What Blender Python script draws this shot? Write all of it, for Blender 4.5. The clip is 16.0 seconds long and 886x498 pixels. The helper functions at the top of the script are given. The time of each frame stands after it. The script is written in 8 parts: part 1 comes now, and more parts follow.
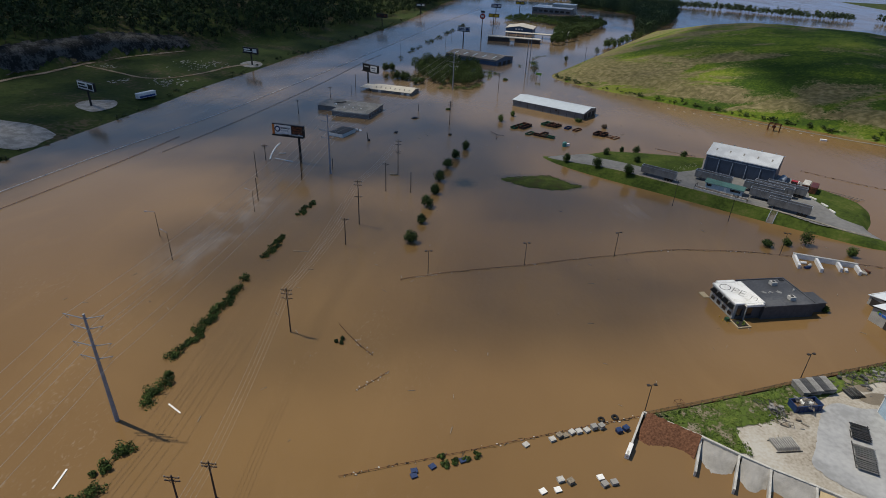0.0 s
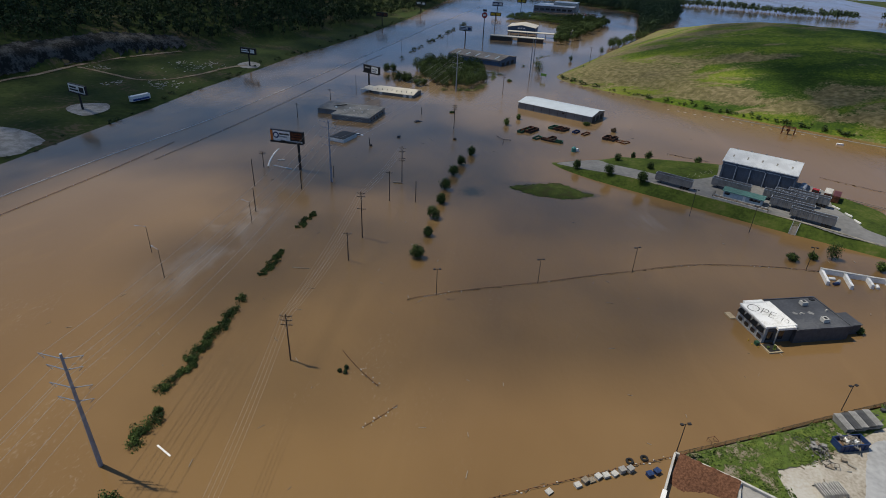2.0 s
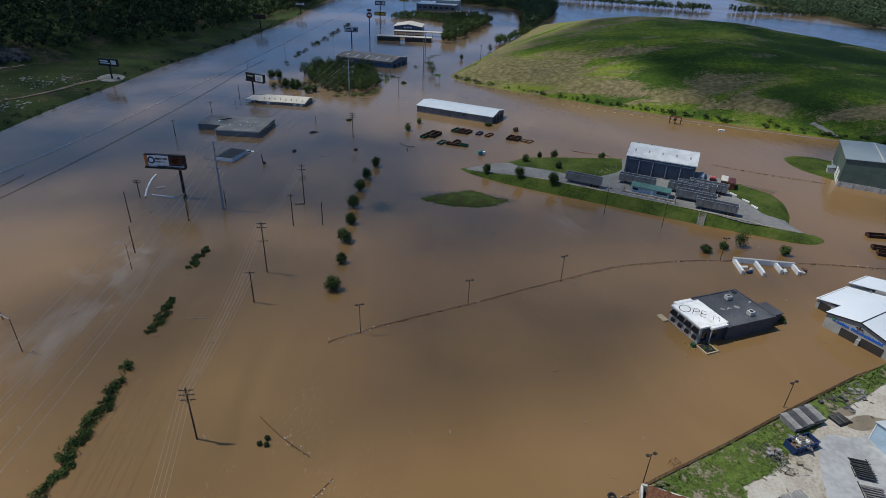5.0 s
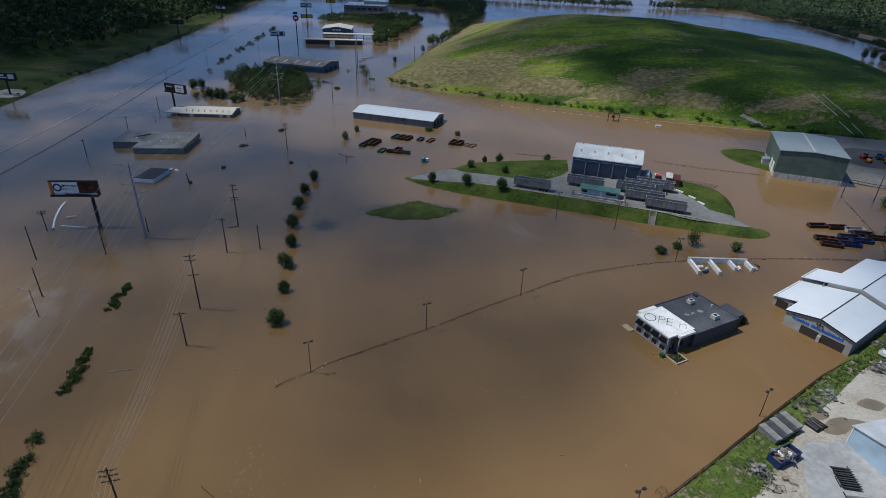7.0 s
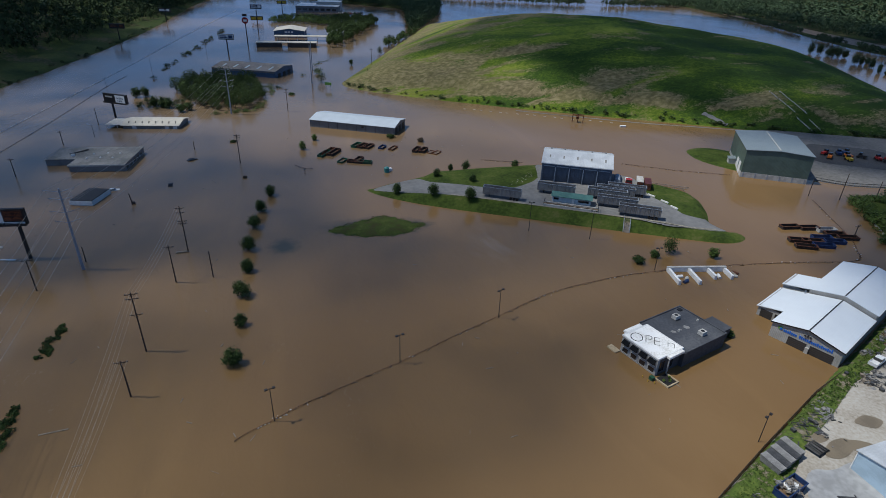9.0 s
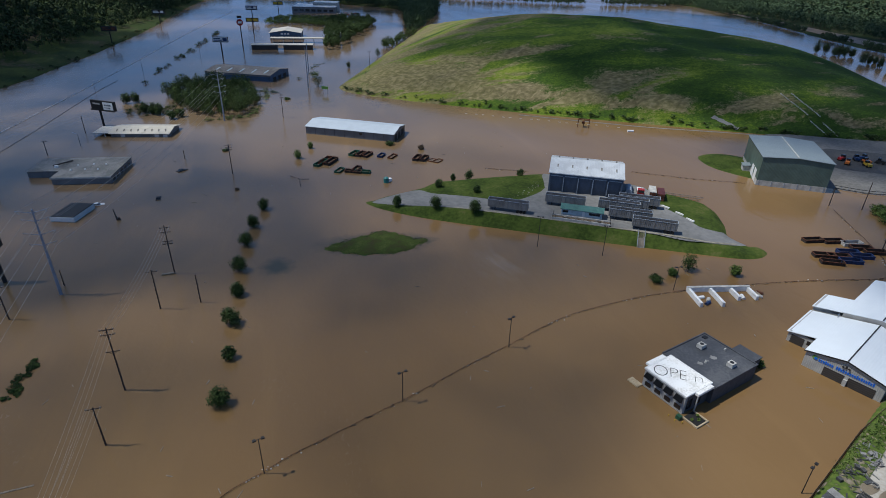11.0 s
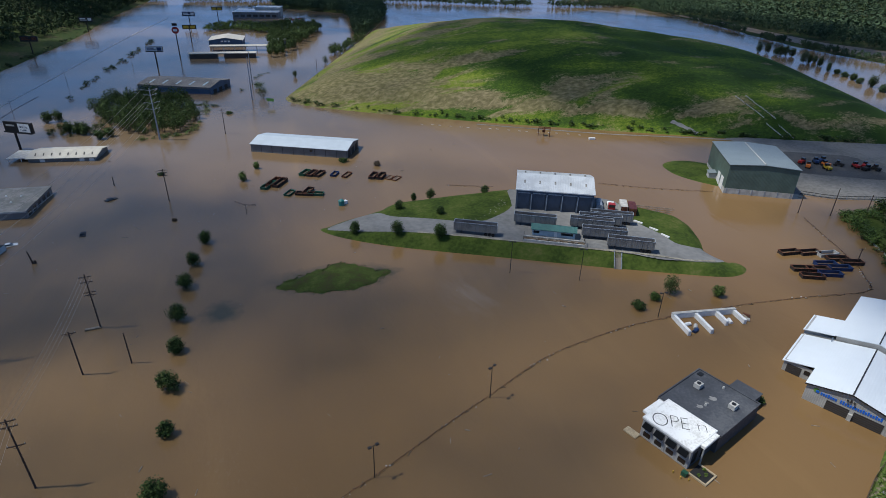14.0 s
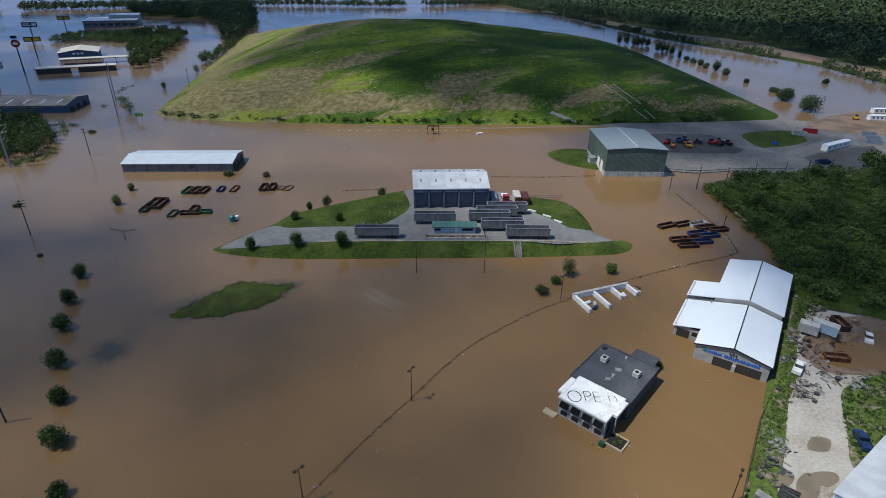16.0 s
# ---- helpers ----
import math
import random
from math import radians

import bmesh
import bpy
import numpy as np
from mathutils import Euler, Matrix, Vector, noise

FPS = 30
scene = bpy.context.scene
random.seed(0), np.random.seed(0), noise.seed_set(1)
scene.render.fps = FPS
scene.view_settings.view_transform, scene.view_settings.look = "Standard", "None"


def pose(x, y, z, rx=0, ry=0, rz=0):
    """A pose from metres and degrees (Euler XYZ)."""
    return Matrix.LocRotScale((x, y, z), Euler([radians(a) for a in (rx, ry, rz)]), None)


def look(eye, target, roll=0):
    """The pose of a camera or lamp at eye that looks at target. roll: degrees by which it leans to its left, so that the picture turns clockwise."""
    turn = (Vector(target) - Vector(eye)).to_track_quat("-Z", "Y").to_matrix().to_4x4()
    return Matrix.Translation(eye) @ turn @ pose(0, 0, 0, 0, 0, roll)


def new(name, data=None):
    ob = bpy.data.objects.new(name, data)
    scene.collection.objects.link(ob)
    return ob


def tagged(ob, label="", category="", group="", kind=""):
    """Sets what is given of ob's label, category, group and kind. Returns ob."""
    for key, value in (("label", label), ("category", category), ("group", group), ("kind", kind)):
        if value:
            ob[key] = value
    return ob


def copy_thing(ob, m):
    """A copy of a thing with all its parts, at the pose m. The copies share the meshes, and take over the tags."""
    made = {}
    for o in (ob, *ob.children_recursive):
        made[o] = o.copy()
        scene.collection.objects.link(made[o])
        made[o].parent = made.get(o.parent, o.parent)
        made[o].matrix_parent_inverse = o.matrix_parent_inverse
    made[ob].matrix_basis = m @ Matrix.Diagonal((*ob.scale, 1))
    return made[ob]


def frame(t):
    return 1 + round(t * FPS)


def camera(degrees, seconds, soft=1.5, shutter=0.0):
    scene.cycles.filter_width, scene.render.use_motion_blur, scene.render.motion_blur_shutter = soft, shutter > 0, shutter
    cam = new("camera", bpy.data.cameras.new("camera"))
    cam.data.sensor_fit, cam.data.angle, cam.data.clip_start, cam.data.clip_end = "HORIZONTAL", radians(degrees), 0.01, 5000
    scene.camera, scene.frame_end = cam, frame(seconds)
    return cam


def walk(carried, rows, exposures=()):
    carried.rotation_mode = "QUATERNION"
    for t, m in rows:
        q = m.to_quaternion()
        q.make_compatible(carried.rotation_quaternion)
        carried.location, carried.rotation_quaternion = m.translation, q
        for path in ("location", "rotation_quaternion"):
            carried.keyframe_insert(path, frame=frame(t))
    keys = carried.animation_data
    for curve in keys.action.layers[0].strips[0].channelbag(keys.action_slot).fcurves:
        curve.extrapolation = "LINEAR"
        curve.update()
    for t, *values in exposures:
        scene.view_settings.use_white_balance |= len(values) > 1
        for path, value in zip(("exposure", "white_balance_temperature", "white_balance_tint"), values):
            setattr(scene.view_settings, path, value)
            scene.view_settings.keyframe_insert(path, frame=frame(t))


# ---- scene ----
cam = camera(76.8, 16.0, soft=0.9)
PATH = [
    (0, (12.475, -26.708, 84.824), (12.135, -24.98, 83.876), 2.6),
    (0.5, (11.223, -24.13, 84.84), (10.885, -22.403, 83.89), 2.6),
    (1, (10.046, -21.56, 84.777), (9.706, -19.833, 83.826), 2.6),
    (1.5, (8.621, -19.002, 84.74), (8.283, -17.276, 83.788), 2.7),
    (2, (7.294, -16.406, 84.83), (6.959, -14.681, 83.876), 2.6),
    (2.5, (6.144, -13.799, 84.914), (5.817, -12.072, 83.959), 2.6),
    (3, (4.416, -11.206, 84.674), (4.146, -9.468, 83.721), 2.7),
    (5.5, (-0.596, 1.369, 84.223), (-0.502, 3.13, 83.279), 2.3),
    (6, (-1.424, 4.42, 84.015), (-1.25, 6.176, 83.074), 2.1),
    (6.5, (-1.996, 7.535, 84.052), (-1.794, 9.288, 83.111), 2.1),
    (7, (-2.262, 10.586, 83.891), (-2.045, 12.339, 82.953), 2.1),
    (7.5, (-2.621, 13.628, 83.906), (-2.363, 15.376, 82.969), 2.1),
    (8, (-2.978, 16.751, 83.886), (-2.662, 18.49, 82.95), 2.1),
    (8.5, (-2.919, 19.913, 83.871), (-2.58, 21.647, 82.935), 2.0),
    (9, (-2.833, 23.022, 84.036), (-2.485, 24.754, 83.099), 1.9),
    (11.5, (-1.841, 38.908, 83.986), (-1.49, 40.638, 83.047), 1.6),
    (12, (-1.776, 42.197, 84.217), (-1.425, 43.926, 83.275), 1.6),
    (12.5, (-1.61, 45.453, 84.325), (-1.26, 47.181, 83.382), 1.6),
    (13, (-1.472, 48.465, 84.39), (-1.116, 50.192, 83.446), 1.6),
    (13.5, (-1.239, 51.303, 84.343), (-0.854, 53.025, 83.402), 1.6),
    (14, (-0.95, 53.33, 84.429), (-0.446, 55.028, 83.5), 1.5),
    (14.5, (-1.203, 54.409, 84.599), (-0.542, 56.056, 83.675), 1.3),
    (15, (-1.538, 54.811, 84.601), (-0.762, 56.408, 83.68), 1.0),
    (15.5, (-1.835, 54.821, 84.661), (-1.013, 56.395, 83.741), 0.9),
    (16, (-1.99, 54.595, 84.594), (-1.153, 56.161, 83.673), 0.9),
]
walk(cam, [(t, look(eye, target, roll)) for t, eye, target, roll in PATH],
     exposures=[(0, -0.35, 6700, 9), (3, -0.25, 6500, 9), (5.5, -0.3, 6000, 9), (8.5, -0.38, 5900, 9), (12, -0.18, 5900, 9), (16, -0.15, 5900, 9)])


# world, sun and exposure
SUN_EL, SUN_AZ = 62.5, 80.0          # degrees: height, and bearing of the sun counted from +y towards -x
SKY, CLOUD = 0.088, (2.3, 4.0, 7.5, 1)
world = bpy.data.worlds.new("sky")
scene.world = world
world.use_nodes = True
wn = world.node_tree.nodes
sky = wn.new("ShaderNodeTexSky")
sky.sky_type, sky.sun_disc = "NISHITA", False
sky.sun_elevation, sky.sun_rotation = radians(SUN_EL), radians(-SUN_AZ)
sky.air_density, sky.dust_density, sky.ozone_density = 1.0, 0.2, 4.0
wn["Background"].inputs["Strength"].default_value = SKY
# broken cloud all over the sky, closing up towards the horizon
wl = world.node_tree.links
wco, wsep, wdiv, wmap, wnoise, wramp, wmix = (wn.new(k) for k in ("ShaderNodeTexCoord", "ShaderNodeSeparateXYZ", "ShaderNodeVectorMath", "ShaderNodeMath", "ShaderNodeTexNoise", "ShaderNodeValToRGB", "ShaderNodeMix"))
wl.new(wco.outputs["Generated"], wsep.inputs[0])
wmap.operation, wmap.inputs[1].default_value = "ADD", 0.12
wl.new(wsep.outputs["Z"], wmap.inputs[0])
wdiv.operation = "DIVIDE"
wl.new(wco.outputs["Generated"], wdiv.inputs[0])
wl.new(wmap.outputs[0], wdiv.inputs[1])
wl.new(wdiv.outputs[0], wnoise.inputs["Vector"])
wnoise.inputs["Scale"].default_value, wnoise.inputs["Detail"].default_value, wnoise.inputs["Roughness"].default_value = 0.85, 7.0, 0.55
wramp.color_ramp.elements[0].position, wramp.color_ramp.elements[1].position = 0.45, 0.64
wl.new(wnoise.outputs["Fac"], wramp.inputs[0])
wmix.data_type = "RGBA"
wlow = wn.new("ShaderNodeMapRange")
wlow.inputs["From Min"].default_value, wlow.inputs["From Max"].default_value = 0.45, 0.1
wl.new(wsep.outputs["Z"], wlow.inputs["Value"])
wthin = wn.new("ShaderNodeMath")
wthin.operation = "MAXIMUM"
wl.new(wramp.outputs[0], wthin.inputs[0])
wl.new(wlow.outputs[0], wthin.inputs[1])
wl.new(wthin.outputs[0], wmix.inputs["Factor"])
wl.new(sky.outputs[0], wmix.inputs[6])
wmix.inputs[7].default_value = CLOUD
wl.new(wmix.outputs[2], wn["Background"].inputs["Color"])

lamp = bpy.data.lights.new("sun", "SUN")
lamp.energy, lamp.angle, lamp.color = 5.0, radians(0.9), (1.0, 0.93, 0.8)
sun = new("sun", lamp)
sun_to = Vector((-math.sin(radians(SUN_AZ)) * math.cos(radians(SUN_EL)), math.cos(radians(SUN_AZ)) * math.cos(radians(SUN_EL)), math.sin(radians(SUN_EL))))
sun.matrix_world = look(sun_to * 400, (0, 0, 0))
# unseen clouds added to shade chosen ground: where the shade of each lies, its half lengths, turn, thickness and the
# size of its puffs
SHADE_CLOUDS = [(20, 470, 130, 95, -24, 0.2, 4), (10, 228, 95, 72, 0, 0.2, 4), (-288, 330, 152, 470, 0, 0.69, 8), (-10, 142, 110, 70, 12, 0.34, 3), (-92, 236, 84, 76, 0, 0.46, 4), (-130, 570, 95, 170, 0, 0.65, 6), (262, 420, 165, 125, -24, 0.69, 5),
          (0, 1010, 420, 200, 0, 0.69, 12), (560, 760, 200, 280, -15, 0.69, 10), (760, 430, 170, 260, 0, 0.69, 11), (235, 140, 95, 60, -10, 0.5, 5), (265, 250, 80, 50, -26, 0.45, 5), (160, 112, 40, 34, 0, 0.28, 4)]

# ---- materials ----


def material(name, stops, scale=1.0, fine=8.0, rough=0.8, bump=0.0, bump_scale=20.0, metal=0.0, spec=0.3, detail=6.0, rand=0.0, island=0.0):
    """Two noises (broad and fine) between the colours in stops, with bump; rand varies by object, island by loose piece."""
    m = bpy.data.materials.new(name)
    m.use_nodes = True
    nt = m.node_tree
    n, l = nt.nodes, nt.links
    b = n["Principled BSDF"]
    co = n.new("ShaderNodeTexCoord")
    na, nb, mix = n.new("ShaderNodeTexNoise"), n.new("ShaderNodeTexNoise"), n.new("ShaderNodeMix")
    na.inputs["Scale"].default_value, na.inputs["Detail"].default_value = scale, detail
    nb.inputs["Scale"].default_value, nb.inputs["Detail"].default_value = fine, 4.0
    l.new(co.outputs["Object"], na.inputs["Vector"])
    l.new(co.outputs["Object"], nb.inputs["Vector"])
    mix.inputs["Factor"].default_value = 0.4
    l.new(na.outputs["Fac"], mix.inputs[2])
    l.new(nb.outputs["Fac"], mix.inputs[3])
    mr = n.new("ShaderNodeMapRange")
    mr.inputs["From Min"].default_value, mr.inputs["From Max"].default_value = 0.36, 0.64
    l.new(mix.outputs[0], mr.inputs["Value"])
    last = mr.outputs[0]
    if rand or island:
        src = n.new("ShaderNodeObjectInfo").outputs["Random"] if rand else n.new("ShaderNodeNewGeometry").outputs["Random Per Island"]
        ma = n.new("ShaderNodeMath")
        ma.operation = "MULTIPLY_ADD"
        ma.inputs[1].default_value = rand or island
        l.new(src, ma.inputs[0])
        sub = n.new("ShaderNodeMath")
        sub.operation = "SUBTRACT"
        l.new(last, sub.inputs[0])
        sub.inputs[1].default_value = (rand or island) * 0.5
        l.new(sub.outputs[0], ma.inputs[2])
        last = ma.outputs[0]
    ramp = n.new("ShaderNodeValToRGB")
    while len(ramp.color_ramp.elements) < len(stops):
        ramp.color_ramp.elements.new(0.5)
    for e, (p, c) in zip(ramp.color_ramp.elements, stops):
        e.position, e.color = p, (*c, 1)
    l.new(last, ramp.inputs[0])
    l.new(ramp.outputs[0], b.inputs["Base Color"])
    b.inputs["Roughness"].default_value, b.inputs["Metallic"].default_value = rough, metal
    b.inputs["Specular IOR Level"].default_value = spec
    if bump:
        nc, bp = n.new("ShaderNodeTexNoise"), n.new("ShaderNodeBump")
        nc.inputs["Scale"].default_value, nc.inputs["Detail"].default_value = bump_scale, 5.0
        l.new(co.outputs["Object"], nc.inputs["Vector"])
        bp.inputs["Strength"].default_value = min(1.0, bump)
        bp.inputs["Distance"].default_value = 0.1
        l.new(nc.outputs["Fac"], bp.inputs["Height"])
        l.new(bp.outputs[0], b.inputs["Normal"])
    return m


def plain(name, c, rough=0.6, metal=0.0, dirt=0.25, scale=0.7, bump=0.0, spec=0.4):
    """One colour, lightly soiled."""
    d = tuple(v * (1 - dirt) for v in c)
    return material(name, [(0.35, d), (0.62, c)], scale, 6.0, rough, bump, 12.0, metal, spec)


def ribbed(name, c, pitch=0.4, axis="X", rough=0.45, metal=0.0, dirt=0.2, depth=0.5):
    """Painted sheet metal with upright or sloping ribs."""
    m = plain(name, c, rough, metal, dirt, 0.25)
    nt = m.node_tree
    w, bp = nt.nodes.new("ShaderNodeTexWave"), nt.nodes.new("ShaderNodeBump")
    co = nt.nodes.new("ShaderNodeTexCoord")
    w.bands_direction = axis
    w.inputs["Scale"].default_value = 0.314 / pitch
    nt.links.new(co.outputs["Object"], w.inputs["Vector"])
    bp.inputs["Strength"].default_value, bp.inputs["Distance"].default_value = depth, 0.06
    nt.links.new(w.outputs["Fac"], bp.inputs["Height"])
    nt.links.new(bp.outputs[0], nt.nodes["Principled BSDF"].inputs["Normal"])
    return m


def water_material():
    m = bpy.data.materials.new("muddy_water")
    m.use_nodes = True
    nt = m.node_tree
    n, l = nt.nodes, nt.links
    b = n["Principled BSDF"]
    co = n.new("ShaderNodeTexCoord")

    def noise_at(scale, stretch=(1, 1, 1), turn=0.0, detail=5.0, dist=0.0):
        mp, nz = n.new("ShaderNodeMapping"), n.new("ShaderNodeTexNoise")
        mp.inputs["Scale"].default_value = stretch
        mp.inputs["Rotation"].default_value = (0, 0, turn)
        l.new(co.outputs["Object"], mp.inputs["Vector"])
        l.new(mp.outputs[0], nz.inputs["Vector"])
        nz.inputs["Scale"].default_value, nz.inputs["Detail"].default_value, nz.inputs["Distortion"].default_value = scale, detail, dist
        return nz.outputs["Fac"]

    def ramp(src, stops):
        r = n.new("ShaderNodeValToRGB")
        while len(r.color_ramp.elements) < len(stops):
            r.color_ramp.elements.new(0.5)
        for e, (p, c) in zip(r.color_ramp.elements, stops):
            e.position, e.color = p, (*c, 1)
        l.new(src, r.inputs[0])
        return r.outputs[0]

    def mixed(f, a_, b_):
        mx = n.new("ShaderNodeMix")
        mx.data_type = "RGBA"
        l.new(f, mx.inputs["Factor"])
        for sock, v in ((mx.inputs[6], a_), (mx.inputs[7], b_)):
            if isinstance(v, tuple):
                sock.default_value = (*v, 1)
            else:
                l.new(v, sock)
        return mx.outputs[2]

    # silt: broad swirls of thicker and thinner mud
    silt = ramp(noise_at(0.012, (1, 0.55, 1), 0.5, 4.0, 0.6), [(0.3, WATER_A), (0.7, WATER_B)])
    # greyer to the left and far off: sky reflection and shade put into colour
    place = n.new("ShaderNodeSeparateXYZ")
    l.new(co.outputs["Object"], place.inputs[0])
    reach = n.new("ShaderNodeMath")
    reach.operation = "SUBTRACT"
    l.new(place.outputs["Y"], reach.inputs[0])
    l.new(place.outputs["X"], reach.inputs[1])
    spans = []
    for src, lo, hi in ((reach.outputs[0], 150, 420), (place.outputs["X"], 260, 440)):
        span = n.new("ShaderNodeMapRange")
        span.inputs["From Min"].default_value, span.inputs["From Max"].default_value = lo, hi
        l.new(src, span.inputs["Value"])
        spans.append(span.outputs[0])
    river = n.new("ShaderNodeMath")
    river.operation = "MAXIMUM"
    for k in (0, 1):
        l.new(spans[k], river.inputs[k])
    silt = mixed(river.outputs[0], silt, ramp(noise_at(0.02, (1, 0.5, 1), 0.5, 5.0, 0.8), [(0.3, (0.135, 0.096, 0.06)), (0.7, (0.162, 0.116, 0.07))]))
    streak = ramp(noise_at(0.05, (1, 0.22, 1), 0.25, 6.0, 1.2), [(0.55, (0, 0, 0)), (0.8, (0.35, 0.35, 0.35))])
    col = mixed(streak, silt, (0.25, 0.155, 0.066))
    # sunken grass just under the surface: a drowned hummock and the skirt of the islet
    warp, shift = n.new("ShaderNodeTexNoise"), n.new("ShaderNodeVectorMath")
    warp.inputs["Scale"].default_value, warp.inputs["Detail"].default_value = 0.35, 6.0
    l.new(co.outputs["Object"], warp.inputs["Vector"])
    shift.operation = "MULTIPLY_ADD"
    l.new(warp.outputs["Color"], shift.inputs[0])
    shift.inputs[1].default_value = (5.0, 5.0, 0)
    l.new(co.outputs["Object"], shift.inputs[2])
    for cx, cy, rx, ry, turn, depth in ((-20.5, 187.5, 6.0, 6.4, 0, 0.75), (9.5, 198.6, 21.5, 8.6, -0.04, 0.85), (24.0, 198.4, 6.5, 3.2, 0, 0.6)):
        vd, mpv = n.new("ShaderNodeVectorMath"), n.new("ShaderNodeMapping")
        mpv.vector_type = "TEXTURE"
        mpv.inputs["Location"].default_value = (cx + 1.5, cy + 1.5, 0)
        mpv.inputs["Rotation"].default_value = (0, 0, turn)
        mpv.inputs["Scale"].default_value = (rx, ry, 1000)
        l.new(shift.outputs[0], mpv.inputs["Vector"])
        vd.operation = "LENGTH"
        l.new(mpv.outputs[0], vd.inputs[0])
        col = mixed(ramp(vd.outputs["Value"], [(0.3, (depth,) * 3), (1.0, (0, 0, 0))]), col, (0.026, 0.036, 0.02))
    # foam lines in the fast water beside the road
    foam = noise_at(1.5, (1, 0.55, 1), 0.9, 7.0, 0.8)
    drift = ramp(noise_at(0.05, (1, 0.5, 1), 0.9, 5.0, 0.3), [(0.56, (0, 0, 0)), (0.74, (1, 1, 1))])
    zone = n.new("ShaderNodeVectorMath")
    mz = n.new("ShaderNodeMapping")
    mz.inputs["Location"].default_value = (70 / 85, -80 / 100, 0)
    mz.inputs["Scale"].default_value = (1 / 85, 1 / 100, 0)
    l.new(co.outputs["Object"], mz.inputs["Vector"])
    zone.operation = "LENGTH"
    l.new(mz.outputs[0], zone.inputs[0])
    near = ramp(zone.outputs["Value"], [(0.35, (1, 1, 1)), (1.0, (0, 0, 0))])
    f1 = mixed(drift, (0.0, 0.0, 0.0), ramp(foam, [(0.58, (0, 0, 0)), (0.72, (0.42, 0.42, 0.42))]))
    mul = n.new("ShaderNodeMix")
    mul.data_type, mul.blend_type = "RGBA", "MULTIPLY"
    mul.inputs["Factor"].default_value = 1
    l.new(f1, mul.inputs[6])
    l.new(near, mul.inputs[7])
    col = mixed(mul.outputs[2], col, (0.52, 0.47, 0.4))
    # two pale streaky patches: beside the drowned road, and in front of the island
    pale_streaks = ramp(noise_at(0.07, (1, 0.5, 1), 0.3, 9.0, 0.9), [(0.46, (0, 0, 0)), (0.66, (0.5, 0.5, 0.5))])
    for cx, cy, rx, ry, much in ((-92, 126, 15, 46, 1.0), (46, 180, 11, 16, 0.45)):
        cz, cl = n.new("ShaderNodeMapping"), n.new("ShaderNodeVectorMath")
        cz.vector_type = "TEXTURE"
        cz.inputs["Location"].default_value, cz.inputs["Scale"].default_value = (cx, cy, 0), (rx, ry, 1000)
        l.new(co.outputs["Object"], cz.inputs["Vector"])
        cl.operation = "LENGTH"
        l.new(cz.outputs[0], cl.inputs[0])
        col = mixed(mixed(ramp(cl.outputs["Value"], [(0.25, (much,) * 3), (1.0, (0, 0, 0))]), (0.0, 0.0, 0.0), pale_streaks), col, (0.4, 0.36, 0.32))
    l.new(col, b.inputs["Base Color"])
    b.inputs["IOR"].default_value = 1.33
    b.inputs["Specular IOR Level"].default_value = 0.5
    rr = ramp(noise_at(0.02, (1, 0.4, 1), 0.3, 5.0, 0.8), [(0.3, (0.08, 0.08, 0.08)), (0.7, (0.2, 0.2, 0.2))])
    l.new(rr, b.inputs["Roughness"])
    bp, bp2 = n.new("ShaderNodeBump"), n.new("ShaderNodeBump")
    bp.inputs["Strength"].default_value, bp.inputs["Distance"].default_value = 0.25, 0.12
    l.new(noise_at(0.9, (1, 0.6, 1), 0.4, 5.0), bp.inputs["Height"])
    bp2.inputs["Strength"].default_value, bp2.inputs["Distance"].default_value = 0.2, 0.5
    l.new(noise_at(0.12, (1, 0.5, 1), 0.2, 4.0, 1.0), bp2.inputs["Height"])
    l.new(bp.outputs[0], bp2.inputs["Normal"])
    l.new(bp2.outputs[0], b.inputs["Normal"])
    return m



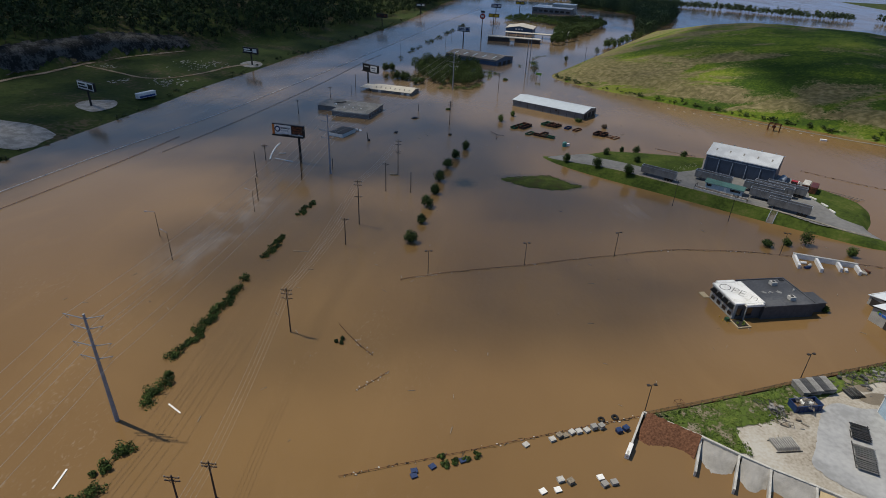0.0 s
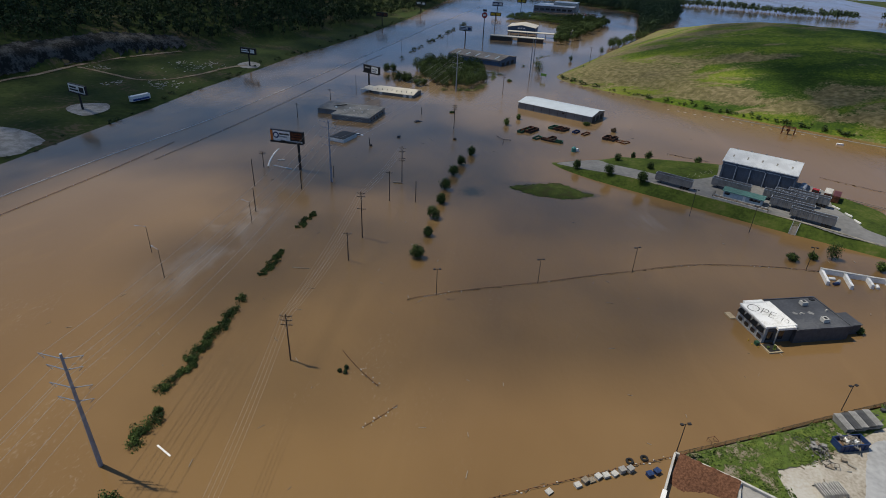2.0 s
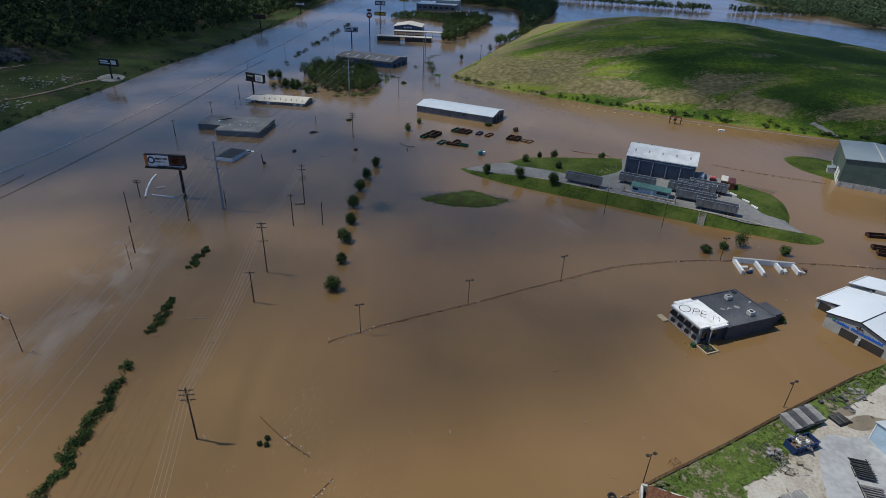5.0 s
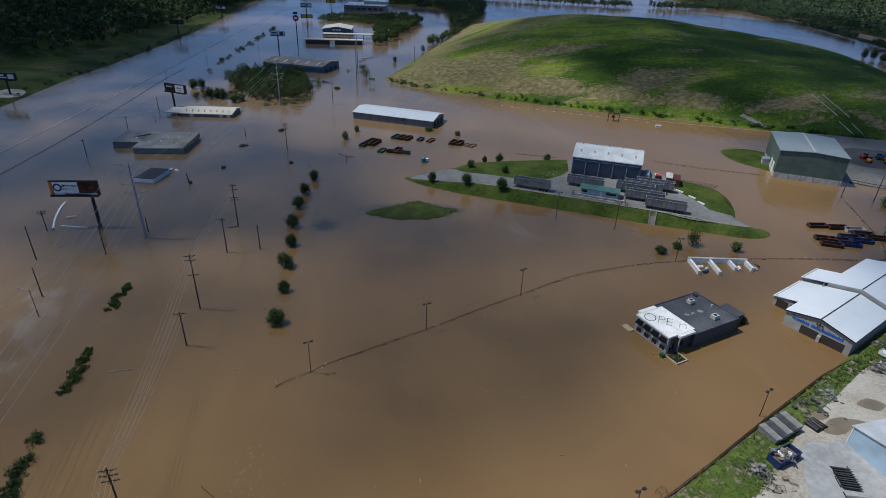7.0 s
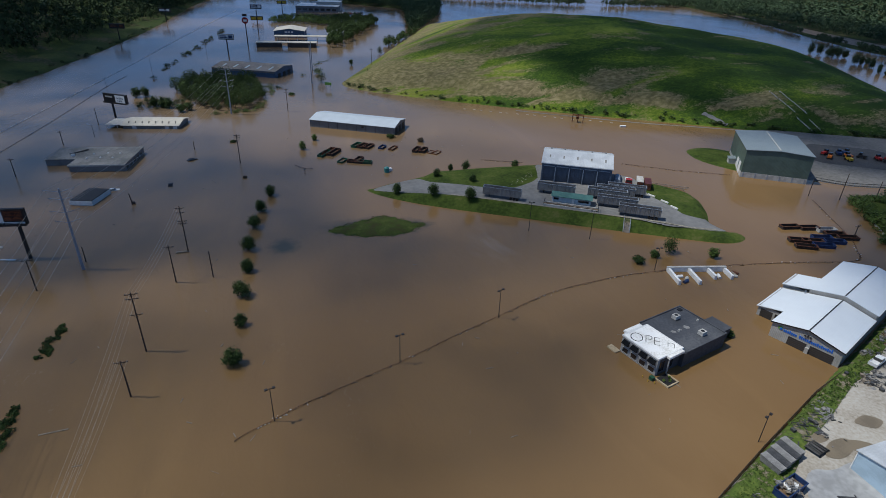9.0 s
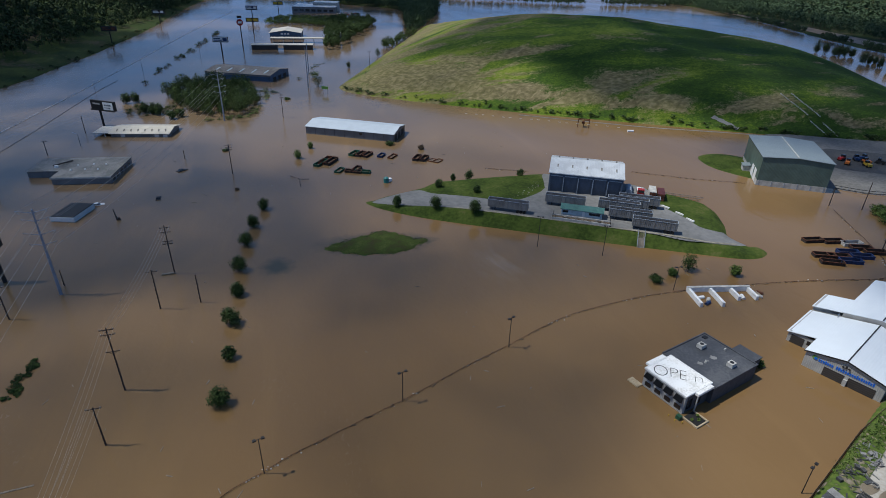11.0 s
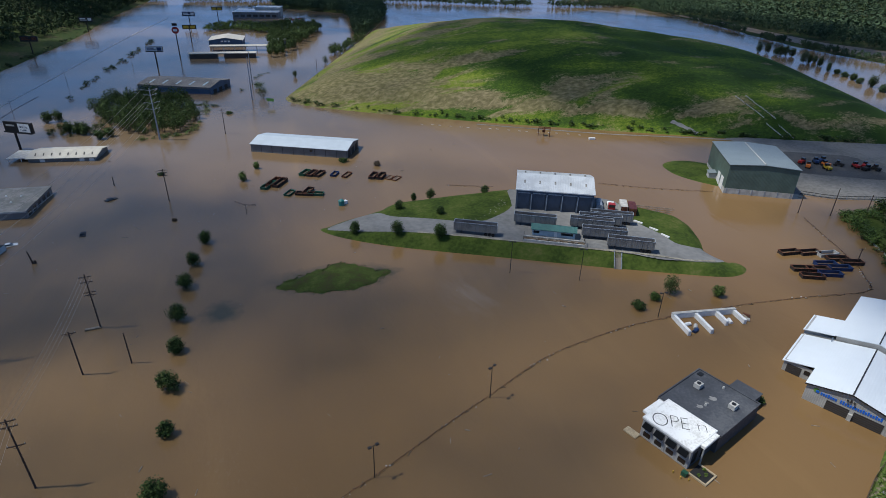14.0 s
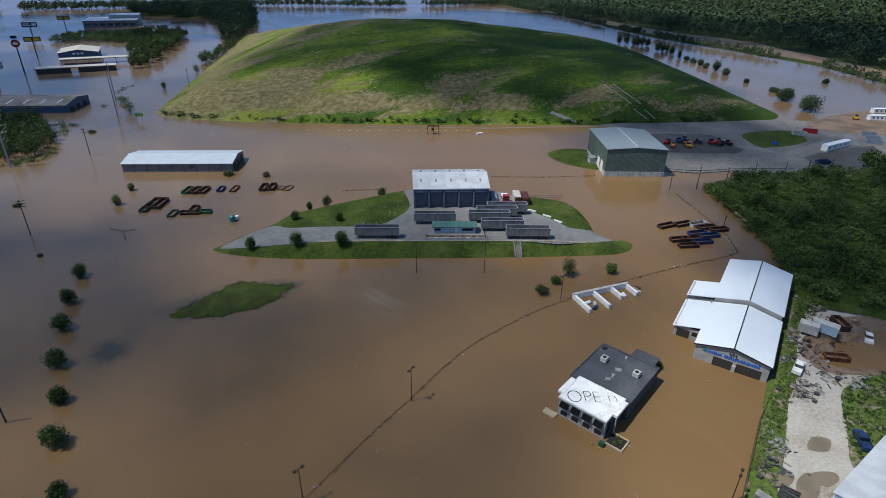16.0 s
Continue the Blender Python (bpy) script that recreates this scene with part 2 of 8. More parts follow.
def hill_material():
    """Mown grass, greener to the right, with the sun on its left put into the colour, and dry tan scars on the left
    flank and along the foot.
    """
    m = bpy.data.materials.new("mown_hill_grass_lit_left")
    m.use_nodes = True
    nt = m.node_tree
    n, l = nt.nodes, nt.links
    b = n["Principled BSDF"]
    co = n.new("ShaderNodeTexCoord")

    def noise_at(scale, detail=6.0, stretch=(1, 1, 1), dist=0.0):
        mp, nz = n.new("ShaderNodeMapping"), n.new("ShaderNodeTexNoise")
        mp.inputs["Rotation"].default_value = (0, 0, radians(26.5))
        mp.inputs["Scale"].default_value = stretch
        l.new(co.outputs["Object"], mp.inputs["Vector"])
        l.new(mp.outputs[0], nz.inputs["Vector"])
        nz.inputs["Scale"].default_value, nz.inputs["Detail"].default_value, nz.inputs["Distortion"].default_value = scale, detail, dist
        return nz.outputs["Fac"]

    def math_of(op, a_, b_):
        k = n.new("ShaderNodeMath")
        k.operation = op
        for s_, v in ((k.inputs[0], a_), (k.inputs[1], b_)):
            if isinstance(v, (int, float)):
                s_.default_value = v
            else:
                l.new(v, s_)
        return k.outputs[0]

    def ramp(src, stops):
        r = n.new("ShaderNodeValToRGB")
        while len(r.color_ramp.elements) < len(stops):
            r.color_ramp.elements.new(0.5)
        for e, (p, c) in zip(r.color_ramp.elements, stops):
            e.position, e.color = p, (*c, 1)
        l.new(src, r.inputs[0])
        return r.outputs[0]

    sep = n.new("ShaderNodeSeparateXYZ")
    l.new(co.outputs["Object"], sep.inputs[0])
    along = math_of("ADD", math_of("MULTIPLY", sep.outputs["X"], 0.895), math_of("MULTIPLY", sep.outputs["Y"], -0.446))
    left = math_of("MULTIPLY", along, -0.00095)
    fine = math_of("MULTIPLY", math_of("SUBTRACT", noise_at(0.3, 9.0, (1, 1.6, 1)), 0.5), 0.4)
    tuft = math_of("MULTIPLY", math_of("SUBTRACT", noise_at(0.9, 9.0, (1, 1.6, 1)), 0.5), 0.55)
    fine = math_of("ADD", fine, tuft)
    # brighter left, darker right: sun and cloud shade put into the grass colour
    grass = ramp(math_of("ADD", math_of("ADD", noise_at(0.014, 7.0, (1, 2.6, 1), 0.8), left), fine), [(0.3, (0.024, 0.046, 0.009)), (0.47, (0.04, 0.074, 0.011)), (0.58, (0.08, 0.12, 0.012)), (0.76, (0.16, 0.19, 0.028))])
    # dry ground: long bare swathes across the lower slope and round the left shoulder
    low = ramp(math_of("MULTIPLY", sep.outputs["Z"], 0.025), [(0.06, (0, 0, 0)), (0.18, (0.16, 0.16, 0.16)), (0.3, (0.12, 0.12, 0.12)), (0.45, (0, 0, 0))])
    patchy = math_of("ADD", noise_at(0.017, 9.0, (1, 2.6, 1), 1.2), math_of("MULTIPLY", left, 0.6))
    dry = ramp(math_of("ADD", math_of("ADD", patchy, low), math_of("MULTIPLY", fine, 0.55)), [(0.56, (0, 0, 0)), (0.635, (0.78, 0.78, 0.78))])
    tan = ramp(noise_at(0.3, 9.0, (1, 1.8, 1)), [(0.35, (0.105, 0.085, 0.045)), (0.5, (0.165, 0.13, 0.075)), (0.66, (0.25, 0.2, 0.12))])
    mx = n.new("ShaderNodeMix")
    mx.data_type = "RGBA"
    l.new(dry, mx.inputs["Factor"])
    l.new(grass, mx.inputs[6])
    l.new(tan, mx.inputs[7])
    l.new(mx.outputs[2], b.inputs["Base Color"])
    b.inputs["Roughness"].default_value, b.inputs["Specular IOR Level"].default_value = 0.95, 0.1
    bp = n.new("ShaderNodeBump")
    bp.inputs["Strength"].default_value, bp.inputs["Distance"].default_value = 0.3, 0.2
    l.new(noise_at(1.3, 8.0), bp.inputs["Height"])
    l.new(bp.outputs[0], b.inputs["Normal"])
    return m


WATER_A, WATER_B = (0.155, 0.092, 0.038), (0.205, 0.126, 0.054)
M = {}
M["water"] = water_material()
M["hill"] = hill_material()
M["lawn"] = material("lawn_grass", [(0.1, (0.027, 0.043, 0.009)), (0.45, (0.044, 0.066, 0.012)), (0.75, (0.06, 0.082, 0.016)), (1.0, (0.085, 0.092, 0.028))], 0.11, 0.9, 0.95, 0.6, 3.0, spec=0.1)
M["bank"] = material("rough_bank_grass", [(0.12, (0.085, 0.07, 0.04)), (0.32, (0.042, 0.054, 0.017)), (0.6, (0.032, 0.05, 0.013)), (0.9, (0.022, 0.036, 0.01))], 0.03, 0.4, 0.95, 0.7, 1.2, spec=0.1, detail=8.0)
M["islet"] = material("drowned_olive_grass", [(0.0, (0.05, 0.045, 0.02)), (0.3, (0.046, 0.055, 0.016)), (0.6, (0.046, 0.066, 0.014)), (1.0, (0.075, 0.09, 0.024))], 0.22, 2.2, 0.95, 0.5, 4.0, spec=0.1, detail=8.0)
M["verge"] = material("patchy_weedy_verge", [(0.0, (0.22, 0.19, 0.15)), (0.25, (0.16, 0.14, 0.09)), (0.4, (0.06, 0.085, 0.022)), (0.7, (0.08, 0.12, 0.024)), (1.0, (0.12, 0.15, 0.035))], 0.35, 1.3, 0.95, 0.4, 4.0, spec=0.1, detail=8.0)
M["wet_concrete"] = material("wet_pale_concrete", [(0.1, (0.25, 0.25, 0.245)), (0.5, (0.32, 0.322, 0.32)), (0.9, (0.38, 0.38, 0.375))], 0.12, 0.9, 0.35, 0.03, 7.0, spec=0.5)
M["puddle"] = plain("shallow_muddy_puddle", (0.19, 0.155, 0.105), 0.3, 0, 0.2, 0.3, 0.0, 0.5)
M["dirt"] = material("dirt_track", [(0.3, (0.16, 0.12, 0.08)), (0.7, (0.28, 0.23, 0.17))], 0.15, 2.0, 0.95, 0.4, 4.0, spec=0.1)
M["gravel"] = material("gravel_yard", [(0.0, (0.2, 0.17, 0.13)), (0.25, (0.29, 0.26, 0.215)), (0.6, (0.36, 0.335, 0.29)), (1.0, (0.41, 0.395, 0.36))], 0.09, 1.6, 0.95, 0.12, 9.0, spec=0.15, detail=8.0)
M["concrete"] = material("concrete_yard", [(0.0, (0.12, 0.12, 0.118)), (0.5, (0.158, 0.158, 0.156)), (1.0, (0.2, 0.198, 0.194))], 0.08, 0.6, 0.85, 0.25, 8.0, spec=0.25)
M["road"] = material("pale_worn_road", [(0.1, (0.095, 0.09, 0.083)), (0.5, (0.135, 0.13, 0.121)), (0.9, (0.18, 0.172, 0.16))], 0.04, 0.8, 0.8, 0.2, 9.0, spec=0.3)
M["asphalt"] = material("asphalt_lot", [(0.2, (0.04, 0.04, 0.041)), (0.8, (0.078, 0.077, 0.076))], 0.05, 1.5, 0.8, 0.2, 9.0, spec=0.3)
M["mud"] = material("wet_mud", [(0.3, (0.10, 0.065, 0.036)), (0.7, (0.19, 0.13, 0.08))], 0.1, 1.0, 0.55, 0.4, 3.0, spec=0.4)
M["rock"] = material("rock_cut", [(0.3, (0.02, 0.021, 0.019)), (0.5, (0.045, 0.045, 0.041)), (0.8, (0.09, 0.088, 0.08))], 0.15, 0.8, 0.95, 1.0, 0.6, spec=0.1, detail=9.0)
M["leaf"] = material("broadleaf_foliage", [(0.2, (0.018, 0.033, 0.008)), (0.5, (0.035, 0.062, 0.013)), (0.85, (0.07, 0.105, 0.024))], 0.5, 3.0, 0.75, spec=0.2, island=0.35)
M["leaf_dark"] = material("dark_foliage", [(0.2, (0.02, 0.033, 0.014)), (0.5, (0.031, 0.05, 0.019)), (0.85, (0.048, 0.073, 0.025))], 0.06, 1.0, 0.8, spec=0.15, island=0.3)
M["leaf_bright"] = material("spring_shrub_foliage", [(0.2, (0.035, 0.06, 0.012)), (0.5, (0.062, 0.105, 0.02)), (0.85, (0.12, 0.165, 0.035))], 0.06, 1.0, 0.75, spec=0.2, island=0.6)
# haze over the far woods is put into these bluish leaf colours
M["leaf_far"] = material("hazy_far_foliage", [(0.1, (0.034, 0.055, 0.03)), (0.5, (0.046, 0.074, 0.037)), (0.9, (0.066, 0.1, 0.046))], 0.02, 0.12, 0.8, spec=0.15, island=0.22)
M["bark"] = plain("bark", (0.09, 0.065, 0.045), 0.95, 0, 0.5, 3.0, 0.8)
M["wood_pole"] = plain("weathered_pole_wood", (0.085, 0.06, 0.045), 0.95, 0, 0.4, 2.0, 0.5)
M["steel"] = plain("galvanised_steel", (0.27, 0.31, 0.38), 0.5, 0.35, 0.15, 1.0)
M["dark_steel"] = plain("dark_painted_steel", (0.03, 0.028, 0.028), 0.6, 0.2, 0.3)
M["wire"] = plain("aluminium_wire", (0.46, 0.42, 0.36), 0.5, 0.0, 0.1)
M["white_roof"] = ribbed("white_metal_roof", (0.64, 0.68, 0.71), 0.6, "X", 0.42, 0.0, 0.025, 0.16)
M["shed_roof"] = ribbed("pale_blue_grey_metal_roof", (0.44, 0.49, 0.53), 1.1, "X", 0.45, 0.1, 0.08, 0.3)
M["grey_roof"] = ribbed("galvalume_roof", (0.56, 0.58, 0.59), 0.6, "X", 0.38, 0.2, 0.18)
M["green_roof"] = ribbed("pale_grey_green_roof", (0.2, 0.235, 0.245), 0.6, "Y", 0.42, 0.1, 0.06)
M["store_blue"] = ribbed("faded_blue_cladding", (0.05, 0.105, 0.19), 0.6, "X", 0.5)
M["cream_roof"] = ribbed("cream_metal_roof", (0.46, 0.43, 0.36), 1.0, "X", 0.5, 0.0, 0.12)
M["tan_roof"] = material("tan_weathered_roof", [(0.25, (0.13, 0.118, 0.108)), (0.5, (0.2, 0.178, 0.155)), (0.8, (0.25, 0.225, 0.2))], 0.08, 1.0, 0.8, 0.2, 4.0)
M["blue_wall"] = ribbed("slate_blue_cladding", (0.085, 0.115, 0.165), 0.5, "X", 0.5)
M["blue_door"] = ribbed("blue_grey_door_panel", (0.09, 0.112, 0.15), 0.35, "Z", 0.5)
M["pier"] = plain("pale_blue_grey_post", (0.30, 0.34, 0.39), 0.6, 0.0, 0.2)
M["green_wall"] = ribbed("sage_green_cladding", (0.092, 0.135, 0.115), 0.5, "X", 0.5)
M["block"] = plain("pale_concrete_block", (0.46, 0.45, 0.42), 0.85, 0, 0.25, 0.6, 0.3)
M["grey_wall"] = ribbed("light_grey_cladding", (0.36, 0.355, 0.335), 0.4, "X", 0.5)
M["shed_wall"] = ribbed("dull_grey_cladding", (0.17, 0.175, 0.18), 0.5, "X", 0.55)
M["stucco"] = plain("grey_stucco", (0.32, 0.32, 0.31), 0.85, 0, 0.12, 1.0, 0.2)
M["dark_stucco"] = plain("charcoal_stucco", (0.07, 0.072, 0.078), 0.8, 0, 0.2, 1.0, 0.2)
M["membrane"] = material("charcoal_roof_membrane", [(0.2, (0.05, 0.053, 0.061)), (0.6, (0.066, 0.07, 0.08)), (0.95, (0.095, 0.098, 0.105))], 0.16, 1.5, 0.7, 0.15, 6.0, spec=0.35)
M["white_membrane"] = material("white_roof_membrane", [(0.1, (0.62, 0.61, 0.57)), (0.4, (0.78, 0.775, 0.75)), (0.7, (0.82, 0.82, 0.80))], 0.3, 2.5, 0.7, 0.1, 6.0, spec=0.3)
M["old_roof"] = material("gravel_ballast_roof", [(0.3, (0.15, 0.147, 0.135)), (0.7, (0.25, 0.243, 0.225))], 0.2, 1.5, 0.9, 0.2, 6.0)
M["glass"] = plain("dark_window_glass", (0.012, 0.014, 0.018), 0.08, 0, 0.2, 1.0, 0, 0.8)
M["black"] = plain("black_paint", (0.012, 0.012, 0.013), 0.6, 0, 0.2)
M["shutter"] = ribbed("brown_grey_shutter", (0.042, 0.038, 0.036), 0.5, "Z", 0.5)
M["white"] = plain("white_paint", (0.78, 0.78, 0.76), 0.5, 0, 0.15)
M["blue"] = plain("blue_paint", (0.02, 0.06, 0.24), 0.45, 0, 0.3)
M["sign_blue"] = plain("bright_blue_sign", (0.01, 0.12, 0.55), 0.4, 0, 0.1)
M["sign_green"] = plain("green_sign", (0.13, 0.28, 0.06), 0.4, 0, 0.1)
M["red"] = plain("red_paint", (0.32, 0.02, 0.018), 0.45, 0, 0.2)
M["maroon"] = plain("dull_maroon_paint", (0.09, 0.022, 0.02), 0.6, 0, 0.35)
M["awning_cloth"] = plain("black_awning_cloth", (0.008, 0.009, 0.011), 0.95, 0, 0.2, 0.7, 0.0, 0.05)
M["pale_timber"] = plain("pale_new_timber", (0.42, 0.34, 0.22), 0.85, 0, 0.25, 1.5, 0.2)
M["orange"] = plain("orange_sign_face", (0.6, 0.17, 0.03), 0.5, 0, 0.1)
M["yellow"] = plain("yellow_paint", (0.55, 0.36, 0.03), 0.5, 0, 0.25)
M["teal"] = plain("teal_paint", (0.03, 0.20, 0.19), 0.5, 0, 0.2)
M["teal_roof"] = ribbed("dark_teal_metal_roof", (0.045, 0.13, 0.12), 0.4, "X", 0.5)
M["pale_wall"] = plain("pale_blue_panel", (0.42, 0.50, 0.54), 0.6, 0, 0.15)
M["trailer"] = ribbed("dull_aluminium_side", (0.235, 0.235, 0.235), 0.6, "X", 0.5, 0.3, 0.35)
M["rust"] = material("rusty_steel", [(0.3, (0.05, 0.02, 0.012)), (0.7, (0.16, 0.06, 0.03))], 0.9, 5.0, 0.85, 0.3, 10.0)
M["bin_green"] = plain("green_container_paint", (0.02, 0.09, 0.05), 0.55, 0, 0.4)
M["bin_dark"] = plain("blackened_container_paint", (0.036, 0.026, 0.022), 0.7, 0, 0.5)
M["bin_blue"] = plain("navy_container_paint", (0.016, 0.04, 0.12), 0.55, 0, 0.4)
M["tyre"] = plain("tyre_rubber", (0.014, 0.014, 0.014), 0.85, 0, 0.2)
M["mulch"] = material("red_brown_mulch", [(0.1, (0.07, 0.033, 0.019)), (0.9, (0.165, 0.08, 0.048))], 2.5, 11.0, 0.95, 1.0, 3.0, spec=0.1)
M["grit"] = material("grey_crushed_stone", [(0.2, (0.22, 0.213, 0.2)), (0.8, (0.3, 0.292, 0.278))], 0.3, 6.0, 0.95, 0.1, 9.0, spec=0.1)
M["pad"] = material("dusty_bank_gravel", [(0.3, (0.22, 0.212, 0.195)), (0.7, (0.34, 0.33, 0.31))], 0.3, 3.0, 0.95, 0.5, 4.0, spec=0.1)
M["sand"] = material("tan_sand", [(0.3, (0.30, 0.22, 0.12)), (0.7, (0.42, 0.33, 0.2))], 0.3, 5.0, 0.95, 0.5, 4.0, spec=0.1)
M["sand_edge"] = material("pale_gravel_kerb", [(0.2, (0.17, 0.155, 0.125)), (0.8, (0.29, 0.27, 0.22))], 0.4, 3.0, 0.9, 0.3, 6.0, spec=0.2)
M["lightblue"] = ribbed("powder_blue_cladding", (0.38, 0.50, 0.60), 0.4, "Y", 0.45)
M["scrap_grey"] = plain("dull_scrap_metal", (0.09, 0.09, 0.09), 0.6, 0.3, 0.4)
M["scrap_pale"] = plain("pale_scrap", (0.25, 0.245, 0.235), 0.7, 0.1, 0.3)
M["timber"] = plain("grey_old_timber", (0.25, 0.21, 0.16), 0.9, 0, 0.35, 1.5, 0.4)
M["cloud"] = plain("shade_cloud_white", (0.86, 0.87, 0.9), 1.0, 0, 0.05, 0.01, 0.0, 0.0)
M["debris"] = plain("driftwood_debris", (0.13, 0.095, 0.06), 0.95, 0, 0.5, 2.0, 0.6)

# ---- building helpers ----


class Form:
    """Gathers corners and faces of one mesh."""

    def __init__(self):
        self.v, self.f = [], []

    def add(self, verts, faces):
        k = len(self.v)
        self.v += [tuple(p) for p in verts]
        self.f += [tuple(i + k for i in f) for f in faces]
        return self

    def box(self, x0, x1, y0, y1, z0, z1):
        p = [(x, y, z) for z in (z0, z1) for x, y in ((x0, y0), (x1, y0), (x1, y1), (x0, y1))]
        return self.add(p, [(3, 2, 1, 0), (4, 5, 6, 7), (0, 1, 5, 4), (1, 2, 6, 5), (2, 3, 7, 6), (3, 0, 4, 7)])

    def beam(self, p, q, w, h=None):
        """A square bar from p to q."""
        p, q = Vector(p), Vector(q)
        d = (q - p).normalized()
        side = d.cross(Vector((0, 0, 1)))
        side = side.normalized() if side.length > 1e-4 else Vector((1, 0, 0))
        up = side.cross(d)
        h = h or w
        c = [a * side * w / 2 + b * up * h / 2 for a, b in ((-1, -1), (1, -1), (1, 1), (-1, 1))]
        return self.add([p + k for k in c] + [q + k for k in c], [(3, 2, 1, 0), (4, 5, 6, 7), (0, 1, 5, 4), (1, 2, 6, 5), (2, 3, 7, 6), (3, 0, 4, 7)])

    def tube(self, p, q, r0, r1=None, n=8):
        p, q = Vector(p), Vector(q)
        r1 = r0 if r1 is None else r1
        d = (q - p).normalized()
        a = d.orthogonal().normalized()
        b = d.cross(a)
        ring = [a * math.cos(2 * math.pi * i / n) + b * math.sin(2 * math.pi * i / n) for i in range(n)]
        fs = [(i, (i + 1) % n, n + (i + 1) % n, n + i) for i in range(n)] + [tuple(range(n - 1, -1, -1)), tuple(range(n, 2 * n))]
        return self.add([p + k * r0 for k in ring] + [q + k * r1 for k in ring], fs)

    def sweep(self, pts, r, n=6):
        """One tube along the points."""
        pts = [Vector(p) for p in pts]
        V = []
        for i, p in enumerate(pts):
            d = (pts[min(i + 1, len(pts) - 1)] - pts[max(i - 1, 0)]).normalized()
            a = d.cross(Vector((0.013, 0.017, 1))).normalized()
            b = a.cross(d)
            V += [p + (a * math.cos(2 * math.pi * k / n) + b * math.sin(2 * math.pi * k / n)) * r for k in range(n)]
        return self.add(V, [(i * n + k, i * n + (k + 1) % n, (i + 1) * n + (k + 1) % n, (i + 1) * n + k) for i in range(len(pts) - 1) for k in range(n)])

    def ribbon(self, pts, w, h):
        """One upright band along the points."""
        V, m = [], len(pts)
        for i, p in enumerate(pts):
            q, o = pts[min(i + 1, m - 1)], pts[max(i - 1, 0)]
            dx, dy = q[0] - o[0], q[1] - o[1]
            k = math.hypot(dx, dy) or 1
            nx, ny = -dy / k * w / 2, dx / k * w / 2
            V += [(p[0] + nx, p[1] + ny, p[2] - h / 2), (p[0] - nx, p[1] - ny, p[2] - h / 2), (p[0] - nx, p[1] - ny, p[2] + h / 2), (p[0] + nx, p[1] + ny, p[2] + h / 2)]
        return self.add(V, [(4 * i + k, 4 * i + (k + 1) % 4, 4 * i + 4 + (k + 1) % 4, 4 * i + 4 + k) for i in range(m - 1) for k in range(4)] + [(3, 2, 1, 0), (4 * m - 4, 4 * m - 3, 4 * m - 2, 4 * m - 1)])

    def prism(self, outline, z0, z1):
        n = len(outline)
        return self.add([(x, y, z0) for x, y in outline] + [(x, y, z1) for x, y in outline],
                        [tuple(range(n - 1, -1, -1)), tuple(range(n, 2 * n))] + [(i, (i + 1) % n, n + (i + 1) % n, n + i) for i in range(n)])

    def slab(self, top, thick=0.12):
        """A plate under the given top corners (counter-clockwise from above)."""
        n = len(top)
        low = [(x, y, z - thick) for x, y, z in top]
        return self.add(low + list(top), [tuple(range(n - 1, -1, -1)), tuple(range(n, 2 * n))] + [(i, (i + 1) % n, n + (i + 1) % n, n + i) for i in range(n)])

    def mesh(self, name, mat, smooth=False):
        me = bpy.data.meshes.new(name)
        me.from_pydata(self.v, [], self.f)
        me.materials.append(mat)
        if smooth:
            me.polygons.foreach_set("use_smooth", [True] * len(me.polygons))
        me.update()
        return me


def part(name, form, mat, parent=None, label="", smooth=False):
    ob = new(name, form.mesh(name, mat, smooth) if isinstance(form, Form) else form)
    if parent:
        ob.parent = parent
    return tagged(ob, label)


def thing(name, label, category, x=0.0, y=0.0, z=0.0, turn=0.0, group="", kind=""):
    ob = new(name)
    ob.empty_display_size = 0.5
    ob.matrix_basis = pose(x, y, z, 0, 0, turn)
    return tagged(ob, label, category, group, kind)


def solid(name, form, mat, label, category, x=0.0, y=0.0, z=0.0, turn=0.0, group="", kind="", smooth=False):
    """A thing of one piece."""
    ob = part(name, form, mat, None, label, smooth)
    ob.matrix_basis = pose(x, y, z, 0, 0, turn)
    return tagged(ob, label, category, group, kind)


AD, SD = (0.895, -0.446), (0.446, 0.895)   # the site's own axes: along its roads, and away from the camera
SITE = -26.49                              # the turn of the site's axes


def at(a, s):
    return (a * AD[0] + s * SD[0], a * AD[1] + s * SD[1])


def curve_through(pts, n=8, closed=True):
    """A smooth line through the points."""
    out, k = [], len(pts)
    for i in range(k if closed else k - 1):
        p = [pts[(i + j) % k] if closed else pts[min(max(i + j, 0), k - 1)] for j in (-1, 0, 1, 2)]
        for j in range(n):
            t = j / n
            out.append(tuple(0.5 * (2 * p[1][c] + (p[2][c] - p[0][c]) * t + (2 * p[0][c] - 5 * p[1][c] + 4 * p[2][c] - p[3][c]) * t * t
                                    + (3 * p[1][c] - p[0][c] - 3 * p[2][c] + p[3][c]) * t ** 3) for c in range(len(p[0]))))
    if not closed:
        out.append(tuple(pts[-1]))
    return out


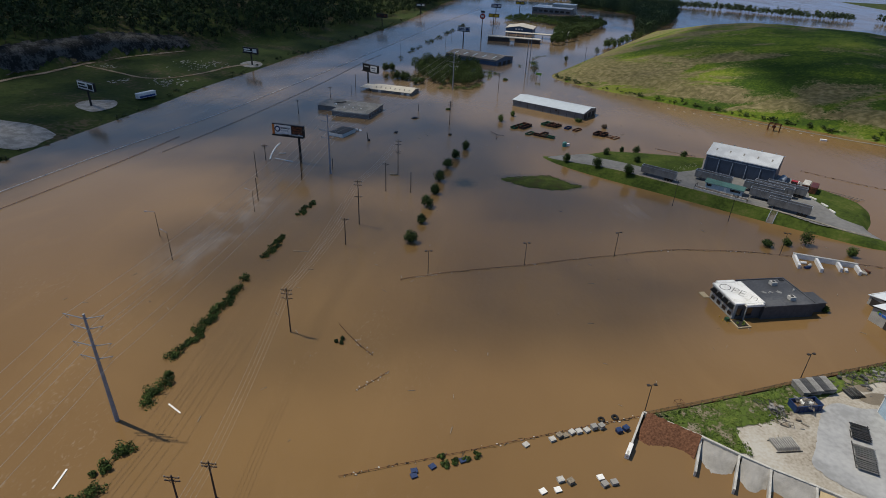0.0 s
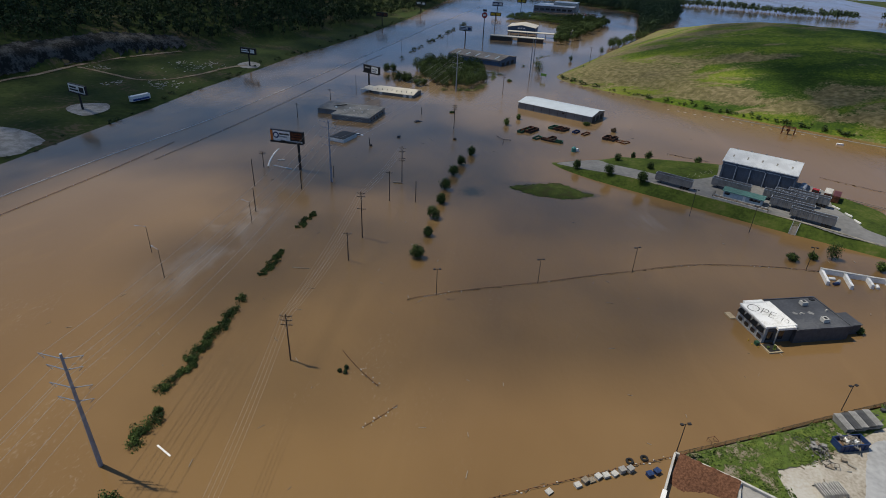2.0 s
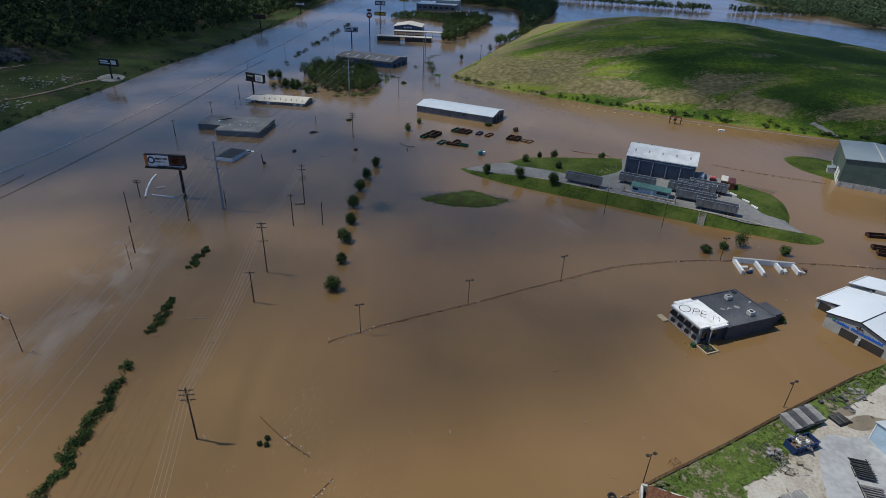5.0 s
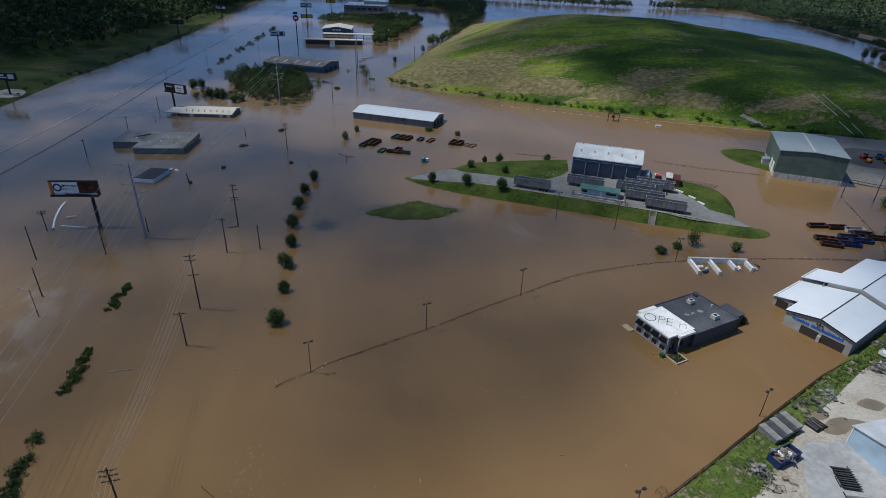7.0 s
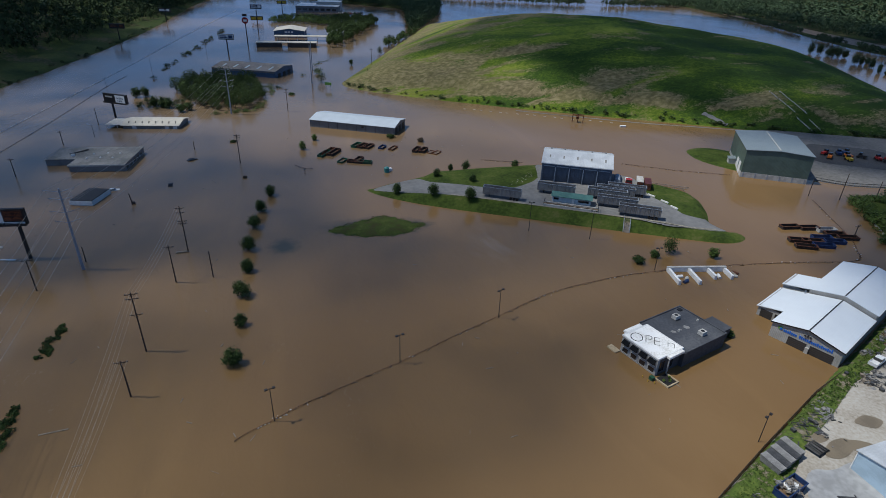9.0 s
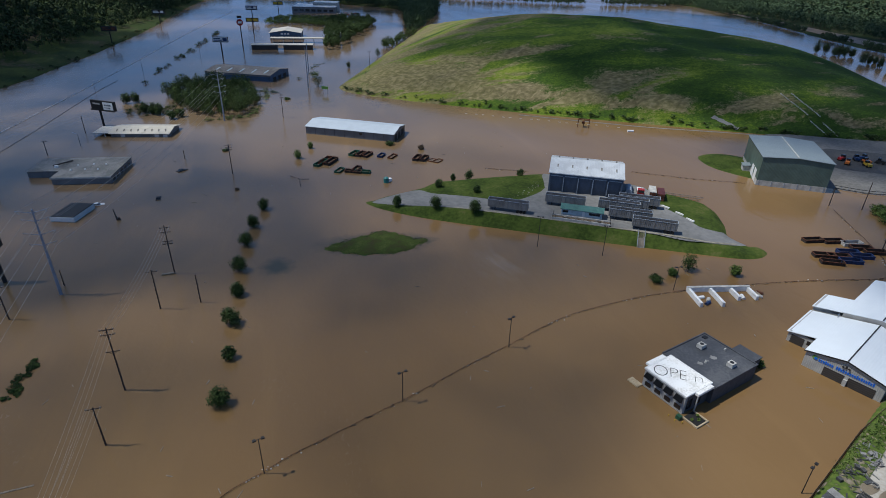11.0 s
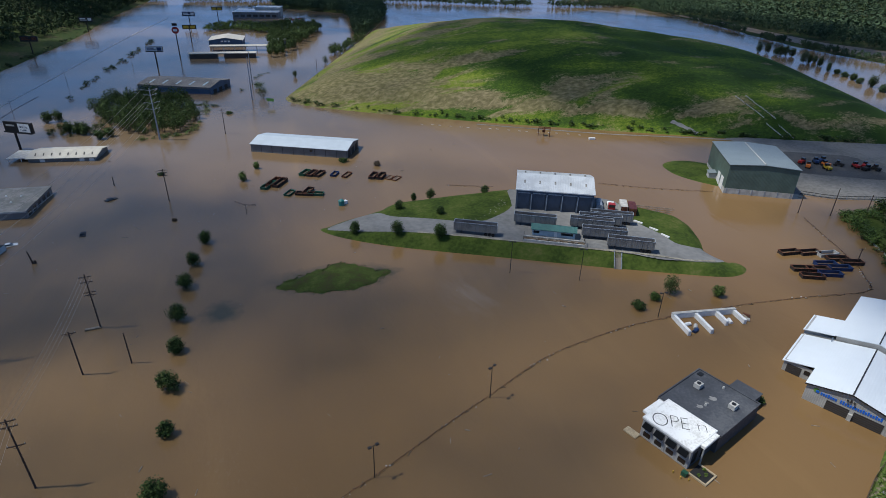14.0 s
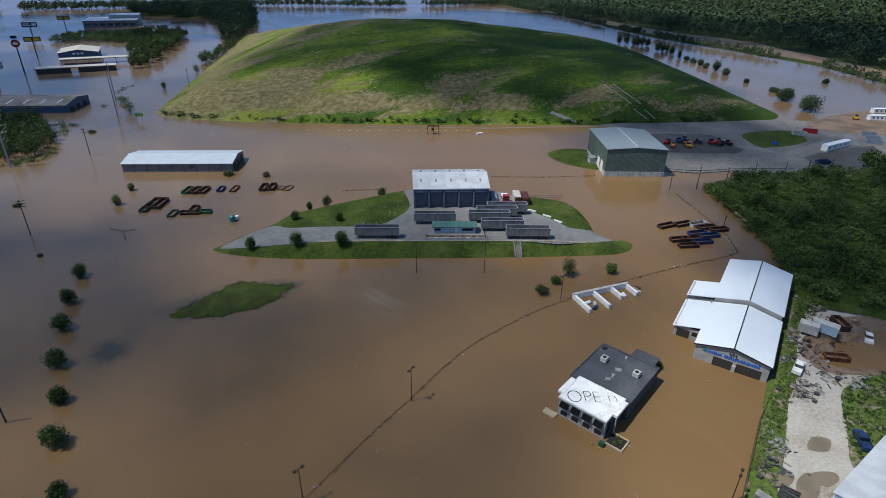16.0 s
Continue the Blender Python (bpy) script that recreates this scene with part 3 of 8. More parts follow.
def inside_by(X, Y, poly):
    """How far inside the outline each point lies (negative outside)."""
    P = np.array(poly, float)
    Q = np.roll(P, -1, 0)
    best, odd = np.full(X.shape, 1e9), np.zeros(X.shape, bool)
    for (x0, y0), (x1, y1) in zip(P, Q):
        dx, dy = x1 - x0, y1 - y0
        t = np.clip(((X - x0) * dx + (Y - y0) * dy) / (dx * dx + dy * dy + 1e-9), 0, 1)
        best = np.minimum(best, np.hypot(X - x0 - t * dx, Y - y0 - t * dy))
        cross = (y0 > Y) != (y1 > Y)
        odd ^= cross & (X < dx * (Y - y0) / (dy if abs(dy) > 1e-9 else 1e-9) + x0)
    return np.where(odd, best, -best)


def rough(X, Y, scale, seed=0):
    """Cheap smooth noise, about -1 to 1."""
    r = np.random.RandomState(seed)
    out = 0
    for k in range(7):
        ang, f, ph = r.uniform(0, 6.28), r.uniform(0.6, 2.2) / scale, r.uniform(0, 6.28)
        out = out + np.sin((X * np.cos(ang) + Y * np.sin(ang)) * f * 6.28 + ph)
    return out / 4.0


def onto_edge(x, y, poly):
    """The nearest points of the outline."""
    P = np.array(poly, float)
    best, bx, by = np.full(x.shape, 1e9), x.copy(), y.copy()
    for (x0, y0), (x1, y1) in zip(P, np.roll(P, -1, 0)):
        dx, dy = x1 - x0, y1 - y0
        t = np.clip(((x - x0) * dx + (y - y0) * dy) / (dx * dx + dy * dy + 1e-9), 0, 1)
        px, py = x0 + t * dx, y0 + t * dy
        d = np.hypot(x - px, y - py)
        near = d < best
        best, bx, by = np.where(near, d, best), np.where(near, px, bx), np.where(near, py, by)
    return bx, by


def land(name, poly, step, height, mat, label="", category="", kind="structure", edge=2.0, snap=False):
    """A sheet of ground over the outline; height(X, Y, d) with d the distance inside the edge. snap: it ends cleanly on the outline."""
    if snap:
        edge = step * 1.05
    P = np.array(poly)
    x0, y0 = P.min(0) - edge - step
    x1, y1 = P.max(0) + edge + step
    nx, ny = int((x1 - x0) / step) + 1, int((y1 - y0) / step) + 1
    X, Y = np.meshgrid(x0 + step * np.arange(nx), y0 + step * np.arange(ny))
    d = inside_by(X, Y, poly)
    keep = d > -edge
    if snap:
        out = keep & (d < 0)
        X[out], Y[out] = onto_edge(X[out], Y[out], poly)
        d = np.where(out, 0.0, d)
    Z = height(X, Y, d)
    cell = keep[:-1, :-1] & keep[1:, :-1] & keep[:-1, 1:] & keep[1:, 1:]
    idx = np.arange(nx * ny).reshape(ny, nx)
    q = np.stack([idx[:-1, :-1], idx[:-1, 1:], idx[1:, 1:], idx[1:, :-1]], -1)[cell]
    used, inv = np.unique(q, return_inverse=True)
    V = np.stack([X.ravel(), Y.ravel(), Z.ravel()], 1)[used]
    me = bpy.data.meshes.new(name)
    me.from_pydata(V.tolist(), [], inv.reshape(-1, 4).tolist())
    me.materials.append(mat)
    me.polygons.foreach_set("use_smooth", [True] * len(me.polygons))
    me.update()
    ob = new(name, me)
    return tagged(ob, label, category, "", kind)


def smooth01(x):
    x = np.clip(x, 0, 1)
    return x * x * (3 - 2 * x)


def leaf_cloud(n, rx, rz, size, seed, lumps=9, hollow=0.45, tight=1.0):
    """Corners of n small leaf sprays filling a lumpy crown of radius rx and half height rz about the origin: (n, 4, 3)."""
    r = np.random.RandomState(seed)
    c = r.normal(size=(lumps, 3))
    c /= np.linalg.norm(c, axis=1)[:, None]
    c *= r.uniform(0.35, 0.72, (lumps, 1)) * tight
    rad = r.uniform(0.3, 0.5, lumps)
    k = r.randint(0, lumps, n)
    d = r.normal(size=(n, 3))
    d /= np.linalg.norm(d, axis=1)[:, None]
    p = c[k] + d * (rad[k] * r.uniform(hollow, 1.0, n) ** 0.6)[:, None]
    nrm = d + r.normal(size=(n, 3)) * 0.55 + (0, 0, 0.35)
    nrm /= np.linalg.norm(nrm, axis=1)[:, None]
    t = np.cross(nrm, r.normal(size=(n, 3)))
    t /= np.linalg.norm(t, axis=1)[:, None]
    b = np.cross(nrm, t)
    p = p * (rx, rx, rz)
    s = size * r.uniform(0.55, 1.25, (n, 1))
    w = s * r.uniform(0.5, 0.9, (n, 1))
    return np.stack([p - t * s - b * w * 0.4, p + t * s * 0.2 - b * w, p + t * s + b * w * 0.3, p - t * s * 0.1 + b * w], 1)


def quads_mesh(name, Q, mat):
    Q = np.asarray(Q, np.float32).reshape(-1, 4, 3)
    n = len(Q)
    me = bpy.data.meshes.new(name)
    me.vertices.add(4 * n)
    me.vertices.foreach_set("co", Q.ravel())
    me.loops.add(4 * n)
    me.loops.foreach_set("vertex_index", np.arange(4 * n, dtype=np.int32))
    me.polygons.add(n)
    me.polygons.foreach_set("loop_start", np.arange(0, 4 * n, 4, dtype=np.int32))
    me.materials.append(mat)
    me.update(calc_edges=True)
    me.validate()
    return me


def scatter_in(poly, spacing, seed, jitter=0.45):
    """Points over the outline, about spacing apart."""
    r = np.random.RandomState(seed)
    P = np.array(poly)
    (x0, y0), (x1, y1) = P.min(0), P.max(0)
    X, Y = np.meshgrid(np.arange(x0, x1, spacing), np.arange(y0, y1, spacing))
    X, Y = X.ravel() + r.uniform(-1, 1, X.size) * spacing * jitter, Y.ravel() + r.uniform(-1, 1, Y.size) * spacing * jitter
    ok = inside_by(X, Y, poly) > 0
    return np.stack([X[ok], Y[ok]], 1)


def woods(name, label, spots, height, mat, seed, leaves=70, width=0.36, size=0.9, category="woodland", spread=0.3, sink=0.0):
    """A stand of trees too many to count: trunks and leafy crowns on the spots (x, y, z)."""
    r = np.random.RandomState(seed)
    kinds = [leaf_cloud(leaves, 1.0, 1.0, 1.0 * size / (height * width), seed * 10 + k, 14, 0.4, 0.9) for k in range(6)]
    out, trunks = [], Form()
    for x, y, z in spots:
        h = height * r.uniform(1 - spread, 1 + spread)
        w = h * width * r.uniform(0.85, 1.25)
        q = kinds[r.randint(6)]
        a = r.uniform(0, 6.28)
        ca, sa = math.cos(a), math.sin(a)
        R = np.array([[ca, -sa, 0], [sa, ca, 0], [0, 0, 1]])
        zz = h * 0.44
        out.append(q @ R.T * (w, w, zz) + (x, y, z + h * 0.54 - sink))
        if len(trunks.v) < 40000:
            trunks.tube((x, y, z - 1.5), (x, y, z + h * 0.6 - sink), 0.2, 0.1, 4)
    ob = thing(name, label, category, kind="stuff")
    part("crowns", quads_mesh("crowns", np.concatenate(out), mat), None, ob)
    part("trunks", trunks, M["bark"], ob)
    return ob

# ---- unseen clouds, added high over the valley to shade parts of it ----
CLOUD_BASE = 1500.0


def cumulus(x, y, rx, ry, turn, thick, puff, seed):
    """An unseen flat-based cloud of many ragged puffs, dense in the middle and torn at the rim, added so that its shade
    falls round (x, y).
    """
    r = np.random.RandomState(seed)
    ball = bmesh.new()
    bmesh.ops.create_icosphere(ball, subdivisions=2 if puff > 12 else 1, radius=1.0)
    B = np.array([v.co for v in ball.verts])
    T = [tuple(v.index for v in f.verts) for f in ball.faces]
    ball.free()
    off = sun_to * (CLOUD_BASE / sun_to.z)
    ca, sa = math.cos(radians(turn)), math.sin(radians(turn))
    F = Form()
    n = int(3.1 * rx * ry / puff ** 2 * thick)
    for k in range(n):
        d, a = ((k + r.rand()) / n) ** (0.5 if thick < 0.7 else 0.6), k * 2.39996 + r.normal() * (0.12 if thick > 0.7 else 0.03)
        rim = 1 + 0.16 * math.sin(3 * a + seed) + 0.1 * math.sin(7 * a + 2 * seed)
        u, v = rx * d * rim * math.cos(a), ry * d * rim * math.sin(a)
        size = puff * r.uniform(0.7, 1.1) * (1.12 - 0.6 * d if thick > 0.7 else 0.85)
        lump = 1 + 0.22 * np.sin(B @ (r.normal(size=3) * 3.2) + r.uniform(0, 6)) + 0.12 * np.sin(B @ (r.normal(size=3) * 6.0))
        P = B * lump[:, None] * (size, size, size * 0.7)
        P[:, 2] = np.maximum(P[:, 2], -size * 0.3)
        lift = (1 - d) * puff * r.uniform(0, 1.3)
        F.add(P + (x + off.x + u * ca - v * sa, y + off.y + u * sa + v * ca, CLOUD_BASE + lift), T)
    return solid("cloud", F, M["cloud"], "unseen white cloud added above the valley to shade it", "cloud", group="cumulus clouds", kind="structure", smooth=True)


for k, spot in enumerate(SHADE_CLOUDS):
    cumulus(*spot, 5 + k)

# ---- the setting ----
solid("ground", Form().box(-3000, 3500, -900, 4500, -4.0, -3.0), M["mud"], "drowned valley floor under the flood", "ground", kind="structure")
solid("water", Form().add([(-3000, -900, 0), (3500, -900, 0), (3500, 4500, 0), (-3000, 4500, 0)], [(0, 1, 2, 3)]), M["water"],
      "brown silty floodwater covering roads and lots", "water", kind="structure")


def toe_line(a):
    """Where the front foot of the hill meets the water."""
    return np.interp(a, [-192, -178, -160, -120, -50, 20, 70, 110, 150, 196], [386, 378, 373, 369, 366.5, 368, 369, 371.5, 377, 388])


def hill_height(X, Y, d=None):
    a, s = X * AD[0] + Y * AD[1], X * SD[0] + Y * SD[1]
    left = a + 190 + 0.145 * (s - 386)
    right = 196 - 0.085 * (s - 386) - a
    front = s - toe_line(a)
    cap = 38.0 - 0.09 * np.abs(s - 540) - 0.105 * np.clip(a + 8.5, 0, None) - 0.1 * np.clip(-78 - a, 0, None)
    k = np.stack([0.37 * front, 0.408 * left, 0.459 * right, cap, 0.316 * (1177 - s)])
    z = -np.log(np.exp(-k / 4.4).sum(0)) * 4.4
    z = np.minimum(z, k.min(0)) + 2.66
    z = np.where(k.min(0) < 6, np.minimum(z, k.min(0) * 0.95 + 0.35), z)
    return z + rough(X, Y, 60, 3) * np.clip(z * 0.03, 0, 0.6)


hill_outline = [at(-192, 385), at(-178, 377), at(-158, 372), at(-100, 367), at(-40, 366), at(20, 367), at(70, 368), at(110, 370.5), at(150, 376), at(197, 387), at(188, 500), at(165, 650), at(150, 800), at(120, 900), at(0, 905), at(-150, 905), at(-264, 905), at(-246, 774), at(-229, 647), at(-208, 488)]
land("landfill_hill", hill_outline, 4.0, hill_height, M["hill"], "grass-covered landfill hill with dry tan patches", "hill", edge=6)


def bank_height(X, Y, d):
    shore = -207 + np.interp(Y, [0, 150, 300, 420, 520, 700, 1000, 1600], [0, -1, -4, -2, 7, 13, 0, 0])
    inland = shore - X
    edge = np.interp(Y, [0, 250, 340, 400, 500, 560, 800, 1600], [-335, -320, -308, -284, -238, -228, -218, -222])
    up = edge - X
    z = 2.6 * smooth01(inland / 22) + 2.5 * smooth01((inland - 40) / 80)
    cut = 9 * smooth01(up / 6) * smooth01((430 - Y) / 90)
    bluff = 50 * (1 - np.exp(-np.clip(up, 0, None) / 150))
    return np.where(inland < 0, inland * 0.25, z) + cut + bluff + rough(X, Y, 90, 5) * np.clip(up, 0, 60) * 0.04


bank_outline = [(-206, -120), (-206, 150), (-211, 300), (-209, 420), (-199, 520), (-192, 700), (-205, 900), (-205, 1500), (-900, 1500), (-900, -120)]
land("left_bank", bank_outline, 6.0, bank_height, M["bank"], "rough grassy bank rising to a wooded bluff", "bank", edge=6)

def strip(name, pts, width, mat, label, category, lift, height):
    line = curve_through(pts, 6, False)
    L = []
    for i, (x, y) in enumerate(line):
        j, k = max(i - 1, 0), min(i + 1, len(line) - 1)
        dx, dy = line[k][0] - line[j][0], line[k][1] - line[j][1]
        n = math.hypot(dx, dy) or 1
        w = width / 2 * (1 + 0.2 * math.sin(i * 1.7))
        for sgn in (1, -1):
            px, py = x - sgn * dy / n * w, y + sgn * dx / n * w
            L.append((px, py, height(px, py) + lift))
    F = Form().add(L, [(2 * i, 2 * i + 1, 2 * i + 3, 2 * i + 2) for i in range(len(line) - 1)])
    return solid(name, F, mat, label, category, kind="structure")


# island of the transfer station
isle = curve_through([at(-96, 209.8), at(-87, 206.2), at(-72, 204.2), at(-54.5, 204), at(-36.7, 204.5), at(-18.7, 204.8), at(0, 205.3), at(18, 206.2), at(32.8, 207.2), at(39.2, 209.6), at(42.2, 213.6), at(41.6, 216.4), at(39.6, 217.7),
                      at(36.6, 217.2), at(33.6, 219.6), at(31.8, 223.2), at(32.1, 231), at(31.6, 237), at(30.4, 244.5), at(27.3, 249.6), at(19, 252.8), at(11, 255.5), at(-2, 260), at(-33, 261), at(-52.5, 251.6), at(-68.5, 242.4),
                      at(-77.8, 236.6), at(-80.8, 230), at(-87.5, 222), at(-91, 218), at(-94, 213)], 5)


def isle_top(X, Y):
    a = X * AD[0] + Y * AD[1]
    return 3.0 * smooth01((a + 99) / 42) * smooth01((47 - a) / 34) + 0.12


def isle_height(X, Y, d):
    return np.where(d < 0, d * 0.5, np.minimum(isle_top(X, Y), d * 0.62)) + 0.02


land("island_lawn", isle, 0.8, isle_height, M["lawn"], "sloping green lawn of the transfer station island", "lawn", edge=1.5)
yard_line = [at(-94, 211.2), at(-88, 209.8), at(-70, 209.6), at(-40, 210.3), at(0, 210.4), at(14.5, 209.6), at(22.2, 210.2), at(28.5, 212.2), at(34, 214.6), at(36.2, 216.3), at(33.2, 219.0), at(30.8, 222.2), at(28, 222.0), at(23, 222.2), at(20.5, 224.4),
             at(19, 227), at(15.5, 230.4), at(11.2, 235), at(9.6, 239), at(8, 247), at(-2, 259), at(-34, 259), at(-33, 240), at(-37, 230), at(-44, 222.6), at(-60, 221.4), at(-74, 222.4), at(-80, 225.4), at(-87, 220.5)]
land("yard_road", curve_through(yard_line, 3), 0.8, lambda X, Y, d: 0.06 + np.minimum(isle_top(X, Y), isle_height(X, Y, inside_by(X, Y, isle)) + 0.4), M["concrete"],
     "pale worn concrete yard and driveway", "driveway", snap=True)

grass_patch = curve_through([(-8, 196), (-3, 192.8), (4, 190.2), (12, 189.6), (18, 191.2), (22.5, 194.6), (25.5, 198), (21, 199.8), (17.5, 202.6), (13, 205.6), (8.5, 206), (6, 203.4), (0.5, 201.4), (-4, 198.6)], 6)
land("grass_islet", grass_patch, 0.4, lambda X, Y, d: np.where(d < 0, d * 0.08, np.minimum(d * 0.09, 0.35)) + rough(X, Y, 7, 8) * 0.07, M["islet"], "low grassy islet just above the flood", "islet", edge=2.0)

# storage yard ashore, beside the white warehouse
yard_shore = [(38.3, 67.3), (58.4, 78.1), (75.2, 87.6), (97.6, 99.8), (109.2, 106.4), (129.5, 117.2), (152.6, 130.2), (160, 133), (172, 147), (181, 160), (190, 178), (201, 196), (226, 198), (250, 192), (300, 176),
              (420, 130), (420, -60), (80, -60), (73, 50), (67, 55.5), (60, 58.2), (55, 60.4), (48.8, 63.3)]


yard_pool = curve_through([(128, 105), (131, 109.2), (136, 108.2), (141, 110.2), (147, 106.5), (152, 109), (160, 105), (169, 96), (172, 86), (164, 81), (150, 88), (141, 96), (134, 99.8)], 2)


def yard_height(X, Y, d):
    step = 0.35 * (1 - smooth01((X - 146) / 8))
    z = np.where(d < 0, d * 0.6, np.minimum(step + d * (0.9 - 1.6 * (0.35 - step)), 1.2))
    veg = smooth01((X - 150) / 60) * 1.2
    pool = smooth01(inside_by(X, Y, yard_pool) / 2.2 + 0.35)
    return (z + veg * smooth01(d / 12)) * (1 - pool) - 0.55 * pool + rough(X, Y, 14, 11) * 0.1 * smooth01(d / 5)


scrub_line = [(154, 130.2), (160.4, 133.9), (172.6, 146.6), (181.7, 159.6), (190.9, 177.8), (201.4, 196.8), (226, 198.8), (250, 192.8), (300, 176.8), (420, 131), (415, -50), (150, -50), (150, 66), (170, 90), (157, 112), (150, 120)]
verge_a = [(38.6, 67.3), (57.6, 77.9), (75.6, 88), (83.6, 92.5), (97.4, 100.1), (109, 107), (129.2, 118), (152.4, 131), (156, 124), (140, 118.5), (128, 112), (117, 104.6), (108, 101), (94, 92.4), (84, 87), (72, 78), (63, 71), (56, 67.6), (57, 61.2), (55.5, 61.0), (49, 63.9)]
verge_b = curve_through([(111, 90.5), (122, 97.5), (138, 96.5), (150, 98), (150, 70), (126, 74), (113, 83), (104, 80), (101.5, 84)], 4)
mud_line = curve_through([(124, 104), (128, 111), (135, 114), (143, 114.5), (152, 114), (165, 107), (174, 97), (176, 84), (164, 77), (149, 84), (138, 94), (130, 99)], 4)


def under_cover(X, Y):
    """The gravel lies lower where weeds, scrub or mud cover it."""
    k = smooth01(inside_by(X, Y, scrub_line) + 0.7)
    for cover, lead in ((verge_a, 0.2), (verge_b, -0.1), (mud_line, -0.1)):
        k = np.maximum(k, smooth01(inside_by(X, Y, cover) + lead))
    return 0.4 * k


land("yard_ground", yard_shore, 1.6, lambda X, Y, d: yard_height(X, Y, d) - under_cover(X, Y), M["gravel"], "pale gravel storage yard with puddles and weeds", "yard", edge=2.4)

land("scrub_ground", scrub_line, 2.4, lambda X, Y, d: yard_height(X, Y, inside_by(X, Y, yard_shore)) + np.minimum(0.05 + np.clip(d, 0, 4) * 0.03, 0.12), M["lawn"], "weedy green ground under the scrub", "scrub ground", snap=True)
land("weedy_verge", verge_a, 1.2, lambda X, Y, d: yard_height(X, Y, inside_by(X, Y, yard_shore)) + np.minimum(0.04 + np.clip(d, 0, 4) * 0.03, 0.1), M["verge"], "weedy green verge inside the yard fence", "verge", snap=True)
land("weedy_verge", verge_b, 1.4, lambda X, Y, d: yard_height(X, Y, inside_by(X, Y, yard_shore)) + np.minimum(0.04 + np.clip(d, 0, 4) * 0.03, 0.1), M["verge"], "rough grass verge beside the yard", "verge", snap=True)

apron = [(68.6, 60.5), (70.6, 66), (73.0, 72), (76.2, 78.4), (80, 81.3), (84, 80.6), (88, 81.6), (92, 81.9), (98, 83.2), (106, 80.5), (112, 74), (110, 60), (92, 52), (76, 55.5)]
land("wet_apron", curve_through(apron, 3), 1.0, lambda X, Y, d: yard_height(X, Y, inside_by(X, Y, yard_shore)) + 0.08, M["wet_concrete"], "pale wet concrete apron beside the blue building", "apron", snap=True)
for spot in ([(85.4, 84.2), (88.5, 86.6), (92.2, 87.2), (93.4, 85.6), (90.4, 83.4), (87, 82.8)], [(91.2, 86.6), (94.2, 86.4), (97, 84.8), (96.2, 83.4), (92.4, 83.6)], [(83.6, 88.6), (87, 89.4), (89.4, 87.6), (86, 86.8)], [(98, 90.5), (102, 92), (104.5, 90), (101, 88.4)]):
    land("yard_puddle", curve_through(spot, 4), 0.5, lambda X, Y, d: yard_height(X, Y, inside_by(X, Y, yard_shore)) + 0.05, M["puddle"], "shallow brown puddle on the gravel yard", "puddle", snap=True)
land("muddy_ground", mud_line, 1.2, lambda X, Y, d: yard_height(X, Y, inside_by(X, Y, yard_shore)) + 0.06, M["mud"], "wet brown mud round the scrap yard puddle", "mud", snap=True)

# lot and roads round the green building
lot = [at(58, 290), (204, 219), (213, 212.5), (230, 207), (225, 203), (232, 195.5), (258, 188.5), (280, 178), (330, 166), (430, 150), (440, 244), (398, 252.3), (380, 252.5), (358, 248.4), (343.5, 257.6),
       at(150, 384), at(100, 383), at(20, 383.5), at(20, 379), at(70, 372), at(84, 352)]


def lot_height(X, Y, d):
    return np.where(d < 0, d * 0.3, np.minimum(0.1 + d * 0.05, 0.7))


land("landfill_road", lot, 2.0, lot_height, M["road"], "worn pale grey haul road and lot beside the landfill", "road", edge=2.0)
plot = curve_through([at(32, 312), at(36, 300), at(46, 292), at(58, 288), at(64, 296), at(58, 316), at(48, 322), at(38, 320)], 5)
land("grass_verge", plot, 1.0, lambda X, Y, d: np.where(d < 0, d * 0.3, np.minimum(d * 0.2, 0.9)), M["lawn"], "mown grass verge beside the green building", "verge", edge=2.0)
oval = curve_through([(284.7, 244.9), (294, 247), (303.2, 245.4), (313, 243), (319.5, 238.4), (315, 229), (307.7, 222.3), (291.7, 220.8), (279.3, 223.3), (274.6, 225), (276.2, 232.4)], 4)
land("grass_oval", oval, 1.5, lambda X, Y, d: 0.72 + np.minimum(d * 0.05, 0.25), M["lawn"], "rounded island of mown grass between the haul roads", "verge", snap=True)
land("parking_lot", [(241.8, 268.5), (255, 262.6), (266.7, 256.9), (270.2, 251.6), (267, 244), (264.3, 236.9), (262.7, 226.2), (253.7, 223.9), (240, 231), (224.1, 239.9), (216, 260)], 2.0, lambda X, Y, d: np.full_like(X, 0.76), M["asphalt"], "dark asphalt parking lot", "lot", snap=True)
land("dark_apron", [(269.2, 192.2), (278.5, 206.0), (292.8, 206.3), (312, 204.6), (331.9, 201.9), (322, 193), (305.5, 182.1), (297, 178), (280, 181)], 1.5, lambda X, Y, d: np.full_like(X, 0.75), M["asphalt"], "dark patched asphalt apron beside the scrub", "lot", snap=True)
land("paved_yard", [(283.4, 208.2), (296, 210.6), (311, 212.6), (326.7, 214.6), (338.6, 220.6), (344.6, 219.6), (336, 212), (326.1, 205.2), (306.4, 204.9), (292, 206.9)], 1.5, lambda X, Y, d: np.full_like(X, 0.77), M["concrete"], "pale concrete yard round the site office", "yard", snap=True)
strip("loop_road", [(271, 236), (270.6, 226), (272.4, 218), (278.6, 212.6), (296, 215), (311.1, 216.6), (323, 219.3), (329.4, 223.7), (330, 228.5)], 4.6, M["concrete"], "pale curving concrete road", "road", 0.76, lambda x, y: 0.0)
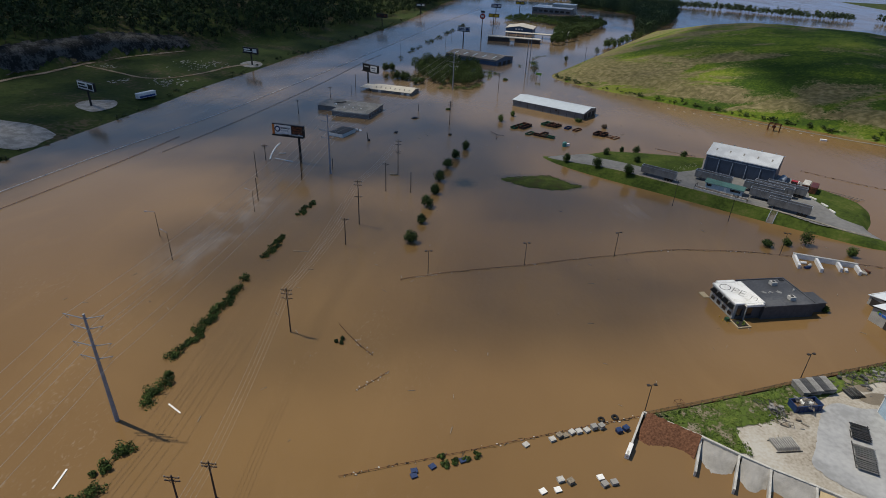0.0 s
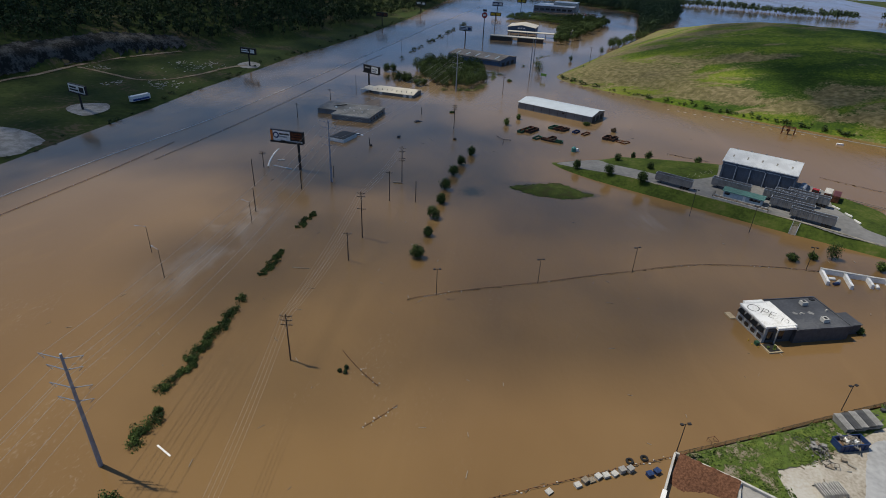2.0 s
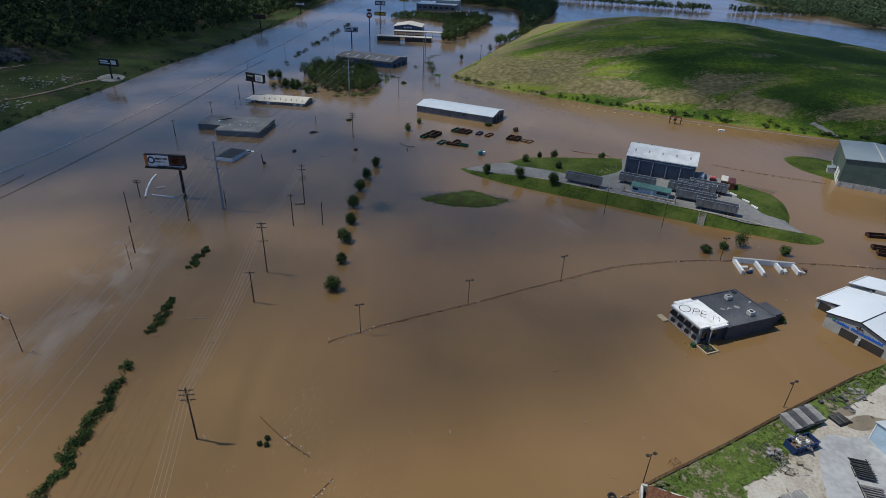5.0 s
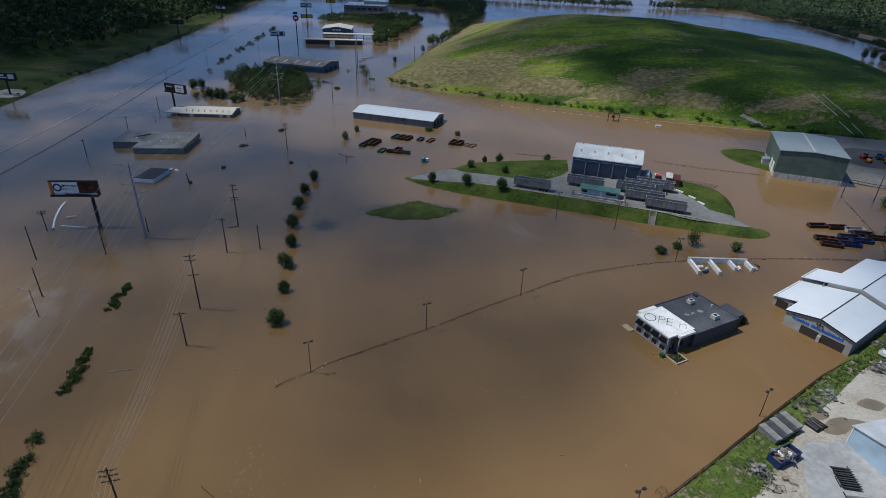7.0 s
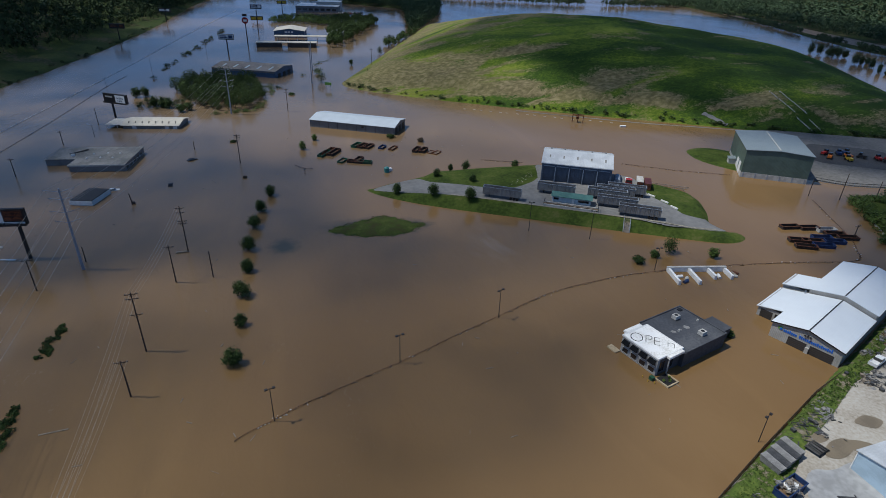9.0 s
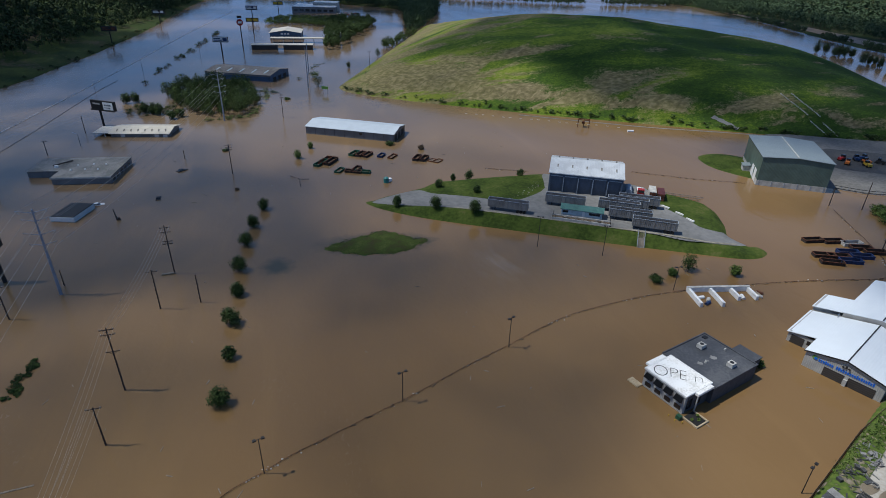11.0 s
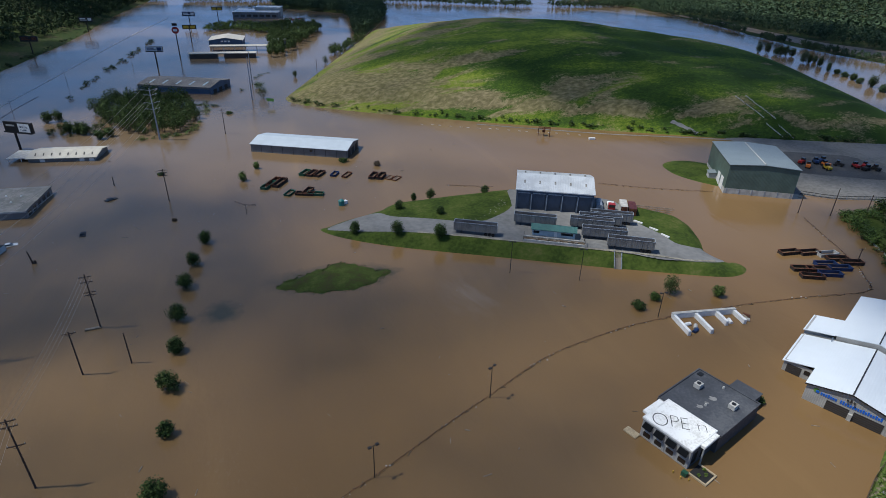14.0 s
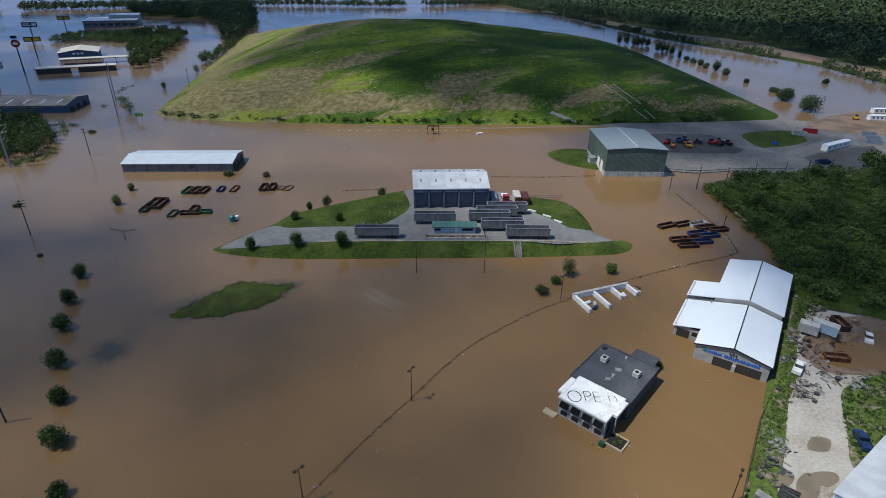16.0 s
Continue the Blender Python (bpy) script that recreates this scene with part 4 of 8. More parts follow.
land("concrete_ramp", [(224, 203.5), (243, 199.5), (261, 195), (258.5, 187.8), (245, 190.5), (231, 194.3)], 1.5, lambda X, Y, d: np.full_like(X, 0.62), M["concrete"], "pale concrete apron beside the fence", "apron", snap=True)
land("river_mud", curve_through([(338, 240), (356, 246), (380, 250), (430, 243), (428, 205), (380, 205), (350, 218)], 5), 2.0, lambda X, Y, d: 0.74 + np.minimum(d * 0.05, 0.4), M["mud"], "brown stripped ground at the river edge", "mud", snap=True)

strip("toe_path", [at(-62, 360.5), at(-40, 359.8), at(-10, 359.6), at(14, 360), at(50, 364), at(90, 367)], 1.6, M["road"], "pale edge of the road awash at the foot of the hill", "path", 0.0, lambda x, y: 0.05)
strip("access_ramp", [(211, 319.5), (214.5, 313), (218, 305)], 3.2, M["concrete"], "pale concrete ramp down the foot of the hill", "ramp", 0.22, lambda x, y: max(0.5, float(hill_height(np.array([x]), np.array([y]))[0])))
# dirt tracks on the far bank
def bank_z(x, y):
    return float(bank_height(np.array([x]), np.array([y]), None)[0])


strip("dirt_track", [(-312, 190), (-312.5, 256), (-309.5, 275), (-310, 293), (-309.5, 316), (-306, 338), (-299, 359), (-287, 388)], 3.6, M["dirt"], "pale dirt track along the bluff", "track", 0.35, bank_z)
strip("dirt_track", [(-306, 306), (-290, 303.6), (-275, 300.5), (-255, 296), (-242, 299.8), (-234, 311), (-229, 329), (-226.5, 351.6), (-221, 370)], 2.2, M["dirt"], "narrow dirt track to the hoardings", "track", 0.3, bank_z)
land("gravel_pad", curve_through([(-241.5, 225), (-244, 232), (-240.5, 237), (-231, 241), (-224.4, 235.5), (-223, 227), (-225.4, 218.6), (-233, 219.6)], 5), 1.0, lambda X, Y, d: bank_height(X, Y, d) + 0.25, M["pad"], "round gravel pad at a billboard", "pad", snap=True)
land("gravel_pad", curve_through([(-300, 140), (-250, 150), (-214, 162), (-213.6, 175), (-215.5, 184.6), (-231, 188.6), (-244, 189.7), (-300, 187)], 2), 2, lambda X, Y, d: bank_height(X, Y, d) + 0.25, M["pad"], "broad pale gravel pad on the bank", "pad", snap=True)
land("gravel_pad", curve_through([(-226, 366), (-219, 362), (-213, 370), (-217, 382), (-225, 380)], 5), 1.5, lambda X, Y, d: bank_height(X, Y, d) + 0.25, M["pad"], "small gravel pad at a billboard", "pad", snap=True)
land("rock_face", [(-345, 40), (-326, 40), (-319, 250), (-306, 345), (-286, 398), (-300, 405), (-322, 350), (-338, 250)], 2.0, lambda X, Y, d: bank_height(X, Y, d) + 1.4 + rough(X, Y, 5, 21) * 0.6, M["rock"], "pale layered rock cut below the woods", "rock face", edge=0.5)

# pale rubble and wheel-torn ground strewn over the bank
rr = random.Random(77)
D = Form()
for cx, cy, sx, sy, n in ((-245, 350, 7, 9, 70), (-233, 290, 5, 4, 46), (-262, 283, 3, 4, 26), (-296, 313, 4, 2.5, 26), (-263, 354, 4, 5, 22), (-240, 300, 9, 5, 24)):
    for k in range(n):
        x, y = cx + rr.gauss(0, sx), cy + rr.gauss(0, sy)
        w, z = rr.uniform(0.25, 0.9), bank_z(x, y) + 0.12
        D.prism([(x + w * rr.uniform(0.5, 1.1) * math.cos(a), y + w * rr.uniform(0.7, 1.8) * math.sin(a)) for a in (0.2, 1.5, 2.7, 4.0, 5.3)], z - 0.3, z)
solid("bank_rubble", D, M["pad"], "pale stones and torn ground strewn over the bank", "rubble", kind="stuff")

# far banks
far_right = [(700, 1400), (705, 1100), (650, 830), (592, 645), (582, 600), (574, 545), (573, 470), (565, 400), (561, 368), (540, 325), (515, 270), (480, 180), (430, 40), (1500, 40), (1500, 1800), (700, 1800)]
def far_height(X, Y, d):
    return np.where(d < 0, d * 0.2, np.minimum(d * 0.05, 1.2) + 100 * smooth01((d - 200) / 640))
land("far_bank", far_right, 14.0, far_height, M["bank"], "distant wooded river bank", "bank", edge=14)
land("mud_flat", [(690, 1000), (664, 830), (610, 640), (598, 598), (590, 545), (589, 470), (581, 402), (577, 370), (556, 325), (531, 270), (500, 190), (520, 190), (560, 262), (588, 330), (604, 372), (620, 410), (628, 446), (649, 494), (654, 536), (650, 574), (642, 618), (684, 830), (700, 1000)], 7.0, lambda X, Y, d: far_height(X, Y, inside_by(X, Y, far_right)) + 0.35, M["mud"], "brown silt-covered flat along the far bank", "mud", snap=True)
mid_isle = [(91, 756), (100, 735), (122, 806), (160, 930), (182, 1029), (190, 1120), (214, 1240), (0, 1240), (10, 1112), (60, 1062), (112, 1012), (109, 940), (98, 840)]
land("wooded_flat", mid_isle, 8.0, lambda X, Y, d: np.where(d < 0, d * 0.1, np.minimum(d * 0.05, 0.8)), M["bank"], "low wooded flat between the channels", "flat", edge=8)

strip("yard_kerb", [at(-62, 210.0), at(-46, 210.4), at(-20, 210.8), at(10, 210.8), at(22, 210.9), at(28, 212.8), at(33, 214.9)], 0.9, M["sand_edge"], "pale gravelly kerb along the yard edge", "kerb", 0.16,
      lambda x, y: float(np.minimum(isle_top(np.array([x]), np.array([y])), isle_height(np.array([x]), np.array([y]), inside_by(np.array([x]), np.array([y]), isle)) + 0.4)[0]))
# flooded road: guard rails and barrier standing out of the water
def rail_line(name, pts, label, height, posts, mat, bars=(0.55,)):
    ob = thing(name, label, "guard rail")
    line = curve_through(pts, 6, False)
    for b_ in bars:
        part("rail", Form().ribbon([(*p, height * b_) for p in line], 0.12, height * (0.3 if len(bars) < 2 else 0.12)), mat, ob)
    tot, acc = 0.0, 0.0
    post = Form().box(-0.07, 0.07, -0.07, 0.07, -1.0, height)
    pm = post.mesh("post", M["steel"])
    for p, q in zip(line, line[1:]):
        tot += math.dist(p, q)
    n = min(posts, 60)
    step = tot / n
    acc = 0
    for p, q in zip(line, line[1:]):
        L = math.dist(p, q)
        while acc < L:
            t = acc / L
            o = part("post", pm, None, ob)
            o.location = (p[0] + (q[0] - p[0]) * t, p[1] + (q[1] - p[1]) * t, 0)
            acc += step
        acc -= L
    return ob


rail_line("guard_rail", [(-184, 100), (-178, 175), (-169, 245), (-163, 352), (-156, 520), (-150, 720), (-137, 950)], "long pale guard rail of the drowned highway", 0.55, 60, M["white"])
rail_line("guard_rail", [(-172, 90), (-165.5, 160), (-164, 203)], "rusty guard rail of the drowned highway", 0.4, 20, M["rust"])
rail_line("guard_rail", [(-157, 180), (-152, 246), (-149, 330), (-149, 424), (-147, 465)], "dark guard rail of the drowned highway", 0.35, 50, M["dark_steel"])

# ---- buildings ----


def gable_roof(w, d, eave, rise, over=0.4, along="x", thick=0.18):
    """Two sloping plates over a w by d plan with its corner at the origin; the ridge runs along x or y."""
    F = Form()
    if along == "x":
        m, k = d / 2, rise / (d / 2)
        F.slab([(-over, -over, eave - k * over), (w + over, -over, eave - k * over), (w + over, m, eave + rise), (-over, m, eave + rise)], thick)
        F.slab([(-over, m, eave + rise), (w + over, m, eave + rise), (w + over, d + over, eave - k * over), (-over, d + over, eave - k * over)], thick)
    else:
        m, k = w / 2, rise / (w / 2)
        F.slab([(-over, -over, eave - k * over), (m, -over, eave + rise), (m, d + over, eave + rise), (-over, d + over, eave - k * over)], thick)
        F.slab([(m, -over, eave + rise), (w + over, -over, eave - k * over), (w + over, d + over, eave - k * over), (m, d + over, eave + rise)], thick)
    return F


def gable_wall(x0, x1, y, eave, apex, z0, thick=0.25):
    xm = (x0 + x1) / 2
    o = [(x0, z0), (x1, z0), (x1, eave), (xm, apex), (x0, eave)]
    return Form().add([(x, y, z) for x, z in o] + [(x, y + thick, z) for x, z in o],
                      [(0, 1, 2, 3, 4), (9, 8, 7, 6, 5)] + [((i + 1) % 5, i, 5 + i, 5 + (i + 1) % 5) for i in range(5)])


# transfer station: five bays
def transfer_station():
    x, y = at(-31.6, 237.4)
    b = thing("transfer_station", "slate-blue metal waste transfer building with five bays", "industrial building", x, y, 3.1, SITE + 2.5)
    W, D, E, R = 27.4, 20.0, 7.9, 2.6
    part("rear_wall", Form().box(0, W, D - 0.25, D, -3, E), M["blue_wall"], b)
    side = gable_wall(0, D, 0, E - 0.2, E + R - 0.25, -3).mesh("side_wall", M["blue_wall"])
    for xx in (0.0, W - 0.25):
        o = part("side_wall", side, None, b)
        o.matrix_basis = pose(xx + 0.25, 0, 0, 0, 0, 90)
    part("lintel", Form().box(0, W, -0.05, 0.3, 6.5, E - 0.05), M["blue_wall"], b)
    part("roof", gable_roof(W, D, E, R, 0.35), M["grey_roof"], b, "bright galvanised metal roof")
    part("roof_edge", Form().box(-0.4, W + 0.4, -0.5, -0.37, E - 0.45, E - 0.05), M["white"], b)
    pm = Form().box(-0.35, 0.35, -0.28, 0.2, -0.1, 6.55).mesh("pier", M["blue_wall"])
    bay = W / 5
    dm = Form().box(-bay / 2 + 0.4, bay / 2 - 0.4, 0.5, 0.62, 0, 6.5).mesh("bay_door", M["blue_door"])
    lm = Form().box(-bay / 2 + 0.3, bay / 2 - 0.3, -0.12, 0.1, 6.3, 6.65).mesh("bay_header", M["pier"])
    strip_m = Form().box(-0.12, 0.12, -0.36, -0.28, 0, 6.3).mesh("downpipe", M["pier"])
    for i in range(6):
        o = part("pier", pm, None, b)
        o.location = (min(max(i * bay, 0.35), W - 0.35), 0, 0)
        if 0 < i < 5:
            o = part("downpipe", strip_m, None, b, "pale downpipe")
            o.location = (i * bay, 0, 0)
    for i in range(5):
        o = part("bay_door", dm, None, b)
        o.location = (bay * (i + 0.5), 0, 0)
        o = part("bay_header", lm, None, b)
        o.location = (bay * (i + 0.5), 0, 0)
    slope = math.degrees(math.atan2(R, D / 2))
    sm = Form().box(-0.28, 0.28, -0.9, 0.9, 0, 0.1).mesh("skylight", M["old_roof"])
    vm = Form().box(-0.3, 0.3, -0.45, 0.45, 0, 0.5).mesh("roof_vent", M["old_roof"])
    for i in range(5):
        o = part("skylight", sm, None, b)
        o.matrix_basis = pose(bay * (i + 0.5), 4.6, E + R * 4.6 / 10.0 + 0.02, slope, 0, 0)
        o = part("roof_vent", vm, None, b)
        o.matrix_basis = pose(bay * (i + 0.5), D / 2 + 1.0, E + R - 0.25, 0, 0, 0)


transfer_station()


def trailer(x, y, z, turn):
    t = thing("dump_trailer", "dusty grey open-top waste trailer parked in the yard", "trailer", x, y, z, turn, "waste trailers")
    L, W, h0, h1 = 14.3, 2.6, 1.25, 4.0
    part("side_panel", Form().box(0, L, 0, 0.09, h0, h1), M["trailer"], t)
    part("side_panel", Form().box(0, L, W - 0.09, W, h0, h1), M["trailer"], t)
    part("front_panel", Form().box(0, 0.1, 0.09, W - 0.09, h0, h1), M["trailer"], t)
    part("tailgate", Form().box(L - 0.1, L, 0.09, W - 0.09, h0, h1), M["trailer"], t)
    part("floor", Form().box(0.1, L - 0.1, 0.09, W - 0.09, h0, h0 + 0.15), M["rust"], t)
    r = Form()
    for yy in (-0.06, W - 0.06):
        r.box(-0.05, L + 0.05, yy, yy + 0.12, h1, h1 + 0.14)
    for xx in (-0.05, L - 0.07):
        r.box(xx, xx + 0.12, 0.06, W - 0.06, h1, h1 + 0.14)
    part("top_rail", r, M["pier"], t)
    rib = Form().box(-0.05, 0.05, -0.07, 0.0, h0, h1).mesh("rib", M["trailer"])
    for i in range(9):
        for yy in (0.0, W + 0.07):
            o = part("rib", rib, None, t)
            o.location = (0.8 + i * 1.6, yy, 0)
    part("chassis", Form().box(0.5, L - 0.3, 0.8, W - 0.8, 0.85, h0), M["dark_steel"], t)
    wh = Form().tube((0, -0.18, 0), (0, 0.18, 0), 0.52, 0.52, 12).mesh("wheel", M["tyre"])
    for xx in (L - 3.6, L - 2.4, L - 1.2):
        for yy in (0.2, W - 0.2):
            o = part("wheel", wh, None, t)
            o.location = (xx, yy, 0.52)
    part("landing_leg", Form().box(2.4, 2.55, 0.5, 0.65, 0, 1.0).box(2.4, 2.55, W - 0.65, W - 0.5, 0, 1.0), M["dark_steel"], t)
    return t


first_trailer = trailer(*at(-50.2, 212.0), 3.15, SITE)
for a_, s_, tw in ((-31.2, 223.2, 0), (-0.8, 211.9, -1), (-8.5, 217.7, 0.5), (-12.3, 224.4, 0), (-9.2, 228.2, 0.5), (-5.2, 231.9, -0.5)):
    copy_thing(first_trailer, pose(*at(a_, s_), 3.15, 0, 0, SITE + tw))


def scale_house():
    x, y = at(-24.6, 216.4)
    b = thing("scale_house", "pale blue weigh office with a dark teal roof", "office", x, y, 3.12, SITE)
    W, D, H = 14.0, 4.0, 2.7
    part("wall", Form().box(0, W, 0, D, 0, H), M["pale_wall"], b)
    part("roof", gable_roof(W, D, H, 0.9, 0.5), M["teal_roof"], b)
    wm = Form().box(-0.95, 0.95, -0.05, 0.0, 1.0, 1.9).mesh("window", M["glass"])
    for xx in (1.4, 10.4, 12.3):
        o = part("window", wm, None, b)
        o.location = (xx, 0, 0)
    part("door", Form().box(7.2, 8.1, -0.05, 0, 0.1, 2.1), M["white"], b)


scale_house()


def truck_scale():
    x, y = at(-27.2, 210.9)
    b = thing("truck_scale", "concrete truck scale pit with rusty grating", "truck scale", x, y, 3.1, SITE)
    W = 19.6
    part("kerb", Form().box(0, W, 0, 0.35, -1, 1.0), M["block"], b, "pale concrete kerb wall")
    part("kerb", Form().box(0, W, 3.1, 3.45, -1, 0.8), M["block"], b)
    part("deck", Form().box(0, W, 0.35, 3.1, 0.1, 0.45), M["debris"], b)
    for xx in (0.05, W - 0.2):
        part("end_post", Form().box(xx, xx + 0.15, 0.0, 0.15, 1.0, 2.2).box(xx, xx + 0.15, 3.2, 3.35, 0.8, 2.2).box(xx, xx + 0.15, 0.15, 3.2, 2.05, 2.2), M["dark_steel"], b)
    rr = random.Random(4)
    for i in range(14):
        F = Form().box(-0.5, 0.5, -0.35, 0.35, 0, rr.uniform(0.15, 0.45))
        o = part("scrap_lump", F, M["timber"] if i % 3 else M["debris"], b)
        o.matrix_basis = pose(2 + i * 1.15, 1.7 + rr.uniform(-0.6, 0.6), 0.45, 0, 0, rr.uniform(0, 90))


truck_scale()


def yard_bits():
    x, y = at(2.6, 205.6)
    st = thing("metal_stair", "grey steel stair down the grass slope", "stair", x, y, 0.0, SITE)
    for xx in (-1.1, 1.1):
        F = Form().beam((xx, -0.6, 0.1), (xx, 5.0, 3.1), 0.1, 0.25).beam((xx, -0.6, 1.1), (xx, 5.0, 4.1), 0.07)
        for k in range(5):
            yy = -0.4 + k * 1.3
            F.beam((xx, yy, 0.2 + k * 0.69), (xx, yy, 1.2 + k * 0.69), 0.06)
        part("rail", F, M["steel"], st)
    part("ramp", Form().beam((0, -0.6, -0.05), (0, 5.0, 2.95), 2.1, 0.2), M["scrap_pale"], st)
    tm = Form().box(-1.0, 1.0, -0.14, 0.14, -0.03, 0.03).mesh("tread", M["timber"])
    for k in range(17):
        o = part("tread", tm, None, st)
        o.location = (0, -0.45 + k * 0.33, 0.2 + k * 0.177)
    # stone barriers on the bend
    bm_ = Form().prism([(-1.6, -0.22), (1.6, -0.22), (1.6, 0.22), (-1.6, 0.22)], 0, 0.5).mesh("concrete_barrier", M["white"])
    for a_, s_, r_ in ((11.6, 235.2, -45), (16.2, 230.7, -48), (19.4, 226.5, -55)):
        o = new("concrete_barrier", bm_)
        zz = float(isle_top(*np.array([at(a_, s_)]).T)[0])
        o.matrix_basis = pose(*at(a_, s_), zz, 0, 0, SITE + r_ + 10)
        tagged(o, "white concrete barrier block on the yard bend", "barrier", "yard barriers")
    # tank, truck and boxes behind the station
    x, y = at(-1.6, 240.5)
    tk = thing("storage_tank", "pale green-grey horizontal tank on legs", "tank", x, y, 3.1, SITE)
    part("shell", Form().tube((0, 0, 2.0), (0, 6.5, 2.0), 1.3, 1.3, 16), M["pier"], tk, smooth=False)
    part("cradle", Form().box(-1, 1, 0.8, 1.2, 0, 1.2).box(-1, 1, 5.2, 5.6, 0, 1.2), M["block"], tk)
    x, y = at(3.0, 243.0)
    tr = thing("flatbed_truck", "red-cabbed truck parked behind the station", "truck", x, y, 3.1, SITE + 90)
    part("cab", Form().prism([(0, -1.2), (2.2, -1.2), (2.2, 1.2), (0, 1.2)], 0.7, 2.7), M["red"], tr)
    part("bed", Form().box(2.3, 7.0, -1.2, 1.2, 0.9, 1.2), M["white"], tr)
    part("windscreen", Form().box(-0.05, 0.0, -1.0, 1.0, 1.7, 2.5), M["glass"], tr)
    for xx in (0.9, 5.2, 6.3):
        for yy in (-1.1, 1.1):
            part("wheel", Form().tube((xx, yy - 0.15, 0.5), (xx, yy + 0.15, 0.5), 0.5, 0.5, 10), M["tyre"], tr)
    for a_, s_, mt, rf, lb in ((6.0, 242.0, "block", "block", "weathered cream shipping box"), (9.0, 240.8, "rust", "maroon", "dark red open container")):
        x, y = at(a_, s_)
        c = thing("storage_container", lb + " behind the transfer station", "container", x, y, 3.1, SITE)
        part("body", Form().box(0, 2.5, 0, 7, 0.1, 2.7), M[mt], c)
        part("roof", Form().box(-0.03, 2.53, -0.03, 7.03, 2.7, 2.8), M[rf], c)
        part("door", Form().box(0.15, 2.35, -0.06, 0.0, 0.3, 2.6), M["rust"], c)
    rl = thing("pipe_rack", "low timber rails awash behind the station", "rack", *at(12, 252), 0.2, SITE)
    for k in range(4):
        part("rail", Form().beam((-2 + k, k * 2.0, 0.3), (13 + k, k * 2.0 - 0.5, 0.3), 0.18), M["timber"], rl)


yard_bits()


def open_store():
    b = thing("white_roofed_office", "grey flooded two-storey office with painted rooftop lettering", "office building", 65.0, 110.6, 0, 21.0)
    # front block, facing -x
    part("front_block", Form().box(0.4, 8.4, 0.65, 11.1, -2.5, 4.55), M["stucco"], b, "light grey stucco front block")
    part("parapet", Form().box(0.2, 8.9, 0.5, 0.8, 4.5, 4.93).box(0.2, 8.9, 10.95, 11.25, 4.5, 4.93).box(0.2, 0.5, 0.8, 10.95, 4.5, 4.93).box(8.6, 8.9, 0.8, 10.95, 4.5, 4.93), M["white"], b)
    part("front_roof", Form().box(0.5, 8.6, 0.8, 10.95, 4.55, 4.86), M["white_membrane"], b, "dirty white roof membrane")
    for x0, x1, y0, y1 in ((1.9, 7.4, 11.25, 12.35), (3.0, 8.1, -0.4, 0.5)):
        part("side_canopy", Form().box(x0, x1, y0, y1, 4.3, 4.86).box(x0 + 0.1, x1 - 0.1, y0 + 0.1, y1 - 0.1, 4.86, 4.92), M["white_membrane"], b, "dirty white side canopy")
    for ch, uu, vv, size, wide in (("O", 2.3, 8.7, 5.3, 0.8), ("P", 4.1, 6.75, 4.9, 0.85), ("E", 5.2, 5.2, 4.9, 0.85), ("n", 7.3, 2.8, 4.6, 1.1), (".", 7.4, 1.3, 4.0, 1.0)):
        t = bpy.data.curves.new("letter", "FONT")
        t.body, t.size, t.extrude, t.offset, t.align_x, t.align_y = ch, size, 0.012, -0.15 if ch != "." else 0.0, "CENTER", "CENTER"
        t.materials.append(M["black"])
        o = new("letter", t)
        o.parent = b
        o.matrix_basis = pose(uu, vv, 4.89, 0, 0, -50) @ Matrix.Diagonal((wide, 1, 1, 1))
        tagged(o, "hand-painted thin black rooftop letter")
    # dark panel: shade below the side canopy put in as colour
    part("side_recess", Form().box(1.2, 8.3, 0.56, 0.64, -2.5, 4.25), M["dark_stucco"], b, "dark panel painted in for the shade under the canopy")
    part("porch_post", Form().box(3.1, 3.35, -0.35, -0.1, -2.5, 4.3), M["stucco"], b)
    # main block with the charcoal roof
    part("main_block", Form().box(8.4, 24.0, -0.35, 13.3, -2.5, 3.9), M["dark_stucco"], b)
    part("roof", Form().box(8.91, 23.9, -0.15, 13.1, 3.9, 4.0), M["membrane"], b, "charcoal membrane roof")
    part("parapet", Form().box(8.91, 24.2, -0.47, -0.15, 3.8, 4.2).box(8.91, 24.2, 13.1, 13.42, 3.8, 4.2).box(23.9, 24.22, -0.15, 13.1, 3.8, 4.2), M["membrane"], b)
    part("annex", Form().box(24.22, 28.9, 1.4, 6.7, -2.5, 2.9), M["dark_stucco"], b)
    part("annex_roof", Form().box(24.25, 29.1, 1.2, 6.9, 2.9, 3.05), M["membrane"], b)
    for xx, yy in ((18.3, 2.4), (18.3, 10.1)):
        u = part("rooftop_unit", Form().box(xx - 0.8, xx + 0.8, yy - 0.7, yy + 0.7, 4.1, 5.1), M["block"], b, "pale rooftop air unit")
        part("fan", Form().tube((xx, yy, 5.1), (xx, yy, 5.18), 0.45, 0.45, 12), M["black"], u)
    part("roof_hatch", Form().box(22.0, 23.2, 11.6, 12.6, 4.0, 4.2), M["black"], b)
    for xx, yy, rr_ in ((17.6, 6.3, 0.75), (13.2, 6.6, 0.6), (15.4, 6.4, 0.4)):
        part("roof_patch", Form().prism([(xx + rr_ * (1 + 0.3 * math.sin(5 * k)) * math.cos(k * 0.628), yy + rr_ * (1 + 0.3 * math.cos(3 * k)) * math.sin(k * 0.628)) for k in range(10)], 4.0, 4.012), M["scrap_pale"], b, "pale worn patch on the roof")
    for xx, yy in ((14.5, 6.1), (22.5, 6.7)):
        part("roof_vent", Form().tube((xx, yy, 4.0), (xx, yy, 4.45), 0.3, 0.22, 8), M["block"], b)
